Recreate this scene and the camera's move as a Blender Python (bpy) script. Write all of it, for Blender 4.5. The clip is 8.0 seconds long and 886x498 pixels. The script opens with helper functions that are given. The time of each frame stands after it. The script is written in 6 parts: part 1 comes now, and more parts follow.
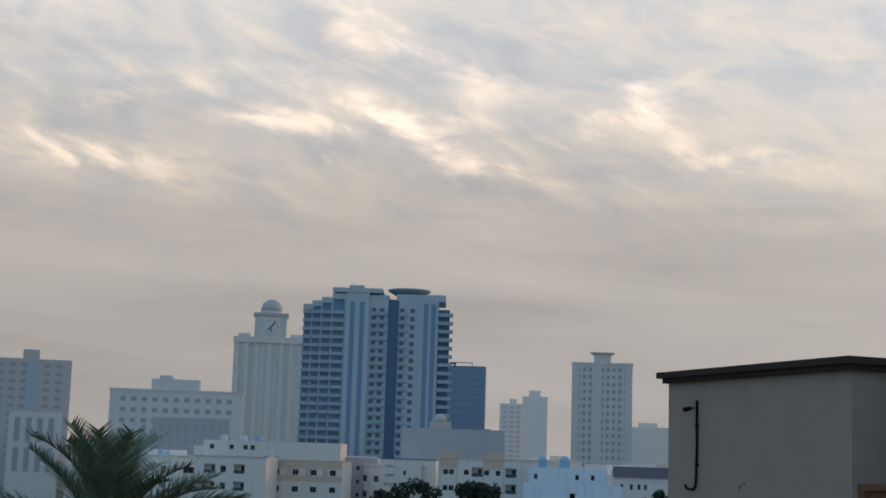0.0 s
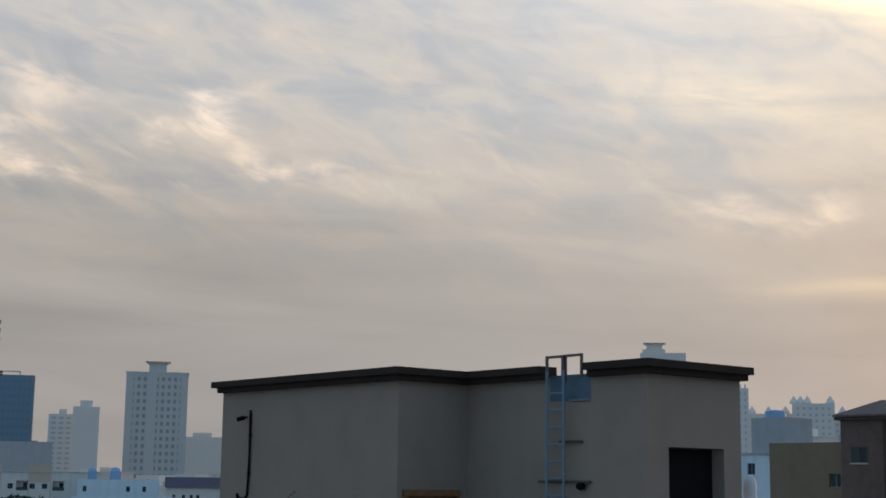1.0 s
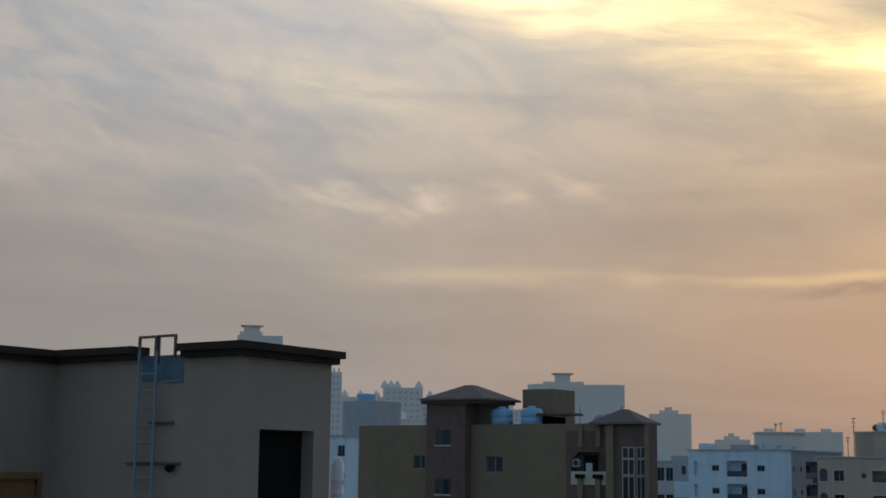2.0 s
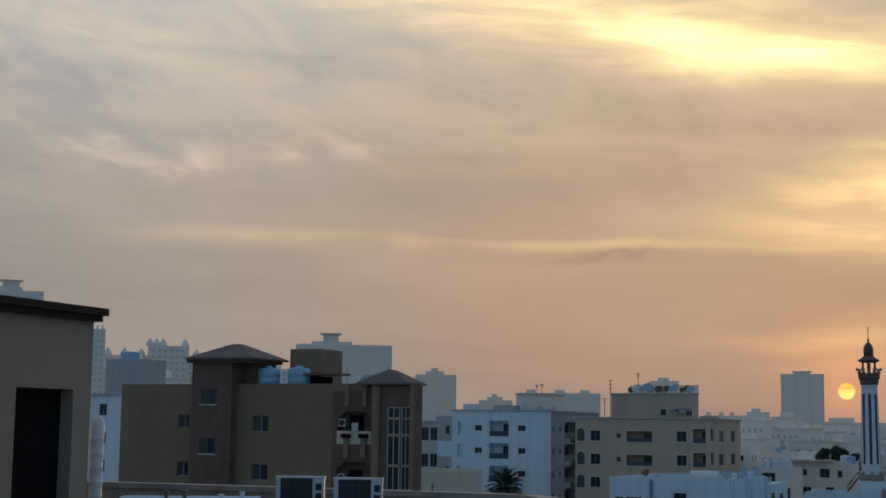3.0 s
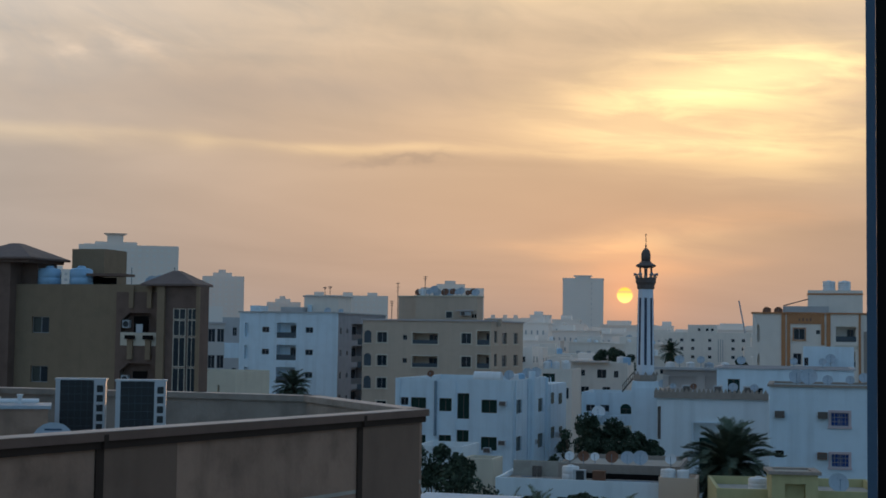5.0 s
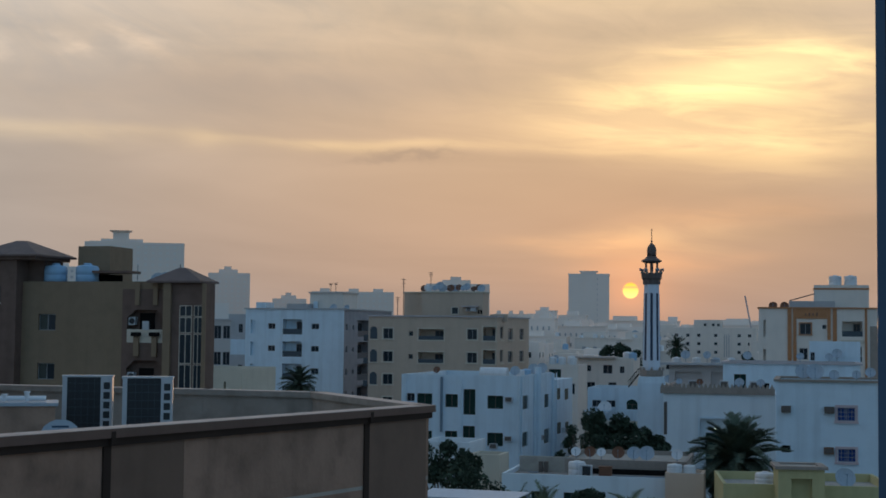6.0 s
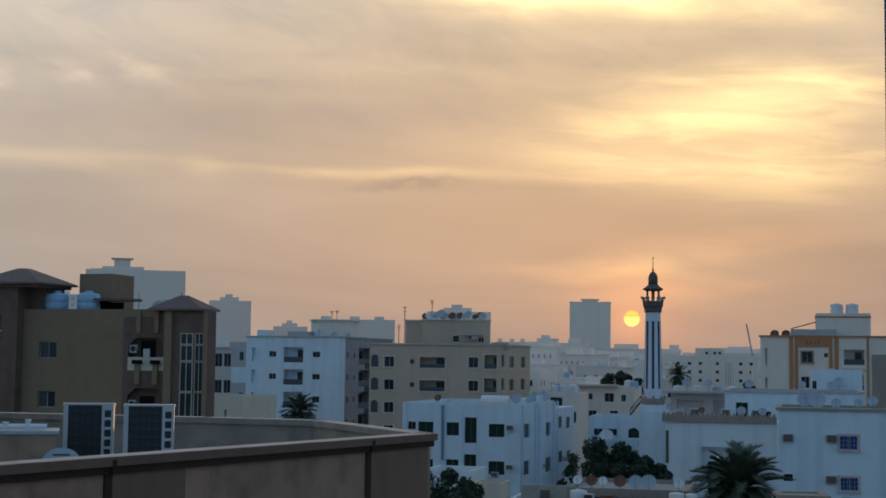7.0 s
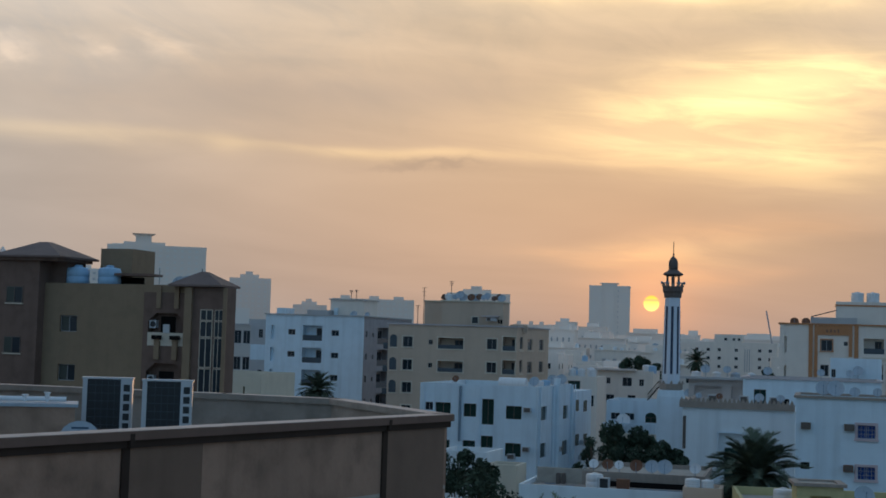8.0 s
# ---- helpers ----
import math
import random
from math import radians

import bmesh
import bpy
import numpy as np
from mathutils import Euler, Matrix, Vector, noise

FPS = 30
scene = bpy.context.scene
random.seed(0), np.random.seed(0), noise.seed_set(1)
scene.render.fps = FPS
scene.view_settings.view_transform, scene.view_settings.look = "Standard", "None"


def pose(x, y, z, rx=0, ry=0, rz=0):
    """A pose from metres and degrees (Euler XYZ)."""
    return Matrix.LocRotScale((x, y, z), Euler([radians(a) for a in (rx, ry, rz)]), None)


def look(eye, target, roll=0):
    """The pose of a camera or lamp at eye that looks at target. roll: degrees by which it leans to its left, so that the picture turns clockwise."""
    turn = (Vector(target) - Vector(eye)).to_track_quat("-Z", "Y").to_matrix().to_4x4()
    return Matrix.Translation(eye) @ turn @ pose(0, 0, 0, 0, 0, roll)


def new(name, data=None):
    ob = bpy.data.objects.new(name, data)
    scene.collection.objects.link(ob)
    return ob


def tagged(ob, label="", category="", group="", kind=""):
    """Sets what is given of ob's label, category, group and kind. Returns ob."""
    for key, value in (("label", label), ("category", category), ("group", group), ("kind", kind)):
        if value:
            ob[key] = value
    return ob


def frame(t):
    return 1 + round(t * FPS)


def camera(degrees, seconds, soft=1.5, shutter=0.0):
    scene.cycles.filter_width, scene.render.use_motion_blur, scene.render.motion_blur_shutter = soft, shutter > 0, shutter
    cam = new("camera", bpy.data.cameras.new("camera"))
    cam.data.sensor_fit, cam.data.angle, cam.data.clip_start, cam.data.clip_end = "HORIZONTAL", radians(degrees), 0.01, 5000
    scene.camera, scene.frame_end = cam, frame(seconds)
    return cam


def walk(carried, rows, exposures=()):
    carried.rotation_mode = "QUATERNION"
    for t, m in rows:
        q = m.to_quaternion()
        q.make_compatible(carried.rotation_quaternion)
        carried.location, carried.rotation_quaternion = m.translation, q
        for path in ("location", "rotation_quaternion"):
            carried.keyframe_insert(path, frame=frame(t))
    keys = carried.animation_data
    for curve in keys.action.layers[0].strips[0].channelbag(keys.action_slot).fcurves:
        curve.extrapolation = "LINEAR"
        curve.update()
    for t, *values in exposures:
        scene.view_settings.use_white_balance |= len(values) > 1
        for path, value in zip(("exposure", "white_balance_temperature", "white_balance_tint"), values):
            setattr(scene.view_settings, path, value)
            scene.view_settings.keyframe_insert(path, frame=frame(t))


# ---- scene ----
# Camera: held on a rooftop 16 m over the street, panning from the towers to the sunset.
EYE_Z = 16.0
cam = camera(34.57, 8.0, soft=1.7)
# seconds, sideways drift in metres, yaw to the left, pitch, roll
WALK = [(0, -0.122, 50.669, 8.545, 1.821), (0.4, -0.111, 46.061, 9.128, 1.301), (0.5, -0.104, 44.376, 9.099, 1.176), (0.7, -0.096, 40.325, 9.332, 0.991),
        (1, -0.093, 32.895, 9.326, 0.774), (1.1, -0.092, 31.576, 9.304, 0.664), (1.5, -0.082, 24.837, 9.141, 0.277), (2, -0.048, 16.752, 8.805, 0.624),
        (2.2, -0.047, 13.843, 8.371, 0.752), (3.3, -0.014, 5.756, 7.054, 0.728), (3.5, -0.005, 4.439, 6.79, 0.796), (4, -0.001, 1.969, 4.956, 0.758),
        (4.5, 0.012, 0.24, 3.829, 0.719), (5, 0.003, -1.08, 3.51, 0.8), (5.2, 0, -1.029, 3.188, 0.843), (6.3, -0.006, -0.803, 3.605, 0.468),
        (6.5, -0.01, -0.951, 4.146, 0.235), (7, -0.016, -0.799, 4.469, 0.655), (7.5, -0.014, -0.453, 4.066, 1.379), (8, -0.01, 0.009, 3.691, 1.767)]
rows = []
for t, ex, yaw, pitch, roll in WALK:
    yaw, pitch = radians(yaw), radians(pitch)
    ahead = Vector((-math.sin(yaw) * math.cos(pitch), math.cos(yaw) * math.cos(pitch), math.sin(pitch)))
    eye = Vector((ex, 0, EYE_Z))
    rows.append((t, look(eye, eye + ahead, roll)))
walk(cam, rows, exposures=[(0.0, 0.14), (0.5, 0.10), (0.7, 0.04), (1.0, -0.11), (1.3, -0.30), (2.0, -0.54), (2.2, -0.57), (3.3, -0.60), (4.5, -0.27), (5.2, -0.29), (6.3, -0.33), (7.0, -0.30), (8.0, -0.22)])

# ---- sky and sun ----
SUN_AZ, SUN_EL = 8.38, 1.74        # bearing to the right of +y, height, in degrees

world = bpy.data.worlds.new("dusk_sky")
scene.world = world
world.use_nodes = True
wt = world.node_tree
wt.nodes.clear()


def wm(op, a, b=None, c=None, clamp=False):
    n = wt.nodes.new("ShaderNodeMath")
    n.operation, n.use_clamp = op, clamp
    for i, v in enumerate((a, b, c)):
        if v is None:
            continue
        if isinstance(v, (int, float)):
            n.inputs[i].default_value = v
        else:
            wt.links.new(v, n.inputs[i])
    return n.outputs[0]


def wmix(f, a, b, blend="MIX"):
    n = wt.nodes.new("ShaderNodeMix")
    n.data_type, n.blend_type = "RGBA", blend
    for i, v in ((0, f), (6, a), (7, b)):
        if isinstance(v, (int, float)):
            n.inputs[i].default_value = v
        elif isinstance(v, tuple):
            n.inputs[i].default_value = (*v, 1)
        else:
            wt.links.new(v, n.inputs[i])
    return n.outputs[2]


def wramp(fac, stops):
    n = wt.nodes.new("ShaderNodeValToRGB")
    n.color_ramp.interpolation = "B_SPLINE"
    while len(n.color_ramp.elements) < len(stops):
        n.color_ramp.elements.new(0.5)
    for e, (p, c) in zip(n.color_ramp.elements, stops):
        e.position, e.color = p, (*c, 1)
    wt.links.new(fac, n.inputs[0])
    return n.outputs[0]


def wstep(v, lo, hi):
    n = wt.nodes.new("ShaderNodeMapRange")
    n.interpolation_type = "SMOOTHSTEP"
    wt.links.new(v, n.inputs[0])
    n.inputs[1].default_value, n.inputs[2].default_value = lo, hi
    return n.outputs[0]


wtc = wt.nodes.new("ShaderNodeTexCoord")
wsep = wt.nodes.new("ShaderNodeSeparateXYZ")
wt.links.new(wtc.outputs["Generated"], wsep.inputs[0])
dx, dy, dz = wsep.outputs
az = wm("MULTIPLY", wm("ARCTAN2", dx, dy), 57.2958)
el = wm("MULTIPLY", wm("ARCSINE", dz), 57.2958)


def wnoise(scale_az, scale_el, detail, rough, shift=0.0, lean=0.0, distort=0.0):
    comb = wt.nodes.new("ShaderNodeCombineXYZ")
    wt.links.new(wm("MULTIPLY", az, scale_az), comb.inputs[0])
    wt.links.new(wm("MULTIPLY", wm("MULTIPLY_ADD", az, lean, el), scale_el), comb.inputs[1])
    comb.inputs[2].default_value = shift
    n = wt.nodes.new("ShaderNodeTexNoise")
    n.inputs["Scale"].default_value = 1.0
    n.inputs["Detail"].default_value, n.inputs["Roughness"].default_value = detail, rough
    n.inputs["Distortion"].default_value = distort
    wt.links.new(comb.outputs[0], n.inputs["Vector"])
    return n.outputs[0]


warp_a = wm("SUBTRACT", wnoise(0.16, 0.30, 4, 0.55, 3.1), 0.5)
warp_b = wm("SUBTRACT", wnoise(0.20, 0.45, 5, 0.6, 8.7), 0.5)
paz = wm("MULTIPLY_ADD", warp_a, 9.0, az)
pel = wm("MULTIPLY_ADD", warp_b, 3.4, el)
soft_w = wm("SUBTRACT", wnoise(0.10, 0.28, 2, 0.4, 21.0), 0.5)
saz = wm("MULTIPLY_ADD", soft_w, 5.0, az)
sel = wm("MULTIPLY_ADD", soft_w, 2.2, el)


def cloud(az0, el0, sa, se, tilt, calm=False):
    """A soft streak of cloud: bearing and height of its middle, half length and half thickness, lean, all in degrees."""
    c, s = math.cos(radians(tilt)), math.sin(radians(tilt))
    da, de = (wm("SUBTRACT", v, o) for v, o in zip((saz, sel) if calm else (paz, pel), (az0, el0)))
    a = wm("MULTIPLY_ADD", da, c / sa, wm("MULTIPLY", de, s / sa))
    b = wm("MULTIPLY_ADD", da, -s / se, wm("MULTIPLY", de, c / se))
    return wm("EXPONENT", wm("MULTIPLY", wm("MULTIPLY_ADD", a, a, wm("MULTIPLY", b, b)), -1.0))


# clear sky behind the clouds and round the back
nishita = wt.nodes.new("ShaderNodeTexSky")
nishita.sky_type, nishita.sun_disc = "NISHITA", False
nishita.sun_elevation, nishita.sun_rotation = radians(4.0), radians(SUN_AZ)
nishita.air_density, nishita.dust_density, nishita.ozone_density = 1.0, 1.5, 3.0
clear = wmix(1.0, nishita.outputs[0], (0.18, 0.225, 0.235), "MULTIPLY")
clear = wmix(0.5, clear, (0.38, 0.575, 0.80))

# veil of high cloud over the sunset side
far_off = wm("MULTIPLY", wm("SUBTRACT", az, SUN_AZ), 1 / 20.5)
near_sun = wm("EXPONENT", wm("MULTIPLY", wm("MULTIPLY", far_off, far_off), -1.0))
h = wm("MULTIPLY", el, 1 / 24.0, clamp=True)
cool = wramp(h, [(0.0, (0.350, 0.323, 0.305)), (0.2, (0.373, 0.351, 0.333)), (0.42, (0.445, 0.410, 0.372)), (0.62, (0.575, 0.56, 0.545)), (1.0, (0.675, 0.67, 0.675))])
warm = wramp(h, [(0.0, (0.535, 0.376, 0.312)), (0.10, (0.70, 0.434, 0.285)), (0.28, (0.835, 0.540, 0.325)), (0.5, (0.855, 0.62, 0.405)), (0.75, (0.83, 0.69, 0.50)), (1.0, (0.76, 0.70, 0.60))])
veil = wmix(near_sun, cool, warm)
bank = wm("MULTIPLY", wm("ADD", az, 20.0), 1 / 15.0)
bank = wm("MULTIPLY", wm("EXPONENT", wm("MULTIPLY", wm("MULTIPLY", bank, bank), -1.0)), 0.22)
# dimmer and clearer streaks through it
streak = wnoise(0.05, 0.33, 4, 0.5, 0.0, 0.05, 0.5)
fine = wnoise(0.26, 0.55, 5, 0.55, 5.0, 0.25, 0.7)
crisp = wnoise(0.34, 0.80, 6, 0.55, 11.0, 0.30, 0.5)
mott = wm("MULTIPLY_ADD", wm("SUBTRACT", streak, 0.5), 0.60, 1.0)
mott = wm("ADD", mott, bank)
high = wstep(el, 5.0, 14.0)
mott = wm("MULTIPLY_ADD", wm("MULTIPLY", wm("SUBTRACT", fine, 0.5), high), 0.36, mott)
grey = wt.nodes.new("ShaderNodeCombineColor")
for i in range(3):
    wt.links.new(mott, grey.inputs[i])
veil = wmix(1.0, veil, grey.outputs[0], "MULTIPLY")
# blue-grey gaps and warmer cloud, away from the sun
tone = wmix(wstep(wm("MULTIPLY_ADD", fine, 0.6, wm("MULTIPLY", streak, 0.4)), 0.38, 0.60), (0.925, 0.97, 1.03), (1.065, 1.02, 0.965))
veil = wmix(wm("MULTIPLY", high, wm("MULTIPLY_ADD", near_sun, -0.75, 1.0)), veil, wmix(1.0, veil, tone, "MULTIPLY"))

ripple = wnoise(0.16, 0.95, 6, 0.58, 31.0, 0.06, 0.6)


def add_light(col, parts, tint, calm):
    total = None
    for gain, c in parts:
        v = wm("MULTIPLY", cloud(*c, calm), gain)
        total = v if total is None else wm("ADD", total, v)
    grain = wm("MULTIPLY", wm("MULTIPLY_ADD", streak, 1.1, 0.45), wm("MULTIPLY_ADD", wstep(ripple, 0.34, 0.66), 0.75, 0.66)) if calm else wm("MULTIPLY_ADD", wstep(crisp, 0.36, 0.66), 1.05, 0.18)
    total = wm("MULTIPLY", total, grain)
    n = wt.nodes.new("ShaderNodeVectorMath")
    n.operation = "SCALE"
    n.inputs[0].default_value = tint
    wt.links.new(total, n.inputs["Scale"])
    return wmix(1.0, col, n.outputs[0], "ADD")


# broken cloud high up, away from the sun
broken = wm("MULTIPLY", wm("MULTIPLY", wstep(crisp, 0.50, 0.74), wm("MULTIPLY", wstep(el, 9.5, 12.5), wm("SUBTRACT", 1.0, near_sun))), 0.30)
veil = wmix(broken, veil, (0.98, 0.79, 0.62))
# cream edges of the broken cloud, away from the sun
veil = add_light(veil, [
    (0.24, (-52.0, 13.3, 5.0, 0.55, -17)), (0.34, (-43.1, 14.1, 1.6, 0.8, 10)), (0.16, (-40.4, 12.8, 2.6, 0.7, -12)),
    (0.20, (-57.5, 13.6, 3.6, 0.55, -15)), (0.24, (-64.6, 11.6, 4.6, 0.6, -8)), (0.15, (-53.5, 17.2, 3.4, 0.6, -30)),
    (0.10, (-50.0, 14.7, 1.8, 1.0, -20)), (0.13, (-19.0, 10.7, 2.0, 0.5, 0)), (0.12, (-12.8, 11.0, 2.0, 0.5, 8))],
    (1.85, 1.28, 0.80), False)
# gold breaks over the sun
veil = add_light(veil, [
    (1.10, (-7.5, 17.9, 11.0, 1.35, -12)), (1.25, (5.0, 15.6, 5.5, 1.3, -8)), (0.52, (13.0, 14.6, 5.5, 1.2, 0)), (0.22, (-21.0, 15.0, 5.0, 0.9, -6)),
    (1.0, (12.8, 10.3, 5.0, 0.95, 2)), (0.36, (10.0, 8.4, 6.0, 1.1, 0)), (0.17, (-2.0, 7.55, 8.0, 0.22, -1)),
    (0.18, (-8.7, 7.7, 1.1, 0.35, 0)), (0.30, (15.0, 7.6, 5.0, 1.3, 6)), (0.12, (9.4, 3.8, 4.0, 0.5, 0)),
    (0.12, (-15.0, 7.5, 5.0, 0.4, 0))],
    (1.26, 0.86, 0.30), True)
# an orange shelf of cloud beside the low sun
veil = add_light(veil, [(0.30, (10.2, 2.95, 2.6, 0.32, 2)), (0.22, (7.2, 3.6, 3.0, 0.35, -3)), (0.16, (12.5, 4.6, 4.0, 0.5, 4))], (0.9, 0.36, 0.06), True)
# a greyer bank, and one thin dark bar of cloud
veil = wmix(wm("MULTIPLY", cloud(-6.0, 9.7, 10.0, 1.0, 2, True), 0.36), veil, (0.50, 0.40, 0.34))
bar = wm("MULTIPLY", cloud(-1.0, 7.15, 2.4, 0.22, 2), 0.30)
veil = wmix(bar, veil, (0.36, 0.27, 0.22))

# glow round the low sun, and its disc behind a thread of cloud
sa = wm("SUBTRACT", az, SUN_AZ)
se = wm("SUBTRACT", el, SUN_EL)
sun_r = wm("SQRT", wm("MULTIPLY_ADD", sa, sa, wm("MULTIPLY", se, se)))
halo = wm("EXPONENT", wm("MULTIPLY", sun_r, -1 / 1.35))
n = wt.nodes.new("ShaderNodeVectorMath")
n.operation = "SCALE"
n.inputs[0].default_value = (0.75, 0.20, 0.0)
wt.links.new(wm("MULTIPLY", halo, 0.75), n.inputs["Scale"])
veil = wmix(1.0, veil, n.outputs[0], "ADD")
thread = wm("EXPONENT", wm("MULTIPLY", wm("POWER", wm("MULTIPLY", wm("SUBTRACT", se, 0.13), 1 / 0.05), 2.0), -1.0))
disc = wm("MULTIPLY", wm("SUBTRACT", 1.0, wstep(sun_r, 0.27, 0.345)), wm("MULTIPLY_ADD", thread, -0.6, 1.0))
low = wstep(se, -0.30, 0.45)
veil = wmix(disc, veil, wmix(low, (2.2, 1.5, 0.42), (2.0, 0.90, 0.06)))

front = wm("MULTIPLY", wm("SUBTRACT", 1.0, wstep(wm("ABSOLUTE", wm("ADD", az, 22.0)), 70.0, 120.0)), wm("SUBTRACT", 1.0, wstep(el, 22.0, 48.0)))
sky = wmix(front, clear, veil)
wbg = wt.nodes.new("ShaderNodeBackground")
wout = wt.nodes.new("ShaderNodeOutputWorld")
wt.links.new(sky, wbg.inputs[0])
wbg.inputs[1].default_value = 1.0
wt.links.new(wbg.outputs[0], wout.inputs[0])

sun = new("sun", bpy.data.lights.new("sun", "SUN"))
sun.data.energy, sun.data.angle, sun.data.color = 0.5, radians(0.6), (1.0, 0.58, 0.28)
sun_way = Vector((math.sin(radians(SUN_AZ)) * math.cos(radians(SUN_EL)), math.cos(radians(SUN_AZ)) * math.cos(radians(SUN_EL)), math.sin(radians(SUN_EL))))
sun.matrix_world = look(sun_way * 100, (0, 0, 0))


# ---- materials ----
def surface(name, col, rough=0.85, var=0.14, size=1.0, bump=0.15, metal=0.0, streaks=0.0, leafy=False, spread=0.0):
    m = bpy.data.materials.new(name)
    m.use_nodes = True
    nt = m.node_tree
    b = nt.nodes["Principled BSDF"]
    b.inputs["Roughness"].default_value, b.inputs["Metallic"].default_value = rough, metal
    tc = nt.nodes.new("ShaderNodeTexCoord")

    def tex(scale, detail, stretch=(1, 1, 1)):
        mp = nt.nodes.new("ShaderNodeMapping")
        mp.inputs["Scale"].default_value = stretch
        nt.links.new(tc.outputs["Object"], mp.inputs[0])
        t = nt.nodes.new("ShaderNodeTexNoise")
        t.inputs["Scale"].default_value, t.inputs["Detail"].default_value = scale, detail
        nt.links.new(mp.outputs[0], t.inputs["Vector"])
        return t.outputs[0]

    def mix(f, a, bb, blend="MIX"):
        n = nt.nodes.new("ShaderNodeMix")
        n.data_type, n.blend_type = "RGBA", blend
        for i, v in ((0, f), (6, a), (7, bb)):
            if isinstance(v, (int, float)):
                n.inputs[i].default_value = v
            elif isinstance(v, tuple):
                n.inputs[i].default_value = (*v, 1)
            else:
                nt.links.new(v, n.inputs[i])
        return n.outputs[2]

    dark, light = tuple(c * (1 - var) for c in col), tuple(min(1, c * (1 + var)) for c in col)
    big, small = tex(0.35 / size, 4), tex(9.0 / size, 6)
    c = mix(big, dark, light)
    c = mix(mix(0.5, (0.5, 0.5, 0.5), small), c, mix(1.0, c, (1 + var, 1 + var, 1 + var), "MULTIPLY"))
    if bump:
        blot = nt.nodes.new("ShaderNodeValToRGB")
        blot.color_ramp.elements[0].position, blot.color_ramp.elements[1].position = 0.46, 0.70
        nt.links.new(tex(1.5 / size, 6), blot.inputs[0])
        amount = nt.nodes.new("ShaderNodeMath")
        amount.operation = "MULTIPLY"
        nt.links.new(blot.outputs[0], amount.inputs[0])
        amount.inputs[1].default_value = min(0.8, var * 2.2)
        c = mix(amount.outputs[0], c, tuple(v * 0.68 for v in col))
    if streaks:
        rain = tex(2.2 / size, 5, (1.0, 1.0, 0.06))
        ramp = nt.nodes.new("ShaderNodeValToRGB")
        ramp.color_ramp.elements[0].position, ramp.color_ramp.elements[1].position = 0.48, 0.72
        nt.links.new(rain, ramp.inputs[0])
        k = nt.nodes.new("ShaderNodeMath")
        k.operation = "MULTIPLY"
        nt.links.new(ramp.outputs[0], k.inputs[0])
        k.inputs[1].default_value = streaks
        c = mix(k.outputs[0], c, tuple(v * 0.55 for v in col))
    if spread:
        info = nt.nodes.new("ShaderNodeObjectInfo") if not leafy else nt.nodes.new("ShaderNodeNewGeometry")
        out = info.outputs["Random"] if not leafy else info.outputs["Random Per Island"]
        c = mix(out, mix(1.0, c, (1 - spread, 1 - spread, 1 - spread), "MULTIPLY"), mix(1.0, c, (1 + spread, 1 + spread, 1 + spread), "MULTIPLY"))
    nt.links.new(c, b.inputs["Base Color"])
    if bump:
        bp = nt.nodes.new("ShaderNodeBump")
        bp.inputs["Strength"].default_value, bp.inputs["Distance"].default_value = bump, 0.02
        nt.links.new(small, bp.inputs["Height"])
        nt.links.new(bp.outputs[0], b.inputs["Normal"])
    return m


def glazing(name, col, rough=0.08):
    m = bpy.data.materials.new(name)
    m.use_nodes = True
    b = m.node_tree.nodes["Principled BSDF"]
    b.inputs["Base Color"].default_value = (*col, 1)
    b.inputs["Roughness"].default_value = rough
    b.inputs["IOR"].default_value = 1.38
    return m


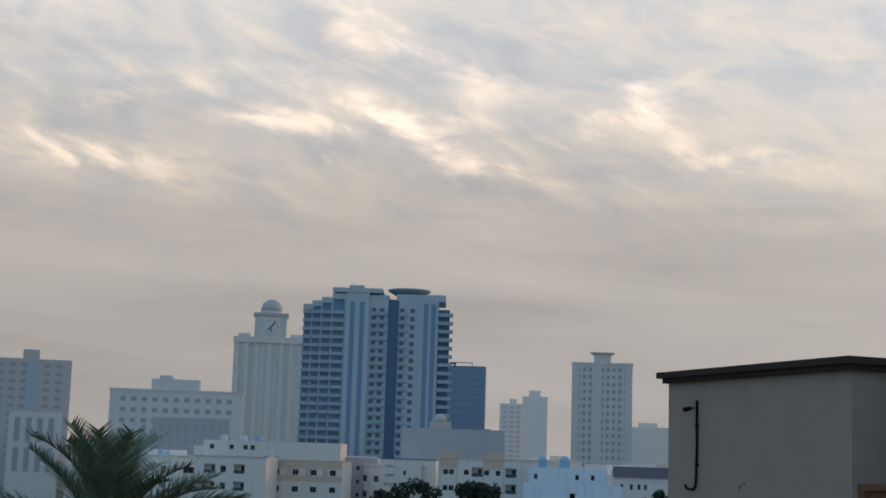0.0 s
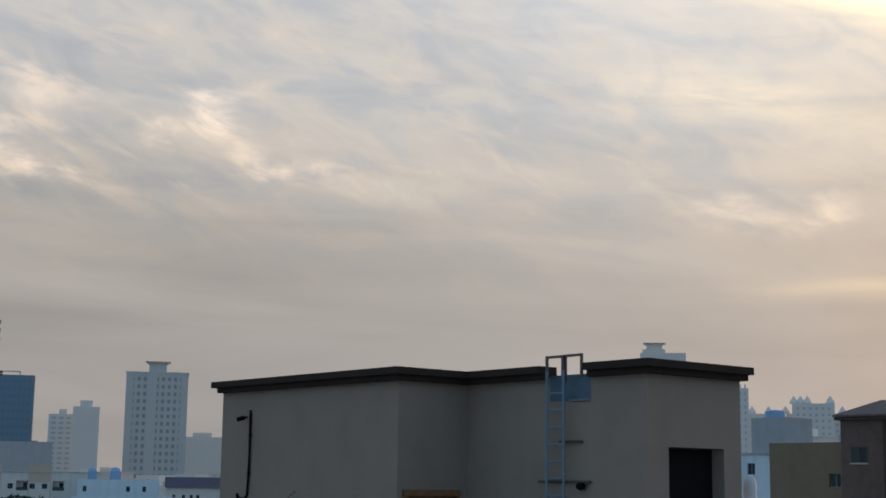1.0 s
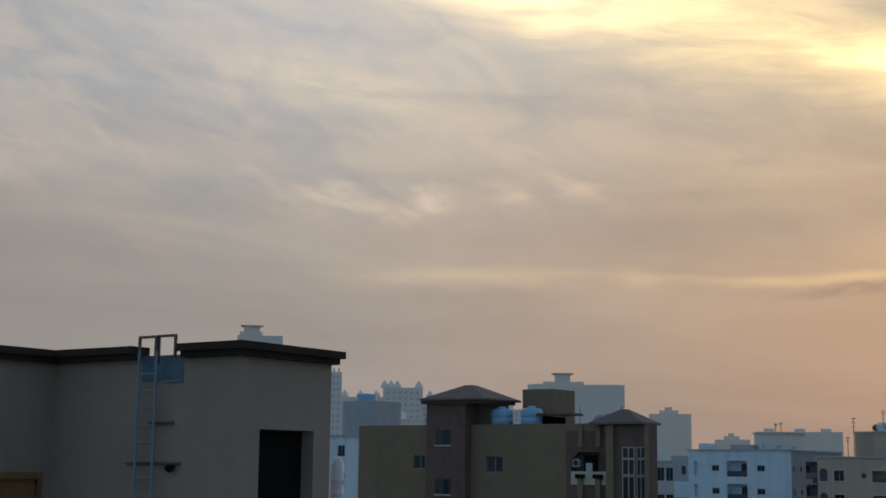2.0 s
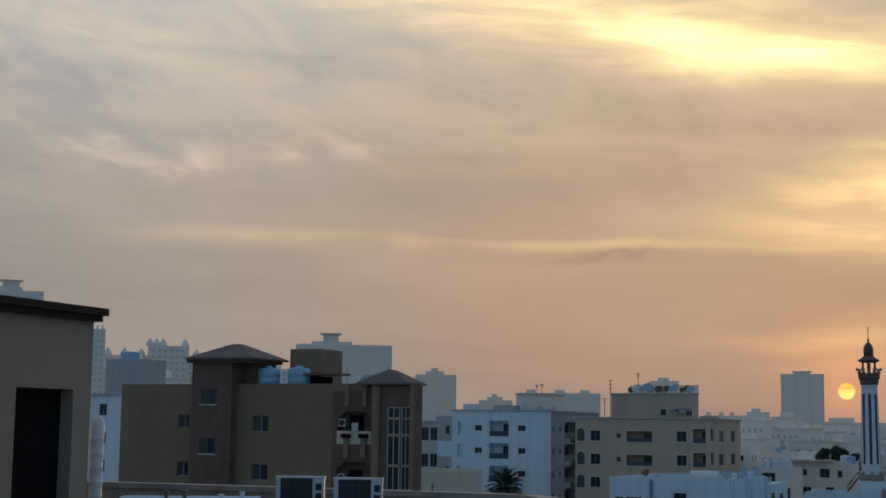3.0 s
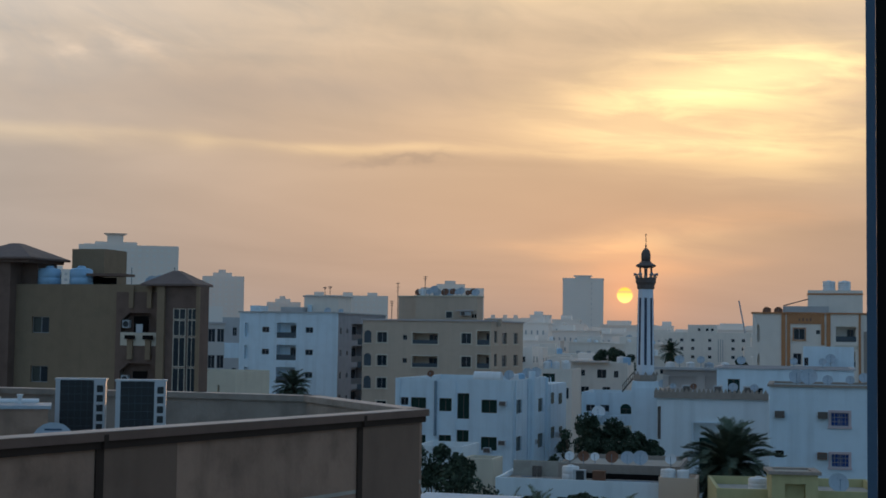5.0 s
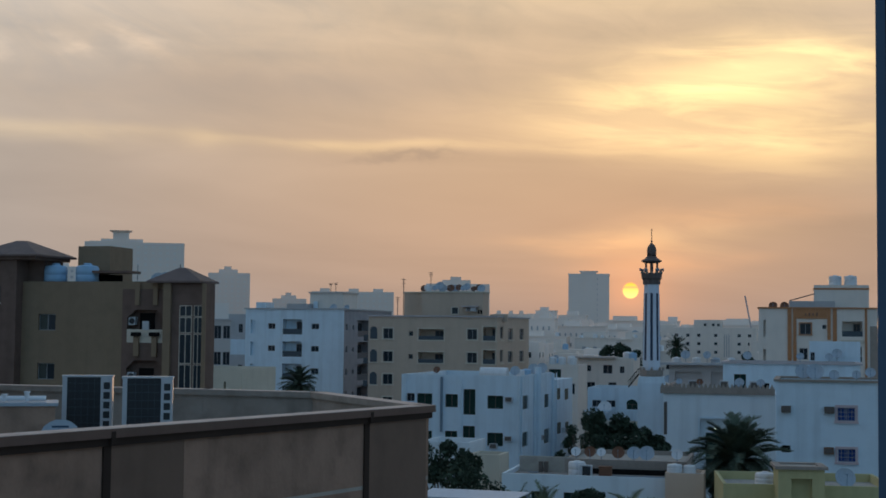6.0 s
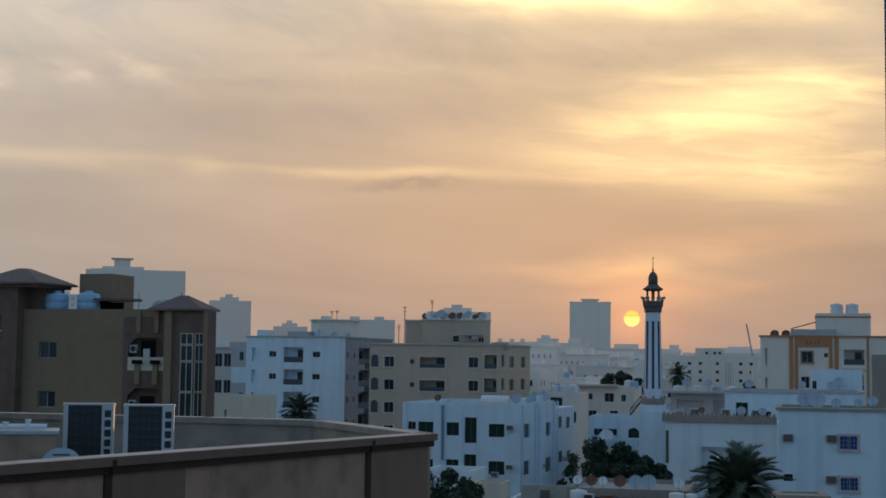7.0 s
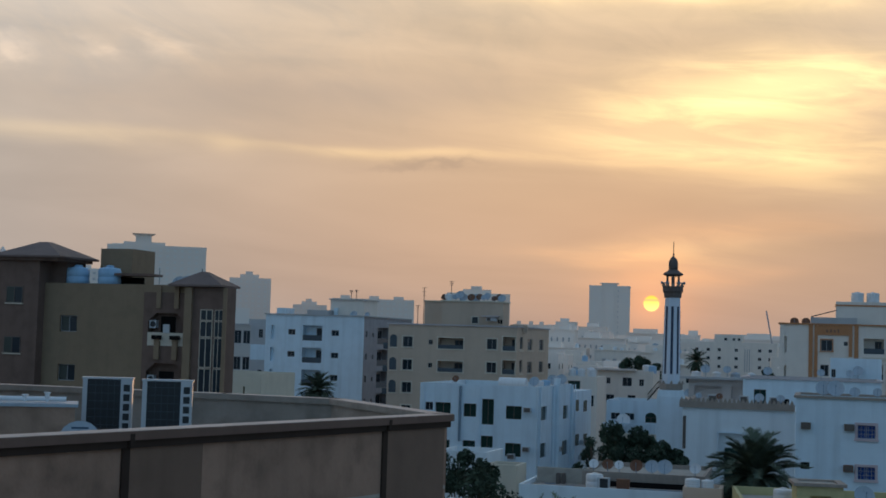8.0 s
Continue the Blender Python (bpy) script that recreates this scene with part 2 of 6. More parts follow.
M = {
    "house": surface("house_plaster", (0.325, 0.242, 0.190), 0.9, 0.10, 1.2, 0.25, streaks=0.12),
    "cornice": surface("cornice_paint", (0.046, 0.032, 0.026), 0.8, 0.18, 1.0, 0.2, streaks=0.2),
    "parapet": surface("parapet_plaster", (0.275, 0.178, 0.130), 0.92, 0.34, 0.7, 0.6, streaks=0.36),
    "coping": surface("coping_paint", (0.145, 0.092, 0.072), 0.85, 0.16, 0.8, 0.3, streaks=0.2),
    "pilaster": surface("pilaster_paint", (0.170, 0.110, 0.080), 0.85, 0.16, 0.8, 0.3, streaks=0.2),
    "inner": surface("inner_parapet_plaster", (0.275, 0.24, 0.208), 0.92, 0.30, 0.8, 0.5, streaks=0.35),
    "raildark": surface("dark_balcony_panel", (0.045, 0.062, 0.080), 0.5, 0.12, 0.5, 0.0),
    "roof": surface("roof_screed", (0.36, 0.33, 0.29), 0.95, 0.2, 1.0, 0.4),
    "olive": surface("olive_plaster", (0.240, 0.172, 0.112), 0.9, 0.14, 1.2, 0.3, streaks=0.16),
    "brown": surface("brown_plaster", (0.150, 0.096, 0.076), 0.9, 0.24, 1.0, 0.3, streaks=0.22),
    "brown_roof": surface("brown_tile_roof", (0.155, 0.108, 0.095), 0.75, 0.2, 0.8, 0.6),
    "white": surface("white_plaster", (0.68, 0.76, 0.81), 0.88, 0.06, 2.0, 0.15, streaks=0.26),
    "whiteb": surface("blue_white_plaster", (0.60, 0.715, 0.80), 0.88, 0.08, 2.0, 0.15, streaks=0.30),
    "beige": surface("beige_plaster", (0.50, 0.395, 0.31), 0.9, 0.08, 2.0, 0.2, streaks=0.15),
    "cream": surface("cream_plaster", (0.58, 0.53, 0.43), 0.9, 0.08, 2.0, 0.2, streaks=0.15),
    "pale": surface("pale_plaster", (0.72, 0.655, 0.59), 0.9, 0.06, 2.0, 0.1, streaks=0.15),
    "trim": surface("pale_trim", (0.58, 0.52, 0.43), 0.85, 0.06, 1.0, 0.1),
    "peach": surface("peach_plaster", (0.62, 0.46, 0.35), 0.9, 0.06, 2.0, 0.1),
    "mauve": surface("mauve_plaster", (0.46, 0.42, 0.43), 0.9, 0.08, 2.0, 0.1),
    "violet": surface("violet_cladding", (0.175, 0.15, 0.20), 0.8, 0.1, 2.0, 0.1),
    "ochre": surface("ochre_band", (0.42, 0.195, 0.088), 0.85, 0.10, 1.0, 0.1),
    "pink": surface("pink_surround", (0.52, 0.42, 0.44), 0.85, 0.08, 1.0, 0.1),
    "grey": surface("grey_concrete", (0.42, 0.42, 0.43), 0.9, 0.1, 2.0, 0.2, streaks=0.15),
    # darker grey with the shade of a side wall painted in
    "flank": surface("shade_grey_side", (0.30, 0.30, 0.32), 0.92, 0.14, 2.0, 0.2, streaks=0.25),
    # distance haze is mixed into these wall and window colours
    "haze_a": surface("hazed_tower_render", (0.84, 0.75, 0.68), 0.95, 0.04, 6.0, 0.0),
    "haze_b": surface("far_hazed_render", (0.86, 0.73, 0.64), 0.95, 0.03, 8.0, 0.0),
    "haze_w": surface("hazed_window_band", (0.60, 0.55, 0.53), 0.7, 0.03, 6.0, 0.0),
    "haze_l": surface("grey_hazed_render", (0.65, 0.61, 0.57), 0.95, 0.05, 6.0, 0.0, streaks=0.1),
    "haze_d": surface("light_haze_window_band", (0.36, 0.36, 0.37), 0.7, 0.05, 6.0, 0.0),
    # paler than the slab below: sky light on the top is painted in
    "coping_lit": surface("skylit_coping_top", (0.54, 0.43, 0.37), 0.95, 0.25, 0.5, 0.4),
    "curtain": glazing("curtained_glass", (0.05, 0.06, 0.055), 0.2),
    "haze_x": surface("dark_window_band", (0.13, 0.14, 0.17), 0.7, 0.05, 6.0, 0.0),
    "sheetblue": surface("weathered_blue_sheet", (0.085, 0.135, 0.175), 0.6, 0.25, 0.4, 0.2, streaks=0.4),
    "towergrey": surface("tower_cladding", (0.42, 0.475, 0.505), 0.8, 0.06, 4.0, 0.0),
    "towerblue": glazing("blue_curtain_glass", (0.16, 0.27, 0.385), 0.25),
    "towerdark": glazing("deep_blue_glass", (0.072, 0.145, 0.235), 0.2),
    "netting": surface("blue_scaffold_netting", (0.20, 0.27, 0.335), 0.9, 0.12, 3.0, 0.0),
    "slab": surface("balcony_slab_paint", (0.30, 0.385, 0.445), 0.8, 0.05, 4.0, 0.0),
    "sandstone": surface("sand_tower_render", (0.52, 0.475, 0.45), 0.9, 0.05, 4.0, 0.0),
    "glass": glazing("window_glass", (0.020, 0.030, 0.040), 0.06),
    "glassgreen": glazing("green_tinted_glass", (0.012, 0.040, 0.036), 0.10),
    "glassblue": glazing("blue_tinted_glass", (0.03, 0.07, 0.26), 0.10),
    "black": surface("black_paint", (0.009, 0.008, 0.008), 0.85, 0.2, 0.5, 0.1),
    "frame": surface("aluminium_frame", (0.30, 0.31, 0.33), 0.45, 0.05, 0.5, 0.0, metal=0.3),
    "bronze": surface("bronze_frame", (0.12, 0.10, 0.09), 0.5, 0.1, 0.5, 0.0, metal=0.3),
    "tank": surface("blue_plastic_tank", (0.28, 0.47, 0.66), 0.45, 0.08, 0.6, 0.05, streaks=0.15),
    "tankwhite": surface("white_plastic_tank", (0.68, 0.70, 0.72), 0.45, 0.06, 0.6, 0.05, streaks=0.2),
    "dish": surface("dish_metal", (0.34, 0.40, 0.46), 0.5, 0.12, 0.3, 0.05, metal=0.2, streaks=0.2),
    "rust": surface("rusted_steel", (0.16, 0.075, 0.045), 0.85, 0.3, 0.2, 0.3),
    "steel": surface("galvanised_steel", (0.19, 0.26, 0.33), 0.5, 0.12, 0.2, 0.1, metal=0.4),
    "navy": surface("navy_painted_steel", (0.030, 0.072, 0.130), 0.5, 0.12, 0.3, 0.1),
    "acwhite": surface("ac_casing_paint", (0.46, 0.49, 0.52), 0.5, 0.06, 0.3, 0.05, streaks=0.15),
    "acgrille": surface("ac_grille_black", (0.018, 0.022, 0.026), 0.6, 0.1, 0.2, 0.0),
    "wood": surface("brown_door_wood", (0.24, 0.11, 0.045), 0.6, 0.25, 0.2, 0.2, streaks=0.4),
    "minwhite": surface("minaret_white", (0.60, 0.67, 0.76), 0.85, 0.05, 1.0, 0.1, streaks=0.1),
    "mindark": surface("minaret_dark_stone", (0.115, 0.092, 0.085), 0.8, 0.15, 0.6, 0.2),
    "minblue": surface("minaret_slot_blue", (0.035, 0.045, 0.085), 0.7, 0.1, 0.6, 0.0),
    "stone": surface("crenel_stone", (0.30, 0.255, 0.22), 0.9, 0.14, 0.6, 0.3, streaks=0.2),
    "yellow": surface("yellow_plaster", (0.46, 0.42, 0.22), 0.9, 0.10, 1.0, 0.2, streaks=0.2),
    "leaf": surface("dark_foliage", (0.042, 0.062, 0.042), 0.7, 0.2, 0.5, 0.0, leafy=True, spread=0.45),
    "palm": surface("palm_frond", (0.150, 0.180, 0.122), 0.6, 0.2, 0.5, 0.0, leafy=True, spread=0.35),
    "palmdark": surface("dusty_dark_palm_frond", (0.085, 0.108, 0.078), 0.7, 0.2, 0.5, 0.0, leafy=True, spread=0.4),
    "trunk": surface("palm_trunk_bark", (0.11, 0.085, 0.06), 0.9, 0.25, 0.2, 0.6),
    "sand": surface("dusty_ground", (0.24, 0.21, 0.175), 0.95, 0.2, 20.0, 0.2),
    "awning": surface("pale_canvas", (0.55, 0.60, 0.66), 0.8, 0.08, 0.6, 0.1, streaks=0.3),
    "lampglow": glazing("lamp_lens", (0.9, 0.95, 0.8)),
}
b = M["lampglow"].node_tree.nodes["Principled BSDF"]
for key in ("leaf", "palm", "palmdark", "black", "cornice"):
    M[key].node_tree.nodes["Principled BSDF"].inputs["Specular IOR Level"].default_value = 0.12
b.inputs["Emission Color"].default_value, b.inputs["Emission Strength"].default_value = (0.85, 1.0, 0.75, 1), 6.0


# ---- building helpers ----
def spot(bearing, dist):
    """A place on the plan, by its bearing to the right of +y in degrees and its distance."""
    return Vector((math.sin(radians(bearing)) * dist, math.cos(radians(bearing)) * dist, 0))


def front_line(b1, b2, dist, rot):
    """The left end and length of a front that spans two bearings and runs at heading rot."""
    mid, u = spot((b1 + b2) / 2, dist), Vector((math.cos(radians(rot)), math.sin(radians(rot)), 0))
    nrm = Vector((-u.y, u.x, 0))
    ends = [spot(b, 1) * (mid.dot(nrm) / spot(b, 1).dot(nrm)) for b in (b1, b2)]
    return ends[0], (ends[1] - ends[0]).length


def taller(bearing, dist, top, more=0.0):
    """The small growth in height of the far towers to the left of the roof house."""
    if bearing > -42.0:
        return 1.0
    lift = 0.06 + 0.0065 * (-43.0 - bearing) + more
    return (top + dist * math.tan(radians(lift))) / top


def thing(name, label, category, m, group="", kind=""):
    ob = new(name)
    ob.matrix_world = m
    return tagged(ob, label, category, group, kind)


def mesh_of(name, bm, mat, smooth=False):
    me = bpy.data.meshes.new(name)
    bm.to_mesh(me)
    bm.free()
    me.materials.append(mat)
    if smooth:
        for p in me.polygons:
            p.use_smooth = True
    return me


def part(name, bm, mat, parent, label="", smooth=False):
    me = mesh_of(name, bm, mat, smooth) if isinstance(bm, bmesh.types.BMesh) else bm
    ob = new(name, me)
    ob.parent = parent
    if label:
        ob["label"] = label
    return ob


def put(name, me, parent, x, y, z, rz=0.0, label=""):
    ob = part(name, me, None, parent, label)
    ob.matrix_local = pose(x, y, z, 0, 0, rz)
    return ob


def box(bm, x0, x1, y0, y1, z0, z1):
    v = [bm.verts.new(p) for p in ((x0, y0, z0), (x1, y0, z0), (x1, y1, z0), (x0, y1, z0), (x0, y0, z1), (x1, y0, z1), (x1, y1, z1), (x0, y1, z1))]
    for f in ((3, 2, 1, 0), (4, 5, 6, 7), (0, 1, 5, 4), (1, 2, 6, 5), (2, 3, 7, 6), (3, 0, 4, 7)):
        bm.faces.new([v[i] for i in f])
    return bm


def boxes(*dims):
    bm = bmesh.new()
    for d in dims:
        box(bm, *d)
    return bm


def lathe(bm, profile, n=16, cx=0.0, cy=0.0, turn=0.0):
    """A turned solid from (radius, height) pairs, bottom to top."""
    rings = []
    for r, z in profile:
        rings.append([bm.verts.new((cx + r * math.cos(turn + 2 * math.pi * i / n), cy + r * math.sin(turn + 2 * math.pi * i / n), z)) for i in range(n)])
    for a, c in zip(rings, rings[1:]):
        for i in range(n):
            bm.faces.new((a[i], a[(i + 1) % n], c[(i + 1) % n], c[i]))
    bm.faces.new(rings[0][::-1])
    bm.faces.new(rings[-1])
    return bm


def tube(bm, pts, r, n=8):
    """A round bar along points."""
    rings = []
    pts = [Vector(p) for p in pts]
    for i, p in enumerate(pts):
        d = (pts[min(i + 1, len(pts) - 1)] - pts[max(i - 1, 0)]).normalized()
        a = d.cross(Vector((0.31, 0.87, 0.38))).normalized()
        c = d.cross(a)
        rings.append([bm.verts.new(p + (a * math.cos(2 * math.pi * k / n) + c * math.sin(2 * math.pi * k / n)) * r) for k in range(n)])
    for a, c in zip(rings, rings[1:]):
        for i in range(n):
            bm.faces.new((a[i], a[(i + 1) % n], c[(i + 1) % n], c[i]))
    bm.faces.new(rings[0][::-1])
    bm.faces.new(rings[-1])
    return bm


def side(bm, o, u, inward, length, z0, z1, holes):
    """One outer wall face with openings cut through it, and their reveals. holes: (u0, u1, z0, z1, depth)."""
    o, u, inward = Vector(o), Vector(u), Vector(inward)
    us = sorted({0.0, length, *(min(max(v, 0), length) for hl in holes for v in hl[:2])})
    zs = sorted({z0, z1, *(min(max(v, z0), z1) for hl in holes for v in hl[2:4])})

    def p(a, z, d=0.0):
        return bm.verts.new(o + u * a + inward * d + Vector((0, 0, z)))
    for a0, a1 in zip(us, us[1:]):
        for c0, c1 in zip(zs, zs[1:]):
            am, cm = (a0 + a1) / 2, (c0 + c1) / 2
            if not any(hl[0] < am < hl[1] and hl[2] < cm < hl[3] for hl in holes):
                bm.faces.new((p(a0, c0), p(a1, c0), p(a1, c1), p(a0, c1)))
    for a0, a1, c0, c1, d in (hl[:5] for hl in holes):
        bm.faces.new((p(a0, c0), p(a1, c0), p(a1, c0, d), p(a0, c0, d)))
        bm.faces.new((p(a0, c1, d), p(a1, c1, d), p(a1, c1), p(a0, c1)))
        bm.faces.new((p(a0, c0), p(a0, c0, d), p(a0, c1, d), p(a0, c1)))
        bm.faces.new((p(a1, c0, d), p(a1, c0), p(a1, c1), p(a1, c1, d)))
        bm.faces.new((p(a0, c0, d), p(a1, c0, d), p(a1, c1, d), p(a0, c1, d)))


WINDOWS = {}


def window(parent, wd, ht, face, u, z, depth, glass="glass", frame_mat="frame", bars=1, span=0.0, curtain=False):
    """A framed window in a front ('f') or right side ('s') opening: frame, then panes under it."""
    key = (round(wd, 1), round(ht, 1), glass, frame_mat, bars, curtain)
    if key not in WINDOWS:
        t = min(0.045, wd * 0.06)
        bm = boxes((0, wd, 0, 0.05, 0, t), (0, wd, 0, 0.05, ht - t, ht), (0, t, 0, 0.05, t, ht - t), (wd - t, wd, 0, 0.05, t, ht - t))
        for k in range(bars):
            x = wd * (k + 1) / (bars + 1)
            box(bm, x - t / 2, x + t / 2, 0.004, 0.046, t, ht - t)
        cut = wd * 0.5 if curtain else wd - t
        panes = [mesh_of("pane", boxes((t, cut, 0.02, 0.03, t, ht - t)), M["curtain" if curtain else glass])]
        if curtain:
            panes.append(mesh_of("pane", boxes((cut + 0.001, wd - t, 0.024, 0.034, t, ht - t)), M[glass]))
        WINDOWS[key] = (mesh_of("window", bm, M[frame_mat]), panes)
    fr, panes = WINDOWS[key]
    w = part("window", fr, None, parent)
    w.matrix_local = pose(u, depth, z) if face == "f" else pose(span - depth, u, z, 0, 0, 90)
    for pane in panes:
        part("pane", pane, None, w)
    return w


def block(name, label, category, b1, b2, dist, rot, depth, top, wall, fronts=(), sides=(), roof="roof", parapet=0.7, cornice="", group="", inset=0.16, side_wall=""):
    """A flat-roofed building: its shell with real openings, roof deck, and windows. Openings: (u0, u1, z0, z1, kind), kind being
    w window, s sliding window, g green glass, l loggia, d dark door, n bare recess."""
    o, w = front_line(b1, b2, dist, rot)
    root = thing(name, label, category, Matrix.Translation(o) @ pose(0, 0, 0, 0, 0, rot) @ Matrix.Diagonal((1, 1, taller((b1 + b2) / 2, dist, top), 1)), group)
    deep = {"l": 1.3, "n": 0.5}
    hf = [(*h[:4], deep.get(h[4], 0.2)) for h in fronts]
    hs = [(*h[:4], deep.get(h[4], 0.2)) for h in sides]
    bm = bmesh.new()
    side(bm, (0, 0, 0), (1, 0, 0), (0, 1, 0), w, 0, top, hf)
    # a side colour of its own carries the shade on that side
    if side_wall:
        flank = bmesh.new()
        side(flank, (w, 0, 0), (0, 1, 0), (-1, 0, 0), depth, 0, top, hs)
        part("side_wall", flank, M[side_wall], root, "side wall greyed darker for its shade")
    else:
        side(bm, (w, 0, 0), (0, 1, 0), (-1, 0, 0), depth, 0, top, hs)
    side(bm, (w, depth, 0), (-1, 0, 0), (0, -1, 0), w, 0, top, ())
    side(bm, (0, depth, 0), (0, -1, 0), (1, 0, 0), depth, 0, top, ())
    t = 0.2
    outer = [(0, 0), (w, 0), (w, depth), (0, depth)]
    inner = [(t, t), (w - t, t), (w - t, depth - t), (t, depth - t)]
    for i in range(4):
        (ax, ay), (bx, by), (cx, cy), (ex, ey) = outer[i], outer[(i + 1) % 4], inner[(i + 1) % 4], inner[i]
        bm.faces.new([bm.verts.new(q) for q in ((ax, ay, top), (bx, by, top), (cx, cy, top), (ex, ey, top))])
        bm.faces.new([bm.verts.new(q) for q in ((ex, ey, top), (cx, cy, top), (cx, cy, top - parapet), (ex, ey, top - parapet))])
    part("wall", bm, M[wall], root)
    part("roof_deck", boxes((t, w - t, t, depth - t, top - parapet - 0.2, top - parapet)), M[roof], root)
    if cornice:
        e, lo, hi = 0.18, top - 0.12, top + 0.06
        part("cornice", boxes((-e, w + e, -e, 0.25, lo, hi), (-e, w + e, depth - 0.25, depth + e, lo, hi), (-e, 0.25, 0.25, depth - 0.25, lo, hi), (w - 0.25, w + e, 0.25, depth - 0.25, lo, hi)), M[cornice], root)
    for face, hl in (("f", fronts), ("s", sides)):
        for u0, u1, z0, z1, kind in hl:
            if kind in "wsgb":
                glass = {"w": "glass", "s": "glass", "g": "glassgreen", "b": "glassblue"}[kind]
                window(root, u1 - u0, z1 - z0, face, u0, z0, inset, glass, "bronze" if kind in "g" else "frame", 1 if u1 - u0 < 2 else 2, w, kind == "s")
            elif kind == "l":
                rail = boxes((u0, u1, 0.03, 0.09, z0, z0 + (z1 - z0) * 0.36)) if face == "f" else boxes((w - 0.09, w - 0.03, u0, u1, z0, z0 + (z1 - z0) * 0.36))
                part("balustrade", rail, M["raildark"], root, "dark balcony panel")
                window(root, (u1 - u0) * 0.34, (z1 - z0) * 0.82, face, u0 + (u1 - u0) * 0.56, z0 + 0.02, 1.22, "glass", "bronze", 1, w)
            elif kind == "d":
                leaf = boxes((u0, u1, 0.1, 0.15, z0, z1)) if face == "f" else boxes((w - 0.15, w - 0.1, u0, u1, z0, z1))
                part("door", leaf, M["black"], root, "black leaf in a doorway or dark opening")
    return root, w


def surround(root, u0, u1, z0, z1, mat, t=0.14, out=0.05):
    bm = boxes((u0 - t, u1 + t, -out, 0.02, z1, z1 + t), (u0 - t, u0, -out, 0.02, z0, z1), (u1, u1 + t, -out, 0.02, z0, z1), (u0 - t - 0.05, u1 + t + 0.05, -out - 0.06, 0.02, z0 - t, z0))
    part("surround", bm, M[mat], root, "raised plaster surround")


def prism(bm, pts, z0, z1):
    lo, hi = [bm.verts.new((x, y, z0)) for x, y in pts], [bm.verts.new((x, y, z1)) for x, y in pts]
    k = len(pts)
    for i in range(k):
        bm.faces.new((lo[i], lo[(i + 1) % k], hi[(i + 1) % k], hi[i]))
    bm.faces.new(lo[::-1])
    bm.faces.new(hi)
    return bm


def pyramid(bm, x0, x1, y0, y1, z0, z1, lip=0.12):
    box(bm, x0, x1, y0, y1, z0, z0 + lip)
    b = [bm.verts.new(p) for p in ((x0, y0, z0 + lip), (x1, y0, z0 + lip), (x1, y1, z0 + lip), (x0, y1, z0 + lip))]
    k = 0.12
    cx, cy, rx, ry = (x0 + x1) / 2, (y0 + y1) / 2, (x1 - x0) * k / 2, (y1 - y0) * k / 2
    c = [bm.verts.new(p) for p in ((cx - rx, cy - ry, z1), (cx + rx, cy - ry, z1), (cx + rx, cy + ry, z1), (cx - rx, cy + ry, z1))]
    for i in range(4):
        bm.faces.new((b[i], b[(i + 1) % 4], c[(i + 1) % 4], c[i]))
    bm.faces.new(c)
    return bm


# ---- ground ----
bm = bmesh.new()
R_G = [0, 40, 120, 300, 700, 1600, 4800]
rings = [[bm.verts.new((r * math.sin(2 * math.pi * i / 48), r * math.cos(2 * math.pi * i / 48), 0)) for i in range(48)] for r in R_G[1:]]
hub = bm.verts.new((0, 0, 0))
for i in range(48):
    bm.faces.new((rings[0][(i + 1) % 48], rings[0][i], hub))
    for a, c in zip(rings, rings[1:]):
        bm.faces.new((a[i], a[(i + 1) % 48], c[(i + 1) % 48], c[i]))
bmesh.ops.recalc_face_normals(bm, faces=bm.faces)
ground = new("ground", mesh_of("ground", bm, M["sand"]))
tagged(ground, "dusty sand-coloured ground of the city", "ground", kind="structure")

# ---- the roof next door ----
ROOF_Z, TOP_Z = 13.75, 14.8
A, B, C, D = Vector((-10.2, 7.0)), Vector((0.14, 23.48)), Vector((-1.95, 28.14)), Vector((-4.3, 29.0))
plan = [A, B, C, D, Vector((-13, 31.3)), Vector((-21.6, 33.0)), Vector((-22.4, 23.0)), Vector((-20.5, 15.5))]
neighbour = thing("apartment_building", "beige apartment block with a parapeted flat roof", "building", Matrix())
part("wall", prism(bmesh.new(), [(p.x, p.y) for p in plan], 0, ROOF_Z - 0.16), M["parapet"], neighbour)
part("roof_deck", prism(bmesh.new(), [(p.x, p.y) for p in plan], ROOF_Z - 0.158, ROOF_Z), M["roof"], neighbour, "dusty screeded roof deck")


def strip(bm, p, q, s0, s1, out, back, z0, z1):
    """A bar along the line p-q from s0 to s1, reaching out of its outer face and back from it."""
    u = (q - p).normalized()
    n = Vector((u.y, -u.x))
    pts = [p + u * s0 + n * out, p + u * s1 + n * out, p + u * s1 - n * back, p + u * s0 - n * back]
    return prism(bm, [(v.x, v.y) for v in pts], z0, z1)


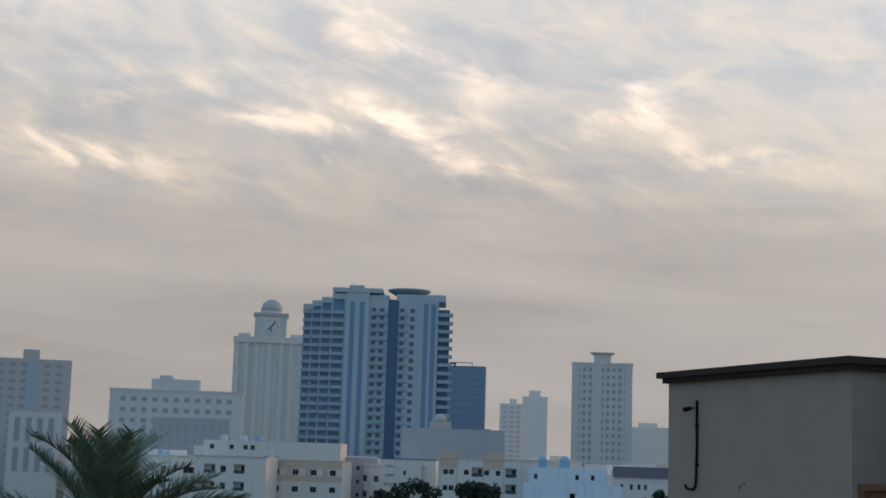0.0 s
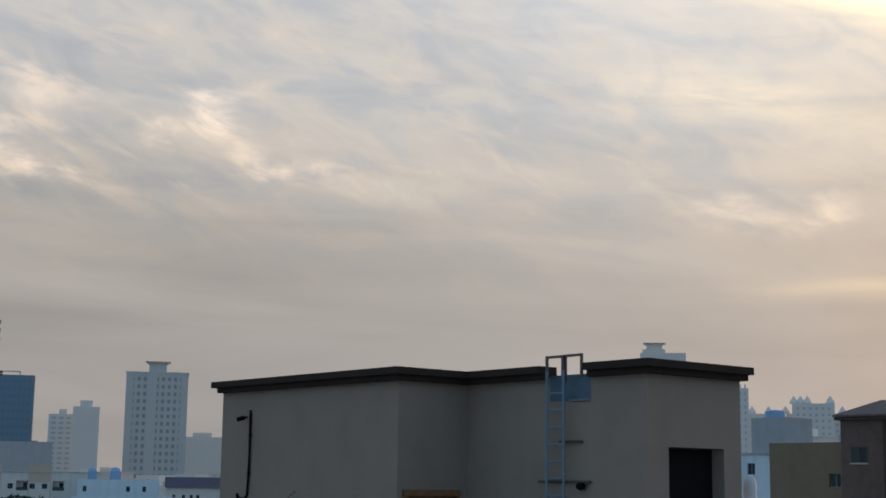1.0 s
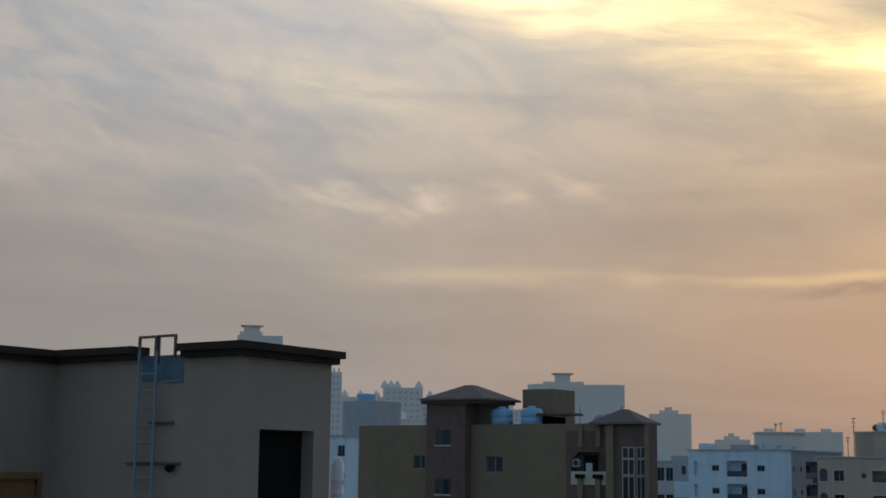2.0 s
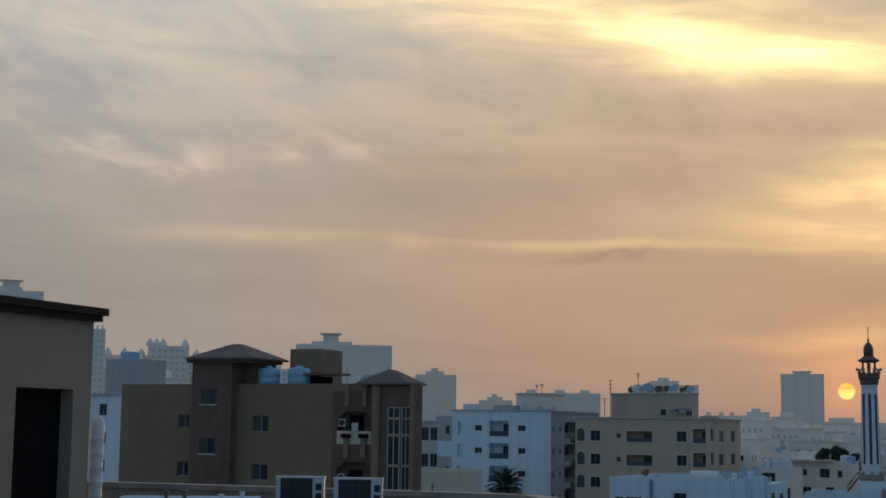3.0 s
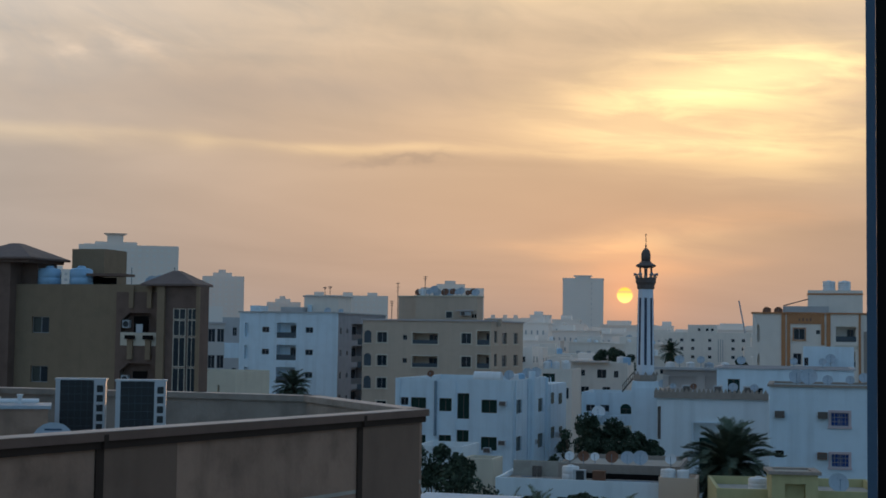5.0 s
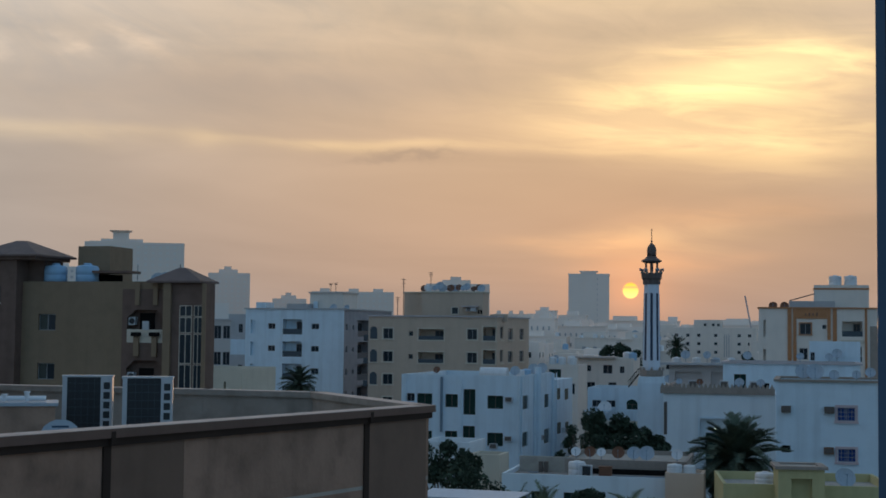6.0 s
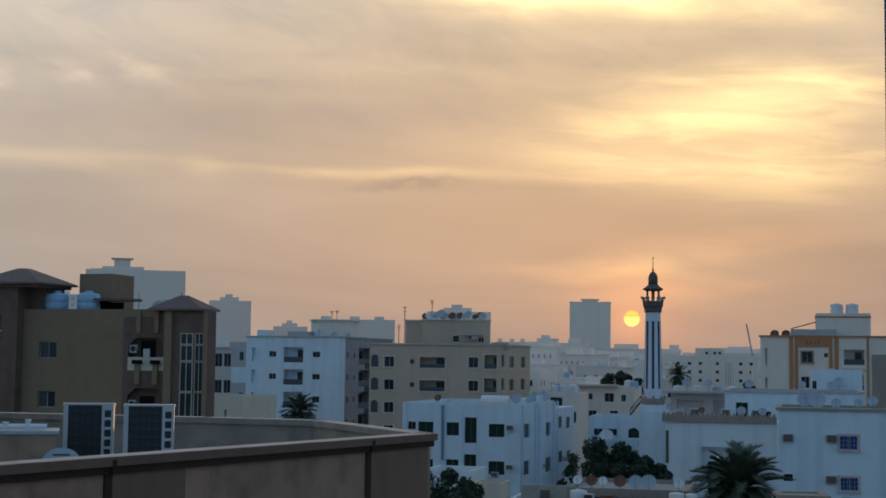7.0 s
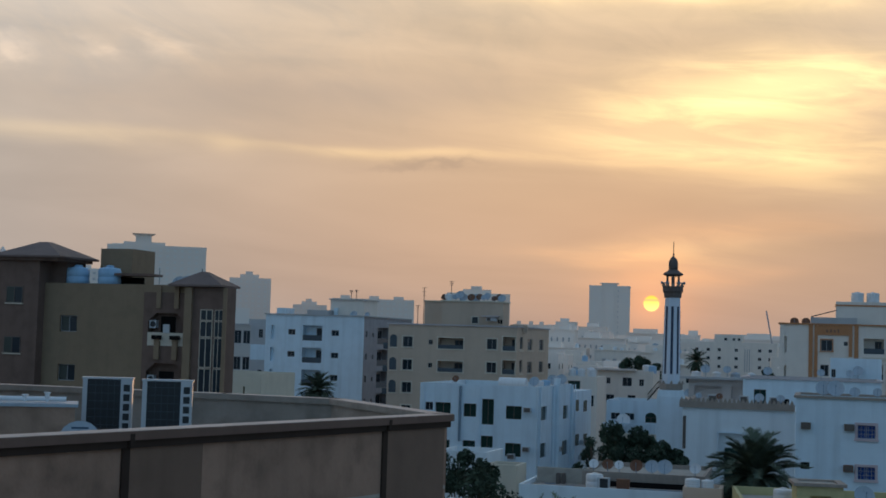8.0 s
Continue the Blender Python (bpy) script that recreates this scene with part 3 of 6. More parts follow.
for i, (p, q) in enumerate(zip(plan, plan[1:] + plan[:1])):
    ln = (q - p).length
    part("parapet_wall", strip(bmesh.new(), p, q, 0.0, ln - 0.001, 0.003, 0.2, ROOF_Z - 0.1, TOP_Z - 0.11), M["parapet"], neighbour)
    part("inner_face", strip(bmesh.new(), p, q, 0.012, ln - 0.012, -0.15, 0.206, ROOF_Z + 0.002, TOP_Z - 0.113), M["inner"], neighbour, "stained grey-beige inner face of the parapet")
    part("coping", strip(bmesh.new(), p, q, -0.06, ln + 0.07, 0.10, 0.26, TOP_Z - 0.108, TOP_Z), M["coping" if i in (0, 7) else "inner"], neighbour, "rose-brown coping slab" if i in (0, 7) else "grey-beige coping slab")
    # thin top sheet whose pale colour stands in for light from above
    part("coping_top", strip(bmesh.new(), p, q, -0.05, ln + 0.06, 0.092, 0.252, TOP_Z + 0.001, TOP_Z + 0.008), M["coping_lit"], neighbour, "coping top paled for the sky light on it")
    if i in (0, 7):
        part("cornice_band", strip(bmesh.new(), p, q, -0.03, ln + 0.035, 0.055, 0.1, TOP_Z - 0.205, TOP_Z - 0.11), M["cornice"], neighbour, "stepped dark band under the coping")
S0 = (Vector((-4.59, 15.94)) - A).length
for s0, s1 in ((S0 + 1.62, S0 + 2.93), (S0 + 7.15, S0 + 8.80), (S0 - 4.4, S0 - 3.1)):
    part("pilaster", strip(bmesh.new(), A, B, s0, s1, 0.022, 0.1, 8.0, TOP_Z - 0.207), M["pilaster"], neighbour, "darker painted pilaster panel")
    part("rain_groove", strip(bmesh.new(), A, B, s0 - 0.13, s0 - 0.001, 0.028, 0.1, 8.0, TOP_Z - 0.203), M["cornice"], neighbour, "dark drip groove")
    part("rain_groove", strip(bmesh.new(), A, B, s0 - 0.08, s0 - 0.01, 0.108, 0.0, TOP_Z - 0.2, TOP_Z - 0.03), M["cornice"], neighbour, "dark drip stain in the coping joint")

# ---- stair house on that roof ----
HR = -17.5
hu, hv = Vector((math.cos(radians(HR)), math.sin(radians(HR)), 0)), Vector((-math.sin(radians(HR)), math.cos(radians(HR)), 0))
H0 = Vector((-10.05, 21.7, ROOF_Z))
house = thing("stair_house", "beige plastered roof house with a dark stepped cornice", "building", Matrix.Translation(H0) @ pose(0, 0, 0, 0, 0, HR))
HT = 18.1 - ROOF_Z
W_IN = 0.25
plan_h = [(-11.2, -1.7), (-4.6, -1.7), (-4.6, 0.0), (0.0, 0.0), (0.0, 2.8), (-11.2, 2.8)]


def offset(pts, d):
    """The outline drawn inwards by d, for a right-angled plan in this order."""
    (a, b_), (c, _), _, (e, f), (_, g), _ = pts
    return [(a + d, b_ + d), (c - d, b_ + d), (c - d, f + d), (e - d, f + d), (e - d, g - d * 0.4), (a + d, g - d * 0.4)]


bm = bmesh.new()
wp = offset(plan_h, W_IN)
for i in (0, 5):                    # the end wall stands nearer to the cornice edge
    wp[i] = (wp[i][0] - 0.13, wp[i][1])
holes = {2: [], 3: [(0.53, 1.98, 0.0, 2.9, 0.34)], 1: [(0.22, 1.50, 0.0, 2.0, 0.12)]}
for i in range(6):
    (ax, ay), (bx, by) = wp[i], wp[(i + 1) % 6]
    u = Vector((bx - ax, by - ay, 0))
    ln = u.length
    u.normalize()
    side(bm, (ax, ay, 0), u, Vector((-u.y, u.x, 0)), ln, 0, HT - 0.2, holes.get(i, ()))
part("wall", bm, M["house"], house)
NOTCH = (-2.62, -1.52)
for name, d, z0, z1, col, lab in (("cornice_cap", 0.0, HT - 0.13, HT, "cornice", "dark brown projecting cap"), ("cornice_band", 0.10, HT - 0.235, HT - 0.132, "cornice", "dark brown lower moulding")):
    op, ip = offset(plan_h, d), offset(plan_h, 0.45)
    for i in range(6):
        o0, o1, i1, i0 = op[i], op[(i + 1) % 6], ip[(i + 1) % 6], ip[i]
        if i == 2:
            part(name, prism(bmesh.new(), [o0, (NOTCH[0], o0[1]), (NOTCH[0], i0[1]), i0], z0, z1), M[col], house, lab)
            part(name, prism(bmesh.new(), [(NOTCH[1], o0[1]), o1, i1, (NOTCH[1], i0[1])], z0, z1), M[col], house, lab)
        else:
            part(name, prism(bmesh.new(), [o0, o1, i1, i0], z0, z1), M[col], house, lab)
part("roof_deck", prism(bmesh.new(), offset(plan_h, 0.26), HT - 0.45, HT - 0.3), M["roof"], house)
part("metal_door", boxes((-0.56, -0.52, 0.785, 2.225, 0.02, 2.88)), M["black"], house, "tall black metal door")
dr = part("door_frame", boxes((-4.86, -4.80, -1.33, -1.23, 0, 2.1), (-4.86, -4.80, -0.05, 0.03, 0, 2.1), (-4.86, -4.79, -1.33, 0.03, 2.0, 2.12)), M["wood"], house, "varnished brown wooden door frame")
part("door", boxes((-4.93, -4.89, -1.22, -0.06, 0.0, 1.99)), M["wood"], dr, "brown wooden door leaf")

# pipe with a hooked foot on the wall, and the small fittings
wy = -1.7 + W_IN
pipe = thing("cable_conduit", "dark cable conduit hooked at its foot on the beige wall", "pipe", Matrix.Translation(H0) @ pose(0, 0, 0, 0, 0, HR))
bm = bmesh.new()
z0, z1 = 15.62 - ROOF_Z, 17.46 - ROOF_Z
pts = [(-9.9, wy - 0.03, z1), (-9.89, wy - 0.03, z0 + 0.9), (-9.91, wy - 0.03, z0 + 0.35)]
pts += [(-9.93 - 0.12 * (1 - math.cos(a)), wy - 0.03, z0 + 0.14 - 0.14 * math.sin(a)) for a in (0.2, 0.6, 1.0, 1.4)]
pts += [(-10.2, wy - 0.03, z0), (-10.3, wy - 0.03, z0 + 0.02), (-10.34, wy - 0.03, z0 + 0.09)]
part("conduit", tube(bm, pts, 0.026), M["black"], pipe)
for zz in (z0 + 0.5, z0 + 1.3):
    part("clip", boxes((-9.94, -9.84, wy - 0.062, wy - 0.001, zz, zz + 0.03)), M["black"], pipe)
lamp = thing("wall_camera", "small dark camera on a wall bracket", "camera", Matrix.Translation(H0) @ pose(0, 0, 0, 0, 0, HR))
bm = bmesh.new()
tube(bm, [(-10.06, wy - 0.005, z1 - 0.14), (-10.06, wy - 0.16, z1 - 0.16)], 0.02)
part("bracket", bm, M["black"], lamp)
bm = bmesh.new()
tube(bm, [(-10.02, wy - 0.10, z1 - 0.15), (-10.10, wy - 0.24, z1 - 0.20)], 0.05)
part("body", bm, M["black"], lamp)
for du, zz in ((0.0, 15.72), (0.06, 15.78), (-0.03, 15.66)):
    bolt = new("anchor_bolt", mesh_of("anchor_bolt", lathe(bmesh.new(), [(0.014, 0), (0.014, 0.05)], 8), M["rust"]))
    bolt.matrix_world = Matrix.Translation(H0) @ pose(0, 0, 0, 0, 0, HR) @ pose(-8.3 + du * 2, wy + 0.01, zz - ROOF_Z, 90, 0, 0)
    tagged(bolt, "rusty anchor bolt set in the beige wall", "bolt", "anchor bolts in the wall")

# roof ladder with its hand loops
lad = thing("roof_ladder", "blue-grey steel ladder fixed to the beige wall", "ladder", Matrix.Translation(H0) @ pose(0, 0, 0, 0, 0, HR))
LU, LY = -2.28, 0.08
for dxx in (-0.21, 0.21):
    bm = bmesh.new()
    tube(bm, [(LU + dxx, LY, 0.0), (LU + dxx, LY, 18.0 - ROOF_Z)], 0.026)
    part("rail", bm, M["steel"], lad)
for k in range(13):
    bm = bmesh.new()
    tube(bm, [(LU - 0.21, LY, 0.25 + 0.3 * k), (LU + 0.21, LY, 0.25 + 0.3 * k)], 0.017)
    part("rung", bm, M["steel"], lad)
for c0, yy, zt in ((LU - 0.21, LY, 18.27), (LU + 0.21, LY + 0.05, 18.28)):
    bm = bmesh.new()
    zt -= ROOF_Z
    box(bm, c0 - 0.022, c0 + 0.022, yy - 0.02, yy + 0.02, zt - 0.5, zt)
    box(bm, c0 + 0.38, c0 + 0.424, yy - 0.02, yy + 0.02, zt - 0.42, zt)
    box(bm, c0 + 0.022, c0 + 0.38, yy - 0.02, yy + 0.02, zt - 0.045, zt)
    part("hand_loop", bm, M["bronze"], lad, "dark square hand loop")
for zz, a, c in ((16.05, -0.55, 0.75), (16.75, -0.02, 0.55)):
    bm = bmesh.new()
    tube(bm, [(LU + a, 0.2, zz - ROOF_Z), (LU + c, 0.2, zz - ROOF_Z)], 0.025)
    part("wall_bracket", bm, M["bronze"], lad)
sheet = thing("metal_sheet", "blue-grey sheet metal panel bridging the cornice gap", "panel", Matrix.Translation(H0) @ pose(0, 0, 0, 0, 0, HR))
part("panel", boxes((-2.58, -1.56, 0.245, 0.265, 17.47 - ROOF_Z, 17.93 - ROOF_Z)), M["sheetblue"], sheet)
part("edge_strip", boxes((-2.05, -1.56, 0.21, 0.244, 17.46 - ROOF_Z, 17.485 - ROOF_Z)), M["steel"], sheet, "pale folded lower edge")
cam2 = thing("dome_camera", "small black dome camera under the ladder bracket", "camera", Matrix.Translation(H0) @ pose(0, 0, 0, 0, 0, HR))
part("dome", lathe(bmesh.new(), [(0.02, 15.90 - ROOF_Z), (0.075, 15.93 - ROOF_Z), (0.09, 15.99 - ROOF_Z), (0.05, 16.03 - ROOF_Z)], 12, LU + 0.55, 0.16), M["black"], cam2, smooth=True)

# white ribbed vent pipe at the end of the house
vent = thing("vent_pipe", "white ribbed vent pipe with a rounded cap", "pipe", pose(-10.16, 26.55, ROOF_Z))
prof = [(0.125, 0.0)]
zz = 0.1
while zz < 2.1:
    prof += [(0.125, zz), (0.135, zz + 0.02), (0.135, zz + 0.05), (0.125, zz + 0.07)]
    zz += 0.27
prof += [(0.13, 2.22), (0.12, 2.34), (0.085, 2.43), (0.03, 2.47)]
part("pipe", lathe(bmesh.new(), prof, 16), M["tankwhite"], vent, smooth=True)


# ---- roof clutter next door ----
def outdoor_unit(m, label):
    ac = thing("outdoor_ac_unit", label, "air conditioner", m, "outdoor units on the roof")
    wd, dp, ht = 0.86, 0.36, 1.42
    part("casing", boxes((0, wd, 0.03, dp, 0.06, ht - 0.03)), M["acwhite"], ac)
    part("lid", boxes((-0.015, wd + 0.015, 0.0, dp + 0.015, ht - 0.03, ht)), M["acwhite"], ac, "pale sheet metal lid")
    part("front_frame", boxes((0, 0.08, 0, 0.03, 0.06, ht - 0.03), (0.66, wd, 0, 0.03, 0.06, ht - 0.03)), M["acwhite"], ac)
    bm = boxes((0.08, 0.66, 0.012, 0.028, 0.06, ht - 0.03))
    g = part("grille", bm, M["acgrille"], ac, "black fan grille")
    for k in range(9):
        part("grille_bar", boxes((0.08, 0.66, 0.002, 0.011, 0.16 + k * 0.14, 0.168 + k * 0.14)), M["raildark"], g)
    for k in range(4):
        part("grille_bar", boxes((0.22 + k * 0.11, 0.226 + k * 0.11, -0.004, 0.002, 0.08, ht - 0.05)), M["raildark"], g)
    for k in range(7):
        part("vent_slot", boxes((0.71, 0.82, -0.004, 0.004, 0.16 + k * 0.17, 0.28 + k * 0.17)), M["acgrille"], ac, "dark side vent")
    for xx in (0.08, 0.70):
        part("foot", boxes((xx, xx + 0.08, -0.02, dp + 0.02, 0, 0.06)), M["bronze"], ac)
    return ac


outdoor_unit(pose(-6.31, 25.30, ROOF_Z, 0, 0, 8), "white outdoor air-conditioning unit with a black grille")
outdoor_unit(pose(-5.19, 25.0, ROOF_Z, 0, 0, 8), "white outdoor air-conditioning unit beside its twin")

plinth = thing("roof_plinth", "beige masonry box on the roof carrying pipes", "plinth", pose(-9.2, 22.6, ROOF_Z, 0, 0, 14))
part("body", boxes((0, 3.35, 0, 1.1, 0, 0.98)), M["parapet"], plinth)
part("slab", boxes((-0.03, 3.4, -0.03, 1.13, 0.98, 1.03)), M["dish"], plinth, "pale blue-white waterproofed top")
manifold = thing("water_pipes", "pale water pipes with upright stubs on the plinth", "pipes", pose(-9.2, 22.6, ROOF_Z + 1.03, 0, 0, 14))
for y in (0.25, 0.6):
    bm = bmesh.new()
    tube(bm, [(0.9, y, 0.06), (3.2, y, 0.06)], 0.035)
    part("pipe", bm, M["tankwhite"], manifold)
for x, hh in ((1.65, 0.2), (1.95, 0.2), (2.55, 0.14), (2.9, 0.18)):
    part("stub", lathe(bmesh.new(), [(0.04, 0.02), (0.04, hh - 0.02), (0.055, hh - 0.02), (0.055, hh)], 10, x, 0.25), M["tankwhite"] if x > 2 else M["bronze"], manifold)


def dish(m, r, mat="dish", group="roof satellite dishes", label="grey satellite dish on a roof mast", tall=0.9):
    d = thing("satellite_dish", label, "satellite dish", m, group)
    bm = bmesh.new()
    n, k = 18, 4
    tilt = Euler((radians(62), 0, 0)).to_matrix()
    c = Vector((0, 0, tall))
    for thick in (0, 1):
        grid = []
        for j in range(k + 1):
            rr = r * j / k
            grid.append([bm.verts.new(c + tilt @ Vector((rr * math.cos(2 * math.pi * i / n), rr * math.sin(2 * math.pi * i / n), 0.22 * r * (j / k) ** 2 - 0.02 * thick))) for i in range(n)])
        for a, b2 in zip(grid, grid[1:]):
            for i in range(n):
                f = (a[i], a[(i + 1) % n], b2[(i + 1) % n], b2[i])
                bm.faces.new(f if not thick else f[::-1])
    part("reflector", bm, M[mat], d, smooth=True)
    bm = bmesh.new()
    tube(bm, [(0, 0.06, 0), (0, 0.06, tall - 0.02)], max(0.03, r * 0.05))
    part("mast", bm, M["steel"], d)
    bm = bmesh.new()
    f = c + tilt @ Vector((0, 0, r * 0.9))
    tube(bm, [c + tilt @ Vector((0, -r * 0.95, 0.2 * r)), f], max(0.015, r * 0.025), 6)
    tube(bm, [f - tilt @ Vector((0, 0, 0.06)), f + tilt @ Vector((0, 0, 0.06))], max(0.03, r * 0.07), 8)
    part("feed_arm", bm, M["steel"], d)
    return d


near_dish = dish(pose(-4.74, 18.95, ROOF_Z, 0, 0, 10), 0.27, label="small grey satellite dish behind the parapet", tall=0.78)
part("lettering_bar", boxes((-0.10, 0.12, -0.135, -0.130, 0.95, 0.975)), M["navy"], near_dish, "dark bar of lettering")


# ---- brown building with pyramid roofs ----
brown, BW = block("apartment_building", "olive and brown apartment block with pyramid roofs", "building", -20.05, -9.9, 95, -17, 6.0, 18.98, "olive",
    fronts=[(4.75, 5.65, 16.05, 16.95, "s"), (4.75, 5.65, 12.87, 13.82, "s"), (10.55, 11.8, 15.86, 16.9, "s"), (10.55, 11.8, 12.73, 13.77, "s"),
            (10.55, 11.8, 9.6, 10.6, "s"), (16.95, 19.5, 15.15, 17.2, "n"), (16.95, 19.5, 11.7, 14.05, "n")],
    sides=[], parapet=0.9)
tower = part("stair_tower", boxes((6.25, 9.35, -0.75, 2.9, 0, 20.349)), M["brown"], brown, "brown stair tower")
for z in (17.61, 14.38, 11.2):
    window(tower, 1.22, 1.06, "f", 7.0, z, -0.79, "glass", "bronze", 1, 0.0, True)
    part("sill", boxes((6.95, 8.27, -0.84, -0.745, z - 0.08, z - 0.005)), M["trim"], tower)
part("tower_roof", pyramid(bmesh.new(), 6.1, 11.2, -1.4, 3.4, 20.55, 21.66), M["brown_roof"], brown, "brown tiled pyramid roof")
part("tower_eave", boxes((6.0, 10.9, -1.1, 3.1, 20.35, 20.549)), M["brown"], brown)
part("tower_back", boxes((9.351, 10.5, 0.6, 2.9, 18.0, 20.349)), M["brown"], brown)
bay = part("brown_bay", boxes((16.6, 16.95, -0.12, 0.3, 0, 18.5), (19.5, 20.0, -0.12, 0.3, 0, 18.5), (16.951, 19.499, -0.12, 0.3, 17.2, 18.5), (16.951, 19.499, -0.12, 0.3, 14.05, 15.15), (16.951, 19.499, -0.12, 0.3, 0, 11.7)), M["brown"], brown, "brown loggia surround")
for z0, z1 in ((15.15, 17.2), (11.7, 14.05)):
    part("loggia_back", boxes((16.96, 19.49, 0.42, 0.47, z0 + 0.01, z1 - 0.01)), M["brown"], brown)
    part("loggia_door", boxes((17.6, 18.6, 0.36, 0.415, z0 + 0.01, z0 + 1.85)), M["black"], brown, "dark balcony door")
    part("corner_bracket", prism(bmesh.new(), [(16.96, -0.1), (17.3, -0.1), (16.96, 0.3)], z1 - 0.25, z1 - 0.01), M["brown"], brown)
    ac = part("window_ac", boxes((16.98, 17.45, 0.0, 0.3, z0 + 1.1, z0 + 1.6)), M["acwhite"], brown, "white condenser in the loggia")
    bm = bmesh.new()
    tube(bm, [(17.23, 0.0, z0 + 1.35), (17.23, -0.02, z0 + 1.35)], 0.19, 14)
    part("fan_grille", bm, M["acgrille"], ac)
rail = part("balustrade", boxes((16.95, 19.5, -0.14, -0.06, 15.15, 15.98)), M["trim"], brown, "pale balcony front")
for x in (17.5, 18.75):
    part("corbel", boxes((x, x + 0.35, -0.30, -0.14, 14.3, 15.75)), M["olive"], brown)
    part("finial_strip", boxes((x + 0.02, x + 0.33, -0.24, -0.121, 17.5, 18.9)), M["olive"], brown)
part("hanging_cloth", boxes((18.05, 18.5, -0.20, -0.141, 15.95, 16.5)), M["acwhite"], brown, "pale cloth over the balcony front")
# glazed corner bay under the second roof
gx = part("corner_bay", boxes((20.0, 22.6, -0.6, 0.6, 0, 18.85)), M["brown"], brown, "brown corner bay")
part("edge_pier", boxes((19.75, 20.25, -0.78, -0.601, 0, 18.84)), M["olive"], brown)
part("edge_pier", boxes((22.385, 22.6, -0.78, -0.601, 0, 18.84)), M["olive"], brown)
for x0, x1 in ((20.82, 21.66), (21.80, 22.36)):
    for z, ht in ((12.0, 1.85), (13.9, 1.83), (15.78, 0.98), (16.8, 0.68)):
        window(gx, x1 - x0, ht, "f", x0, z, -0.66, "glass", "trim", 1)
part("bay_roof", pyramid(bmesh.new(), 18.7, 22.35, -1.0, 1.7, 18.88, 19.85), M["brown_roof"], brown, "brown tiled pyramid roof")
box_h = part("lift_room", boxes((11.9, 14.25, 2.4, 5.4, 18.0, 21.38)), M["olive"], brown, "olive lift room")
part("canopy", boxes((13.4, 16.5, 0.6, 2.39, 19.55, 19.70)), M["brown"], box_h)
# black slab put in for the shade on the wall under the canopy
part("shaded_wall", boxes((13.3, 15.2, 2.3, 2.39, 18.0, 19.5)), M["black"], box_h, "black panel for the shaded wall under the canopy")
bm = bmesh.new()
tube(bm, [(12.6, 2.2, 18.0), (12.6, 2.2, 20.1)], 0.07, 8)
part("flue", bm, M["black"], box_h, "thin dark flue")
for x, r in ((16.9, 0.02), (19.9, 0.025)):
    bm = bmesh.new()
    tube(bm, [(x, 1.2, 18.0), (x, 1.2, 20.1)], r, 6)
    part("aerial", bm, M["bronze"], brown, "thin roof aerial")
for z0, z1 in ((15.15, 17.2), (11.7, 14.05)):
    # chamfered corners over the loggia openings
    for x0, x1, xc in ((16.951, 17.5, 16.951), (18.95, 19.499, 19.499)):
        bm = bmesh.new()
        for y in (-0.115, 0.25):
            vs = [bm.verts.new(q) for q in ((x0, y, z1), (x1, y, z1), (xc, y, z1 - 0.5))]
            bm.faces.new(vs if y < 0 else vs[::-1])
        bm.verts.ensure_lookup_table()
        for i in range(3):
            bm.faces.new((bm.verts[i], bm.verts[3 + i], bm.verts[3 + (i + 1) % 3], bm.verts[(i + 1) % 3]))
        bmesh.ops.recalc_face_normals(bm, faces=bm.faces)
        part("arch_haunch", bm, M["brown"], brown)
for x in (17.5, 18.75):
    part("corbel_head", boxes((x - 0.12, x + 0.55, -0.42, -0.301, 15.55, 15.8)), M["black"], brown, "dark lamp head on the corbel")


def tank(m, r, ht, mat="tank", label="blue plastic water tank on a roof", ribs=4):
    t = thing("water_tank", label, "water tank", m, "roof water tanks")
    prof = [(r * 0.96, 0.0)]
    for k in range(ribs):
        z = ht * 0.84 * k / ribs
        prof += [(r * 0.96, z + 0.02), (r, z + 0.06), (r, z + ht * 0.84 / ribs - 0.04), (r * 0.96, z + ht * 0.84 / ribs)]
    prof += [(r * 0.97, ht * 0.86), (r * 0.88, ht * 0.91), (r * 0.5, ht * 0.935), (r * 0.34, ht * 0.94)]
    part("body", lathe(bmesh.new(), prof, 20), M[mat], t, smooth=True)
    part("lid", lathe(bmesh.new(), [(r * 0.36, ht * 0.92), (r * 0.36, ht * 0.98), (r * 0.25, ht)], 14), M[mat], t)
    return t


def on_roof(root, u, v, z):
    return root.matrix_world @ pose(u, v, z)


for u in (11.1, 13.4):
    tank(on_roof(brown, u, 1.05, 18.08), 0.74, 2.12)
for u, v, r in ((4.4, 3.0, 0.75), (18.0, 1.8, 0.45), (19.0, 0.9, 0.45)):
    dish(on_roof(brown, u, v, 18.08), r, tall=1.35 if r > 0.6 else 1.1)
# ---- white and beige blocks in the middle distance ----
fl = [15.95, 12.7, 9.45, 6.2, 2.95]
fr = []
for z in fl:
    fr += [(3.62, 4.75, z + 0.28, z + 1.1, "w"), (10.45, 11.62, z + 0.28, z + 1.1, "w"), (5.95, 9.0, z - 0.5, z + 1.72, "l"), (0.85, 1.5, z - 0.4, z + 1.6, "n")]
sd = []
for z in fl:
    sd += [(0.8, 1.5, z + 0.2, z + 1.1, "w"), (3.7, 4.4, z + 0.3, z + 0.95, "w"), (5.95, 11.8, z - 0.75, z + 1.72, "l")]
# its flank is coloured darker to stand for shade beside the beige block
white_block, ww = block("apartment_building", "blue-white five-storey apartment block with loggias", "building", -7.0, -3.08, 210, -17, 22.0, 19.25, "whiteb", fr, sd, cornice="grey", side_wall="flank")
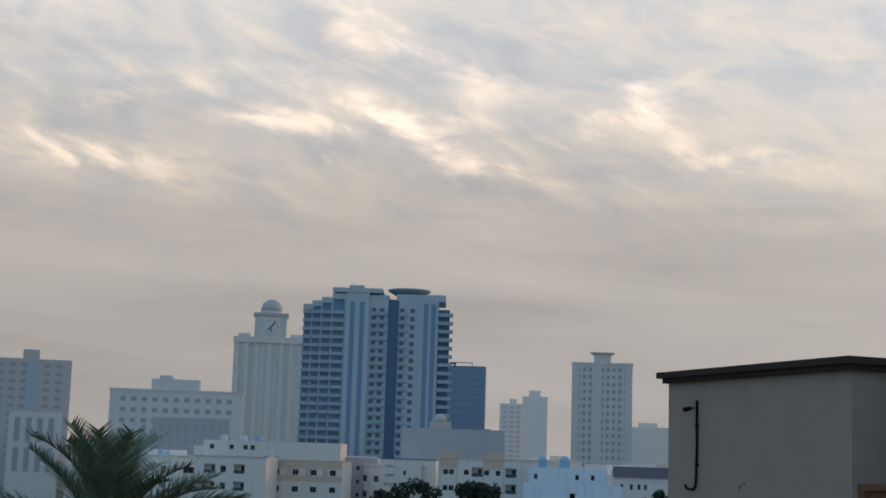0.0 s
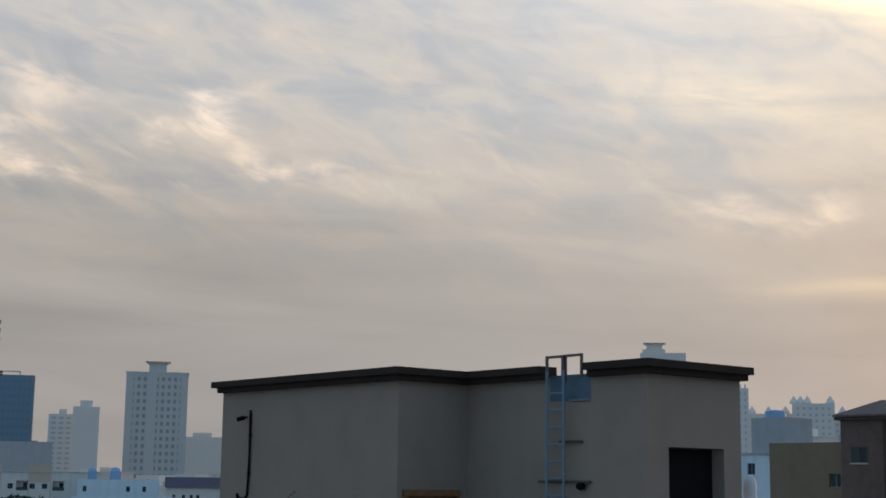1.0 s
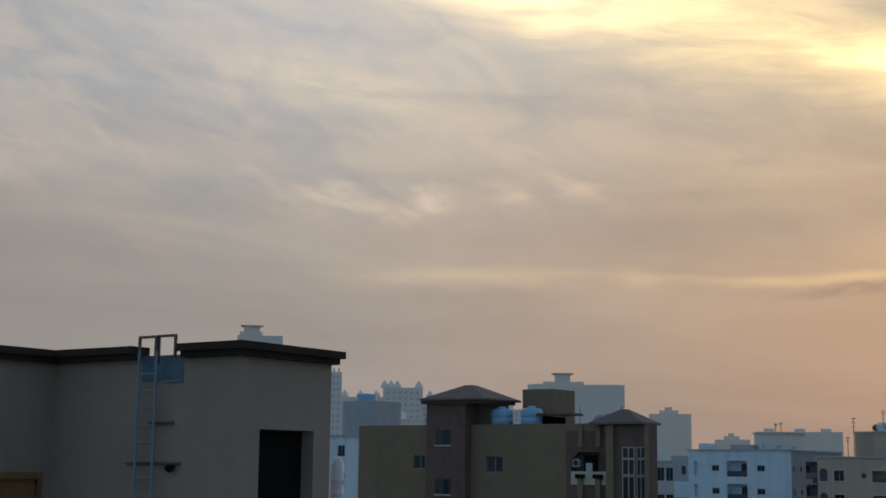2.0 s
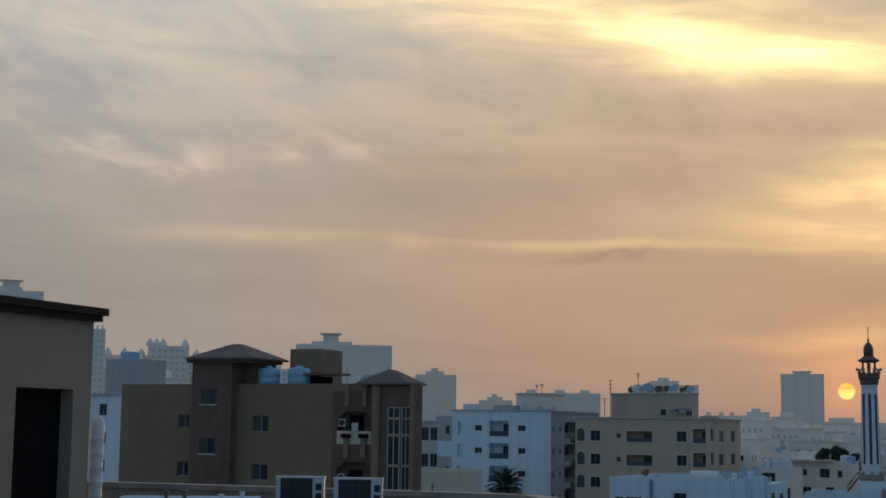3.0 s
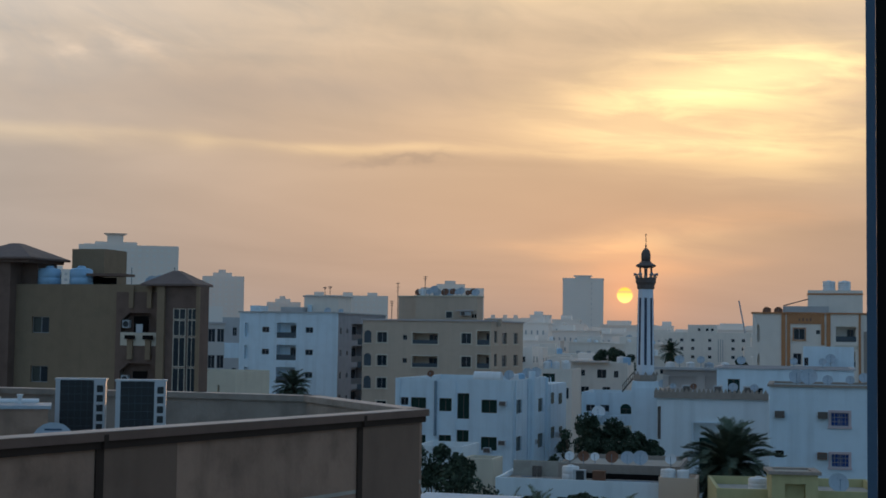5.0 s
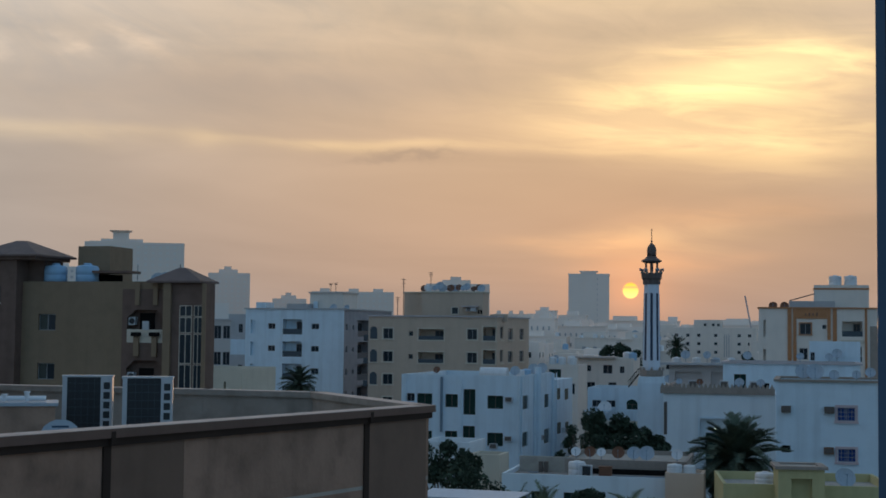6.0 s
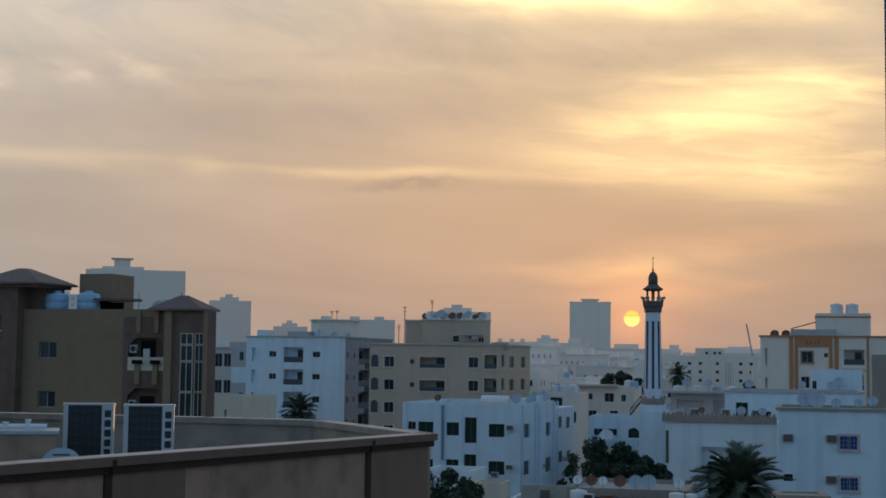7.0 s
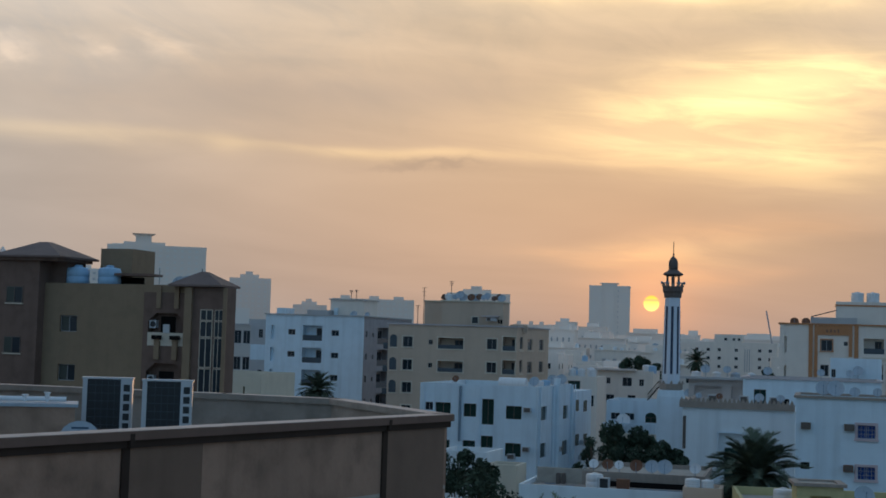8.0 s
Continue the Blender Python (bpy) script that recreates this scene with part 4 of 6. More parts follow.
part("roof_room", boxes((8.6, 13.9, 4.0, 10.0, 18.4, 21.6)), M["pale"], white_block, "beige roof room")
part("roof_room_cap", boxes((8.4, 14.1, 3.8, 10.2, 21.601, 21.8)), M["sandstone"], white_block)
part("pipe_box", boxes((9.3, 9.9, 3.6, 3.99, 18.4, 20.4)), M["whiteb"], white_block)
part("roof_room", boxes((0.8, 2.4, 2.0, 5.0, 18.4, 20.2)), M["whiteb"], white_block)
part("roof_room", boxes((5.7, 9.1, 2.0, 5.0, 18.4, 20.0)), M["grey"], white_block)
for u, v, r in ((13.3, 1.5, 0.55), (15.2, 2.0, 0.4)):
    dish(on_roof(white_block, u, v, 18.55), r)


def antenna(m, ht, label="thin roof antenna mast with crossbars"):
    a = thing("antenna_mast", label, "antenna", m, "roof antennas")
    bm = bmesh.new()
    tube(bm, [(0, 0, 0), (0, 0, ht)], 0.05, 6)
    part("mast", bm, M["bronze"], a)
    for k in range(3):
        bm = bmesh.new()
        tube(bm, [(-0.3 + 0.05 * k, 0, ht * (0.98 - 0.09 * k)), (0.3 - 0.05 * k, 0, ht * (0.98 - 0.09 * k))], 0.035, 6)
        part("crossbar", bm, M["bronze"], a)
    return a


antenna(on_roof(white_block, 11.5, 5, 21.8), 1.3)
antenna(on_roof(white_block, 12.3, 5, 21.8), 1.4)

fr = []
for z in (15.1, 12.1, 9.15, 6.15):
    fr += [(2.05, 3.38, z, z + 1.35, "w"), (5.55, 6.13, z + 0.38, z + 1.0, "w"), (6.88, 10.3, z - 0.1, z + 1.3, "l"), (13.45, 14.75, z, z + 1.33, "w"), (15.55, 17.2, z - 0.12, z + 1.65, "l")]
sd = []
for z in (15.05, 12.05, 9.1):
    sd += [(1.76, 3.35, z + 0.2, z + 1.75, "w"), (6.1, 8.8, z + 0.05, z + 1.55, "w"), (12.8, 15.4, z + 0.05, z + 1.55, "w")]
beige_block, bw = block("apartment_building", "beige six-storey apartment block with pale window surrounds", "building", -2.1, 3.06, 185, -17, 18.6, 18.1, "beige", fr, sd, cornice="mauve")
for u0, u1, z0, z1, kind in fr:
    if kind == "w" and u1 - u0 > 1:
        surround(beige_block, u0, u1, z0, z1, "trim")
    elif kind == "l":
        surround(beige_block, u0, u1, z0, z1, "trim", 0.12, 0.04)
for z in (15.1, 12.1, 9.15):
    # arched end balconies towards the white block
    end = part("end_balcony", boxes((-0.75, 0.45, 0.35, 2.2, z - 0.35, z - 0.1)), M["beige"], beige_block, "end balcony slab")
    part("balcony_front", boxes((-0.75, 0.43, 0.25, 0.349, z - 0.35, z + 0.45)), M["raildark"], end, "dark balcony front")
    # flat dark arch on the wall stands for the shade of an opening
    bm = bmesh.new()
    ring = [(0.75 + 0.48 * math.cos(a), z + 1.1 + 0.48 * math.sin(a)) for a in (math.pi * k / 10 for k in range(11))]
    ring = [(1.23, z - 0.05)] + ring + [(0.27, z - 0.05)]
    lo = [bm.verts.new((x, -0.06, zz)) for x, zz in ring]
    hi = [bm.verts.new((x, -0.002, zz)) for x, zz in ring]
    bm.faces.new(lo[::-1])
    for k in range(len(ring)):
        bm.faces.new((lo[k], lo[(k + 1) % len(ring)], hi[(k + 1) % len(ring)], hi[k]))
    bmesh.ops.recalc_face_normals(bm, faces=bm.faces)
    part("arch_screen", bm, M["raildark"], beige_block, "dark arched panel for a shaded opening")
    part("arch_sill", boxes((0.15, 1.35, -0.14, -0.002, z - 0.2, z - 0.06)), M["trim"], beige_block)
room = part("roof_room", boxes((6.6, 14.95, 2.0, 5.2, 17.0, 21.2), (3.6, 6.599, 4.0, 8.0, 17.0, 21.2)), M["beige"], beige_block, "beige roof storey")
part("roof_room_cap", boxes((6.45, 15.1, 1.85, 5.35, 21.2, 21.35), (3.45, 6.449, 3.85, 8.15, 21.2, 21.35)), M["cream"], room)
window(room, 0.85, 0.85, "f", 10.8, 18.4, 1.95, "glass", "frame", 0)
part("surround", boxes((10.7, 10.799, 1.9, 1.999, 18.3, 19.35), (11.651, 11.75, 1.9, 1.999, 18.3, 19.35), (10.8, 11.65, 1.9, 1.999, 18.3, 18.399), (10.8, 11.65, 1.9, 1.999, 19.251, 19.35)), M["trim"], room, "pale window surround")
part("awning_slab", boxes((12.35, 14.5, 1.0, 1.99, 19.3, 19.45)), M["mauve"], room)
cool_ = part("awning_ac", boxes((12.9, 14.2, 1.3, 1.99, 18.75, 19.25)), M["acwhite"], room, "pale condenser under the slab")
part("fan_grille", boxes((13.0, 13.5, 1.28, 1.299, 18.8, 19.2)), M["bronze"], cool_)
for u in (14.3, 14.65):
    part("vent_opening", boxes((u, u + 0.25, 1.98, 1.999, 18.45, 18.95)), M["black"], room)
part("parapet_pipe", boxes((15.7, 18.0, 3.0, 3.3, 17.4, 18.4)), M["beige"], beige_block)
for z in (15.05, 12.05, 9.1):
    for u0, u1 in ((1.76, 3.35), (6.1, 8.8), (12.8, 15.4)):
        part("side_sill", boxes((bw - 0.02, bw + 0.12, u0 - 0.2, u1 + 0.2, z - 0.12, z + 0.02)), M["trim"], beige_block)
random.seed(4)
for k in range(13):
    dish(on_roof(beige_block, 6.9 + 0.62 * k + random.uniform(-0.25, 0.25), 2.5 + random.uniform(0, 2.3), 21.35), random.uniform(0.32, 0.72), random.choice(["dish", "rust", "dish", "dish"]), tall=random.uniform(0.35, 0.85))
tank(on_roof(beige_block, 7.2, 3.0, 21.35), 0.5, 0.9, "tankwhite", "white roof tank among satellite dishes")
for u, v, z, hh in ((4.4, 1.2, 17.4, 5.6), (3.6, 1.2, 17.4, 3.2), (7.3, 4.0, 21.35, 2.6)):
    antenna(on_roof(beige_block, u, v, z), hh)

# ---- white block with green windows ----
fr = [(0.55, 1.35, 9.26, 10.04, "w"), (1.6, 3.14, 8.96, 10.05, "g"), (4.46, 5.72, 8.78, 10.04, "g"), (6.28, 7.48, 8.1, 10.55, "g"), (8.67, 10.22, 8.73, 9.99, "g"),
      (4.44, 5.7, 5.3, 6.5, "g"), (6.25, 7.45, 5.7, 7.03, "g"), (8.66, 10.24, 5.17, 6.46, "g"), (1.6, 3.14, 5.2, 6.46, "g")]
sd = [(1.7, 4.2, 8.6, 9.95, "g"), (9.0, 10.2, 8.5, 9.7, "g"), (11.8, 14.2, 8.3, 9.7, "g"), (1.7, 4.2, 5.0, 6.4, "g"), (9.0, 10.2, 4.8, 6.1, "g"), (11.7, 14.6, 4.6, 6.1, "g")]
green_win, gw = block("apartment_building", "blue-white block with dark green windows and drainpipes", "building", -0.75, 3.95, 138, -17, 15.8, 11.9, "whiteb", fr, sd, parapet=0.5)


part("rear_wing", boxes((gw - 9.0, gw - 0.01, 15.801, 27.0, 0, 11.0)), M["whiteb"], green_win, "lower rear wing")
for v, z in ((18.0, 8.9), (22.5, 8.7), (18.4, 5.2), (22.8, 5.0)):
    window(green_win, 1.7, 1.2, "s", v, z, -0.045, "glassgreen", "bronze", 1, gw)


def window_ac(root, u, z, w=0.0, face="f", label="pale window air-conditioner box"):
    m = root.matrix_world @ (pose(u, -0.42, z) if face == "f" else pose(w + 0.42, u, z, 0, 0, 90))
    a = thing("window_ac", label, "air conditioner", m, "wall air conditioners")
    part("casing", boxes((0, 0.72, 0, 0.44, 0, 0.5)), M["bronze" if "dark" in label else "rust" if "rusty" in label else "acwhite"], a)
    part("grille", boxes((0.06, 0.66, -0.012, 0.0, 0.06, 0.44)), M["bronze"], a, "dark front grille")
    return a


for u, z in ((10.48, 9.42), (10.45, 5.7), (9.0, 4.95)):
    window_ac(green_win, u, z)
for u, z in ((9.2, 5.2), (20.2, 3.6), (20.8, 5.2)):
    window_ac(green_win, u, z, gw, "s")
for u, r in ((4.12, 0.13), (6.08, 0.06), (0.45, 0.05)):
    bm = bmesh.new()
    tube(bm, [(u, -0.14, 6.4), (u, -0.14, 11.7)], r)
    part("drainpipe", bm, M["steel"] if r > 0.1 else M["whiteb"], green_win, "wall drainpipe")
for v, r in ((0.9, 0.08), (6.6, 0.10), (8.2, 0.35), (15.5, 0.2), (17.4, 0.07)):
    bm = bmesh.new()
    tube(bm, [(gw + 0.1, v, 1.0), (gw + 0.1, v, 12.6 if r > 0.3 else 11.8)], r)
    part("drainpipe", bm, M["whiteb"], green_win, "wall drainpipe")
random.seed(11)
tk = thing("water_tank", "white domed roof tank lying on the white block", "water tank", on_roof(green_win, 8.7, 2.5, 11.4), "roof water tanks")
bm = bmesh.new()
tube(bm, [(-1.35, 0, 0.62), (1.35, 0, 0.62)], 0.62, 18)
part("body", bm, M["tankwhite"], tk, smooth=False)
part("cradle", boxes((-1.0, -0.8, -0.5, 0.5, 0, 0.3), (0.8, 1.0, -0.5, 0.5, 0, 0.3)), M["steel"], tk)
for u, v, r in ((3.0, 2, 0.35), (10.7, 3.0, 0.5), (10.5, 12, 0.55), (11.0, 14, 0.6)):
    dish(on_roof(green_win, u, v, 11.4), r, "rust" if u == 3.0 else "dish")
for v in (6.0, 9.0, 13.0):
    tank(on_roof(green_win, gw - 1.3, v, 11.4), 0.5, 1.0, "tank" if v == 9 else "tankwhite", "small roof tank on the white block")
annex, aw = block("boundary_annex", "white low annex with a dark doorway", "building", 0.0, 1.98, 108, -17, 5.0, 7.75, "white", [(3.15, 3.6, 5.0, 7.1, "d")], (), parapet=0.4)
annex2, aw2 = block("low_house", "cream low house below the white block", "building", 1.95, 3.2, 105, -17, 3.0, 7.1, "cream", (), (), parapet=0.4)

# ---- mosque: hall, base and minaret ----
hall, hw = block("mosque_hall", "white mosque hall with a crenellated stone parapet", "building", 9.68, 14.0, 125, -15, 16.0, 10.95, "white", [(3.1, 5.75, 2.2, 8.85, "n")], (), parapet=0.3)
part("parapet_band", boxes((-0.25, hw - 0.02, -0.22, 0.18, 10.95, 11.5), (-0.25, 0.2, 0.18, 16.0, 10.95, 11.5)), M["stone"], hall, "grey-brown stone parapet")
merlon = bmesh.new()
prism(merlon, [(0, 0), (0.26, 0), (0.26, 0.16), (0, 0.16)], 0, 0.16)
box(merlon, 0.07, 0.19, 0.0, 0.16, 0.16, 0.3)
merlon = mesh_of("merlon", merlon, M["stone"])
for k in range(26):
    put("merlon", merlon, hall, -0.2 + k * 0.37, -0.2, 11.5)
part("portal_frame", boxes((2.95, 3.1, -0.1, 0.05, 0, 8.85), (5.75, 5.9, -0.1, 0.05, 0, 8.85), (2.95, 5.9, -0.1, 0.05, 8.85, 9.0)), M["whiteb"], hall, "raised white portal frame")
part("portal_window", boxes((3.6, 5.3, 0.40, 0.46, 2.4, 7.6)), M["glassgreen"], hall)
part("side_slots", boxes((0.05, 0.32, -0.03, 0.05, 7.4, 10.2)), M["bronze"], hall, "brown slatted side strip")
for u, z in ((4.1, 7.9), (4.45, 7.92), (7.7, 7.85)):
    fl_ = thing("flood_lamp", "small lit lamp on the mosque wall", "lamp", on_roof(hall, u, -0.16, z), "lit wall lamps")
    part("housing", boxes((-0.1, 0.1, 0, 0.16, -0.02, 0.14)), M["bronze"], fl_)
    part("lens", boxes((-0.07, 0.07, -0.015, 0.0, 0.0, 0.12)), M["lampglow"], fl_)

mx, my = spot(9.21, 140).x, spot(9.21, 140).y
minaret = thing("minaret", "slender white minaret with dark vertical slots and domed lantern", "minaret", pose(mx, my, 0, 0, 0, -9))
part("base_block", boxes((-1.32, 1.32, -1.32, 1.32, 0, 11.3)), M["whiteb"], minaret, "square white base")
part("base_slope", lathe(bmesh.new(), [(1.86, 11.3), (1.72, 11.95)], 4, 0, 0, math.pi / 4), M["whiteb"], minaret)
ring = part("base_crown", lathe(bmesh.new(), [(1.12, 11.95), (1.22, 12.15), (1.22, 12.55)], 8, 0, 0, math.pi / 8), M["stone"], minaret, "stone crown of the base")
for k in range(8):
    a = 2 * math.pi * k / 8
    put("merlon", merlon, ring, 1.08 * math.cos(a) - 0.1, 1.08 * math.sin(a) - 0.08, 12.55)
sh0, sh1 = 12.5, 20.9
part("shaft", lathe(bmesh.new(), [(0.92, sh0), (0.90, sh0 + 0.9), (0.78, sh1)], 8, 0, 0, math.pi / 8), M["minwhite"], minaret, "eight-sided white shaft")
for k in range(8):
    a = 2 * math.pi * k / 8
    bm = bmesh.new()
    r0, r1 = 0.92 * math.cos(math.pi / 8), 0.79 * math.cos(math.pi / 8)
    for zz0, zz1 in ((sh0 + 1.0, sh1 - 0.9),):
        f0, f1 = (zz0 - sh0) / (sh1 - sh0), (zz1 - sh0) / (sh1 - sh0)
        ra, rb = r0 + (r1 - r0) * f0, r0 + (r1 - r0) * f1
        vs = []
        for r, z in ((ra, zz0), (rb, zz1)):
            for off, s in ((-0.05, -0.12), (-0.05, 0.12), (0.015, 0.12), (0.015, -0.12)):
                vs.append(bm.verts.new(((r + off) * math.cos(a) - s * math.sin(a), (r + off) * math.sin(a) + s * math.cos(a), z)))
        for f in ((3, 2, 1, 0), (4, 5, 6, 7), (0, 1, 5, 4), (1, 2, 6, 5), (2, 3, 7, 6), (3, 0, 4, 7)):
            bm.faces.new([vs[i] for i in f])
    part("slot", bm, M["minblue"], minaret, "long dark blue slot")
part("collar", lathe(bmesh.new(), [(0.79, 20.85), (0.84, 20.92), (0.85, 21.25), (0.92, 21.4), (0.98, 21.48), (0.98, 21.56)], 16), M["mindark"], minaret, "dark corbelled gallery collar")
gal = part("gallery", lathe(bmesh.new(), [(0.98, 21.56), (1.0, 21.95), (0.90, 21.95), (0.88, 21.6)], 16), M["mindark"], minaret, "dark gallery parapet")
for k in range(12):
    a = 2 * math.pi * k / 12
    put("merlon", merlon, gal, 0.93 * math.cos(a) - 0.13, 0.93 * math.sin(a) - 0.08, 21.94)
for k in range(6):
    a = 2 * math.pi * (k + 0.5) / 6
    part("lantern_post", lathe(bmesh.new(), [(0.10, 21.45), (0.10, 23.05)], 8, 0.62 * math.cos(a), 0.62 * math.sin(a)), M["mindark"], minaret)
part("lantern_core", lathe(bmesh.new(), [(0.16, 21.45), (0.16, 23.05)], 8), M["mindark"], minaret)
part("lantern_roof", lathe(bmesh.new(), [(0.70, 22.95), (1.0, 23.1), (0.98, 23.18), (0.60, 23.42), (0.44, 23.6)], 20), M["mindark"], minaret, "dark flared lantern roof")
part("dome", lathe(bmesh.new(), [(0.44, 23.6), (0.46, 24.0), (0.44, 24.35), (0.33, 24.62), (0.15, 24.82), (0.06, 24.92)], 20), M["mindark"], minaret, "dark pointed dome", smooth=True)
bm = bmesh.new()
lathe(bm, [(0.04, 24.9), (0.10, 25.05), (0.04, 25.2), (0.035, 26.1), (0.06, 26.15), (0.02, 26.3)], 8)
part("finial", bm, M["mindark"], minaret)
for a in (0, 60, 120, 180, 240, 300):
    ca, sa_ = math.cos(radians(a)), math.sin(radians(a))
    bm = bmesh.new()
    for k in range(5):
        tube(bm, [(ca * (0.72 + 0.09 * k), sa_ * (0.72 + 0.09 * k), 22.3), (ca * (0.82 + 0.09 * k), sa_ * (0.82 + 0.09 * k), 22.3)], 0.04 + 0.03 * k, 8)
    part("loudspeaker", bm, M["steel"], minaret, "grey horn loudspeaker")

# mosque service building behind the base, with a terrace
serv, sw = block("mosque_annex", "white two-storey house with arched doorway beside the minaret base", "building", 6.7, 9.0, 150, -15, 8.0, 10.4, "whiteb", [(0.46, 1.4, 8.4, 9.1, "w"), (1.94, 2.9, 8.4, 9.1, "w"), (4.05, 5.2, 8.2, 8.75, "g")], (), parapet=0.5)
bm = bmesh.new()
ring = [(4.62 + 0.575 * math.cos(math.pi * k / 10), 8.75 + 0.5 * math.sin(math.pi * k / 10)) for k in range(11)]
lo = [bm.verts.new((x, -0.03, z)) for x, z in ring]
hi = [bm.verts.new((x, -0.001, z)) for x, z in ring]
bm.faces.new(lo[::-1])
for k in range(11):
    bm.faces.new((lo[k], lo[(k + 1) % 11], hi[(k + 1) % 11], hi[k]))
bmesh.ops.recalc_face_normals(bm, faces=bm.faces)
part("fanlight", bm, M["glassgreen"], serv, "round-headed fanlight")
part("terrace_wall", boxes((-0.1, 6.0, -1.6, -1.4, 0, 7.1)), M["cream"], serv, "cream terrace wall")
part("balustrade", boxes((-0.1, 6.0, -1.65, -1.35, 8.0, 8.12), *[(-0.05 + 0.4 * k, 0.1 + 0.4 * k, -1.58, -1.42, 7.101, 7.999) for k in range(15)]), M["whiteb"], serv, "white balustrade")
part("terrace_floor", boxes((-0.1, 6.0, -1.399, 0.0, 6.9, 7.05)), M["roof"], serv)
dish(on_roof(serv, 1.9, -0.8, 7.05), 0.72, "tankwhite", tall=1.3)
stair = thing("steel_stair", "dark outside steel stair with railings beside the minaret base", "stair", Matrix.Translation(spot(8.30, 152)) @ pose(0, 0, 10.4, 0, 0, -9) @ Matrix.Scale(0.66, 4))
for y in (0.0, 0.8):
    bm = bmesh.new()
    tube(bm, [(0.0, y, 0.05), (1.7, y, 2.2)], 0.09, 6)
    part("stringer", bm, M["black"], stair)
    bm = bmesh.new()
    tube(bm, [(0.0, y, 1.0), (1.7, y, 3.1)], 0.05, 6)
    part("railing", bm, M["black"], stair)
    for k in range(6):
        bm = bmesh.new()
        tube(bm, [(0.1 + 0.31 * k, y, 0.15 + 0.4 * k), (0.1 + 0.31 * k, y, 1.1 + 0.39 * k)], 0.04, 5)
        part("baluster", bm, M["black"], stair)
for k in range(8):
    part("tread", boxes((0.1 + 0.21 * k, 0.36 + 0.21 * k, 0.05, 0.75, 0.2 + 0.26 * k, 0.24 + 0.26 * k)), M["black"], stair)
back, bkw = block("flat_roof_house", "sand-grey house with a wide dark veranda behind the mosque", "building", 9.9, 13.0, 150, -15, 10.0, 12.9, "sandstone", [(0.6, 3.4, 11.0, 12.2, "n"), (4.3, 6.6, 10.9, 12.2, "n")], (), parapet=0.3)
part("eave_slab", boxes((-1.2, bkw + 0.3, -0.9, 0.5, 12.9, 13.15)), M["grey"], back, "overhanging flat eave")
long_w, lw = block("long_white_house", "long white house with arched dark windows behind the mosque", "building", 12.0, 17.2, 136, -15, 9.0, 13.5, "whiteb", [(1.0, 2.1, 11.0, 12.4, "g"), (3.4, 4.2, 10.6, 11.6, "d"), (5.4, 7.4, 10.2, 11.9, "n")], (), parapet=0.3, cornice="mauve")
# the small d opening is a hollow, its shade set as a black leaf
rw, rww = block("white_house", "blue-white house with pink window surrounds and wall coolers", "building", 14.03, 19.8, 112, -15, 9.0, 12.65, "whiteb", [(4.5, 5.8, 9.65, 10.66, "b"), (4.53, 5.8, 6.59, 7.55, "b"), (0.4, 1.05, 7.17, 7.7, "d"), (8.2, 9.4, 9.65, 10.66, "b")], (), parapet=0.4, cornice="stone")
for z0, z1 in ((9.65, 10.66), (6.59, 7.55)):
    surround(rw, 4.5, 5.8, z0, z1, "pink", 0.18, 0.08)
    lat = part("lattice", boxes(*[(4.5 + 0.26 * k, 4.53 + 0.26 * k, 0.1, 0.13, z0, z1) for k in range(1, 5)], *[(4.5, 5.8, 0.085, 0.099, z0 + 0.32 * k, z0 + 0.03 + 0.32 * k) for k in range(1, 3)]), M["frame"], rw, "white window lattice")
for u, z in ((0.38, 10.2), (3.55, 10.2), (3.5, 7.15)):
    window_ac(rw, u, z, label="dark wall air-conditioner box" if z > 8 else "rusty wall air-conditioner box")
for u, v, r, mt in ((2.9, 1.2, 0.66, "dish"), (2.0, 1.6, 0.6, "dish"), (7.0, 2.0, 0.4, "dish")):
    dish(on_roof(rw, u, v, 12.25), r, mt, tall=1.0)
orange, ow = block("apartment_building", "white apartment block with ochre portal bands", "building", 13.38, 19.6, 170, -15, 14.0, 19.28, "pale",
    [(4.63, 5.88, 16.2, 17.47, "w"), (4.57, 5.5, 13.3, 14.6, "w"), (9.34, 11.6, 16.0, 17.75, "l"), (10.0, 11.5, 13.1, 14.83, "l"), (7.14, 7.59, 16.85, 17.32, "w"), (0.5, 0.8, 15.9, 17.8, "n"), (0.5, 0.8, 12.5, 14.4, "n")], (), cornice="ochre", parapet=0.5)
for u0, u1, z0, z1 in ((3.25, 3.7, 10, 19.15), (3.87, 4.25, 10, 19.15), (4.251, 7.69, 18.02, 19.15), (7.7, 8.08, 15.6, 19.15), (8.3, 8.75, 13.0, 19.15)):
    part("ochre_band", boxes((u0, u1, -0.12, 0.02, z0, z1)), M["ochre"], orange, "ochre painted band")
surround(orange, 4.63, 5.88, 16.2, 17.47, "ochre", 0.12, 0.08)
for k in range(4):
    part("motif", boxes((5.2 + 0.42 * k, 5.36 + 0.42 * k, -0.17, -0.12, 18.35, 18.62 + 0.08 * (k % 2))), M["brown"], orange, "small dark relief motif")
part("roof_room", boxes((6.27, 12.5, 4.0, 9.0, 18.5, 22.05)), M["pale"], orange, "pale roof storey")
part("roof_trim", boxes((6.2, 12.55, 3.95, 9.05, 21.5, 21.7)), M["ochre"], orange)
bm = bmesh.new()
tube(bm, [(3.5, 1.9, 20.15), (6.3, 3.9, 21.0)], 0.07, 6)
part("roof_pipe", bm, M["bronze"], orange)
part("roof_room", boxes((3.4, 8.6, 2.0, 3.99, 18.5, 20.1)), M["grey"], orange, "grey lean-to")
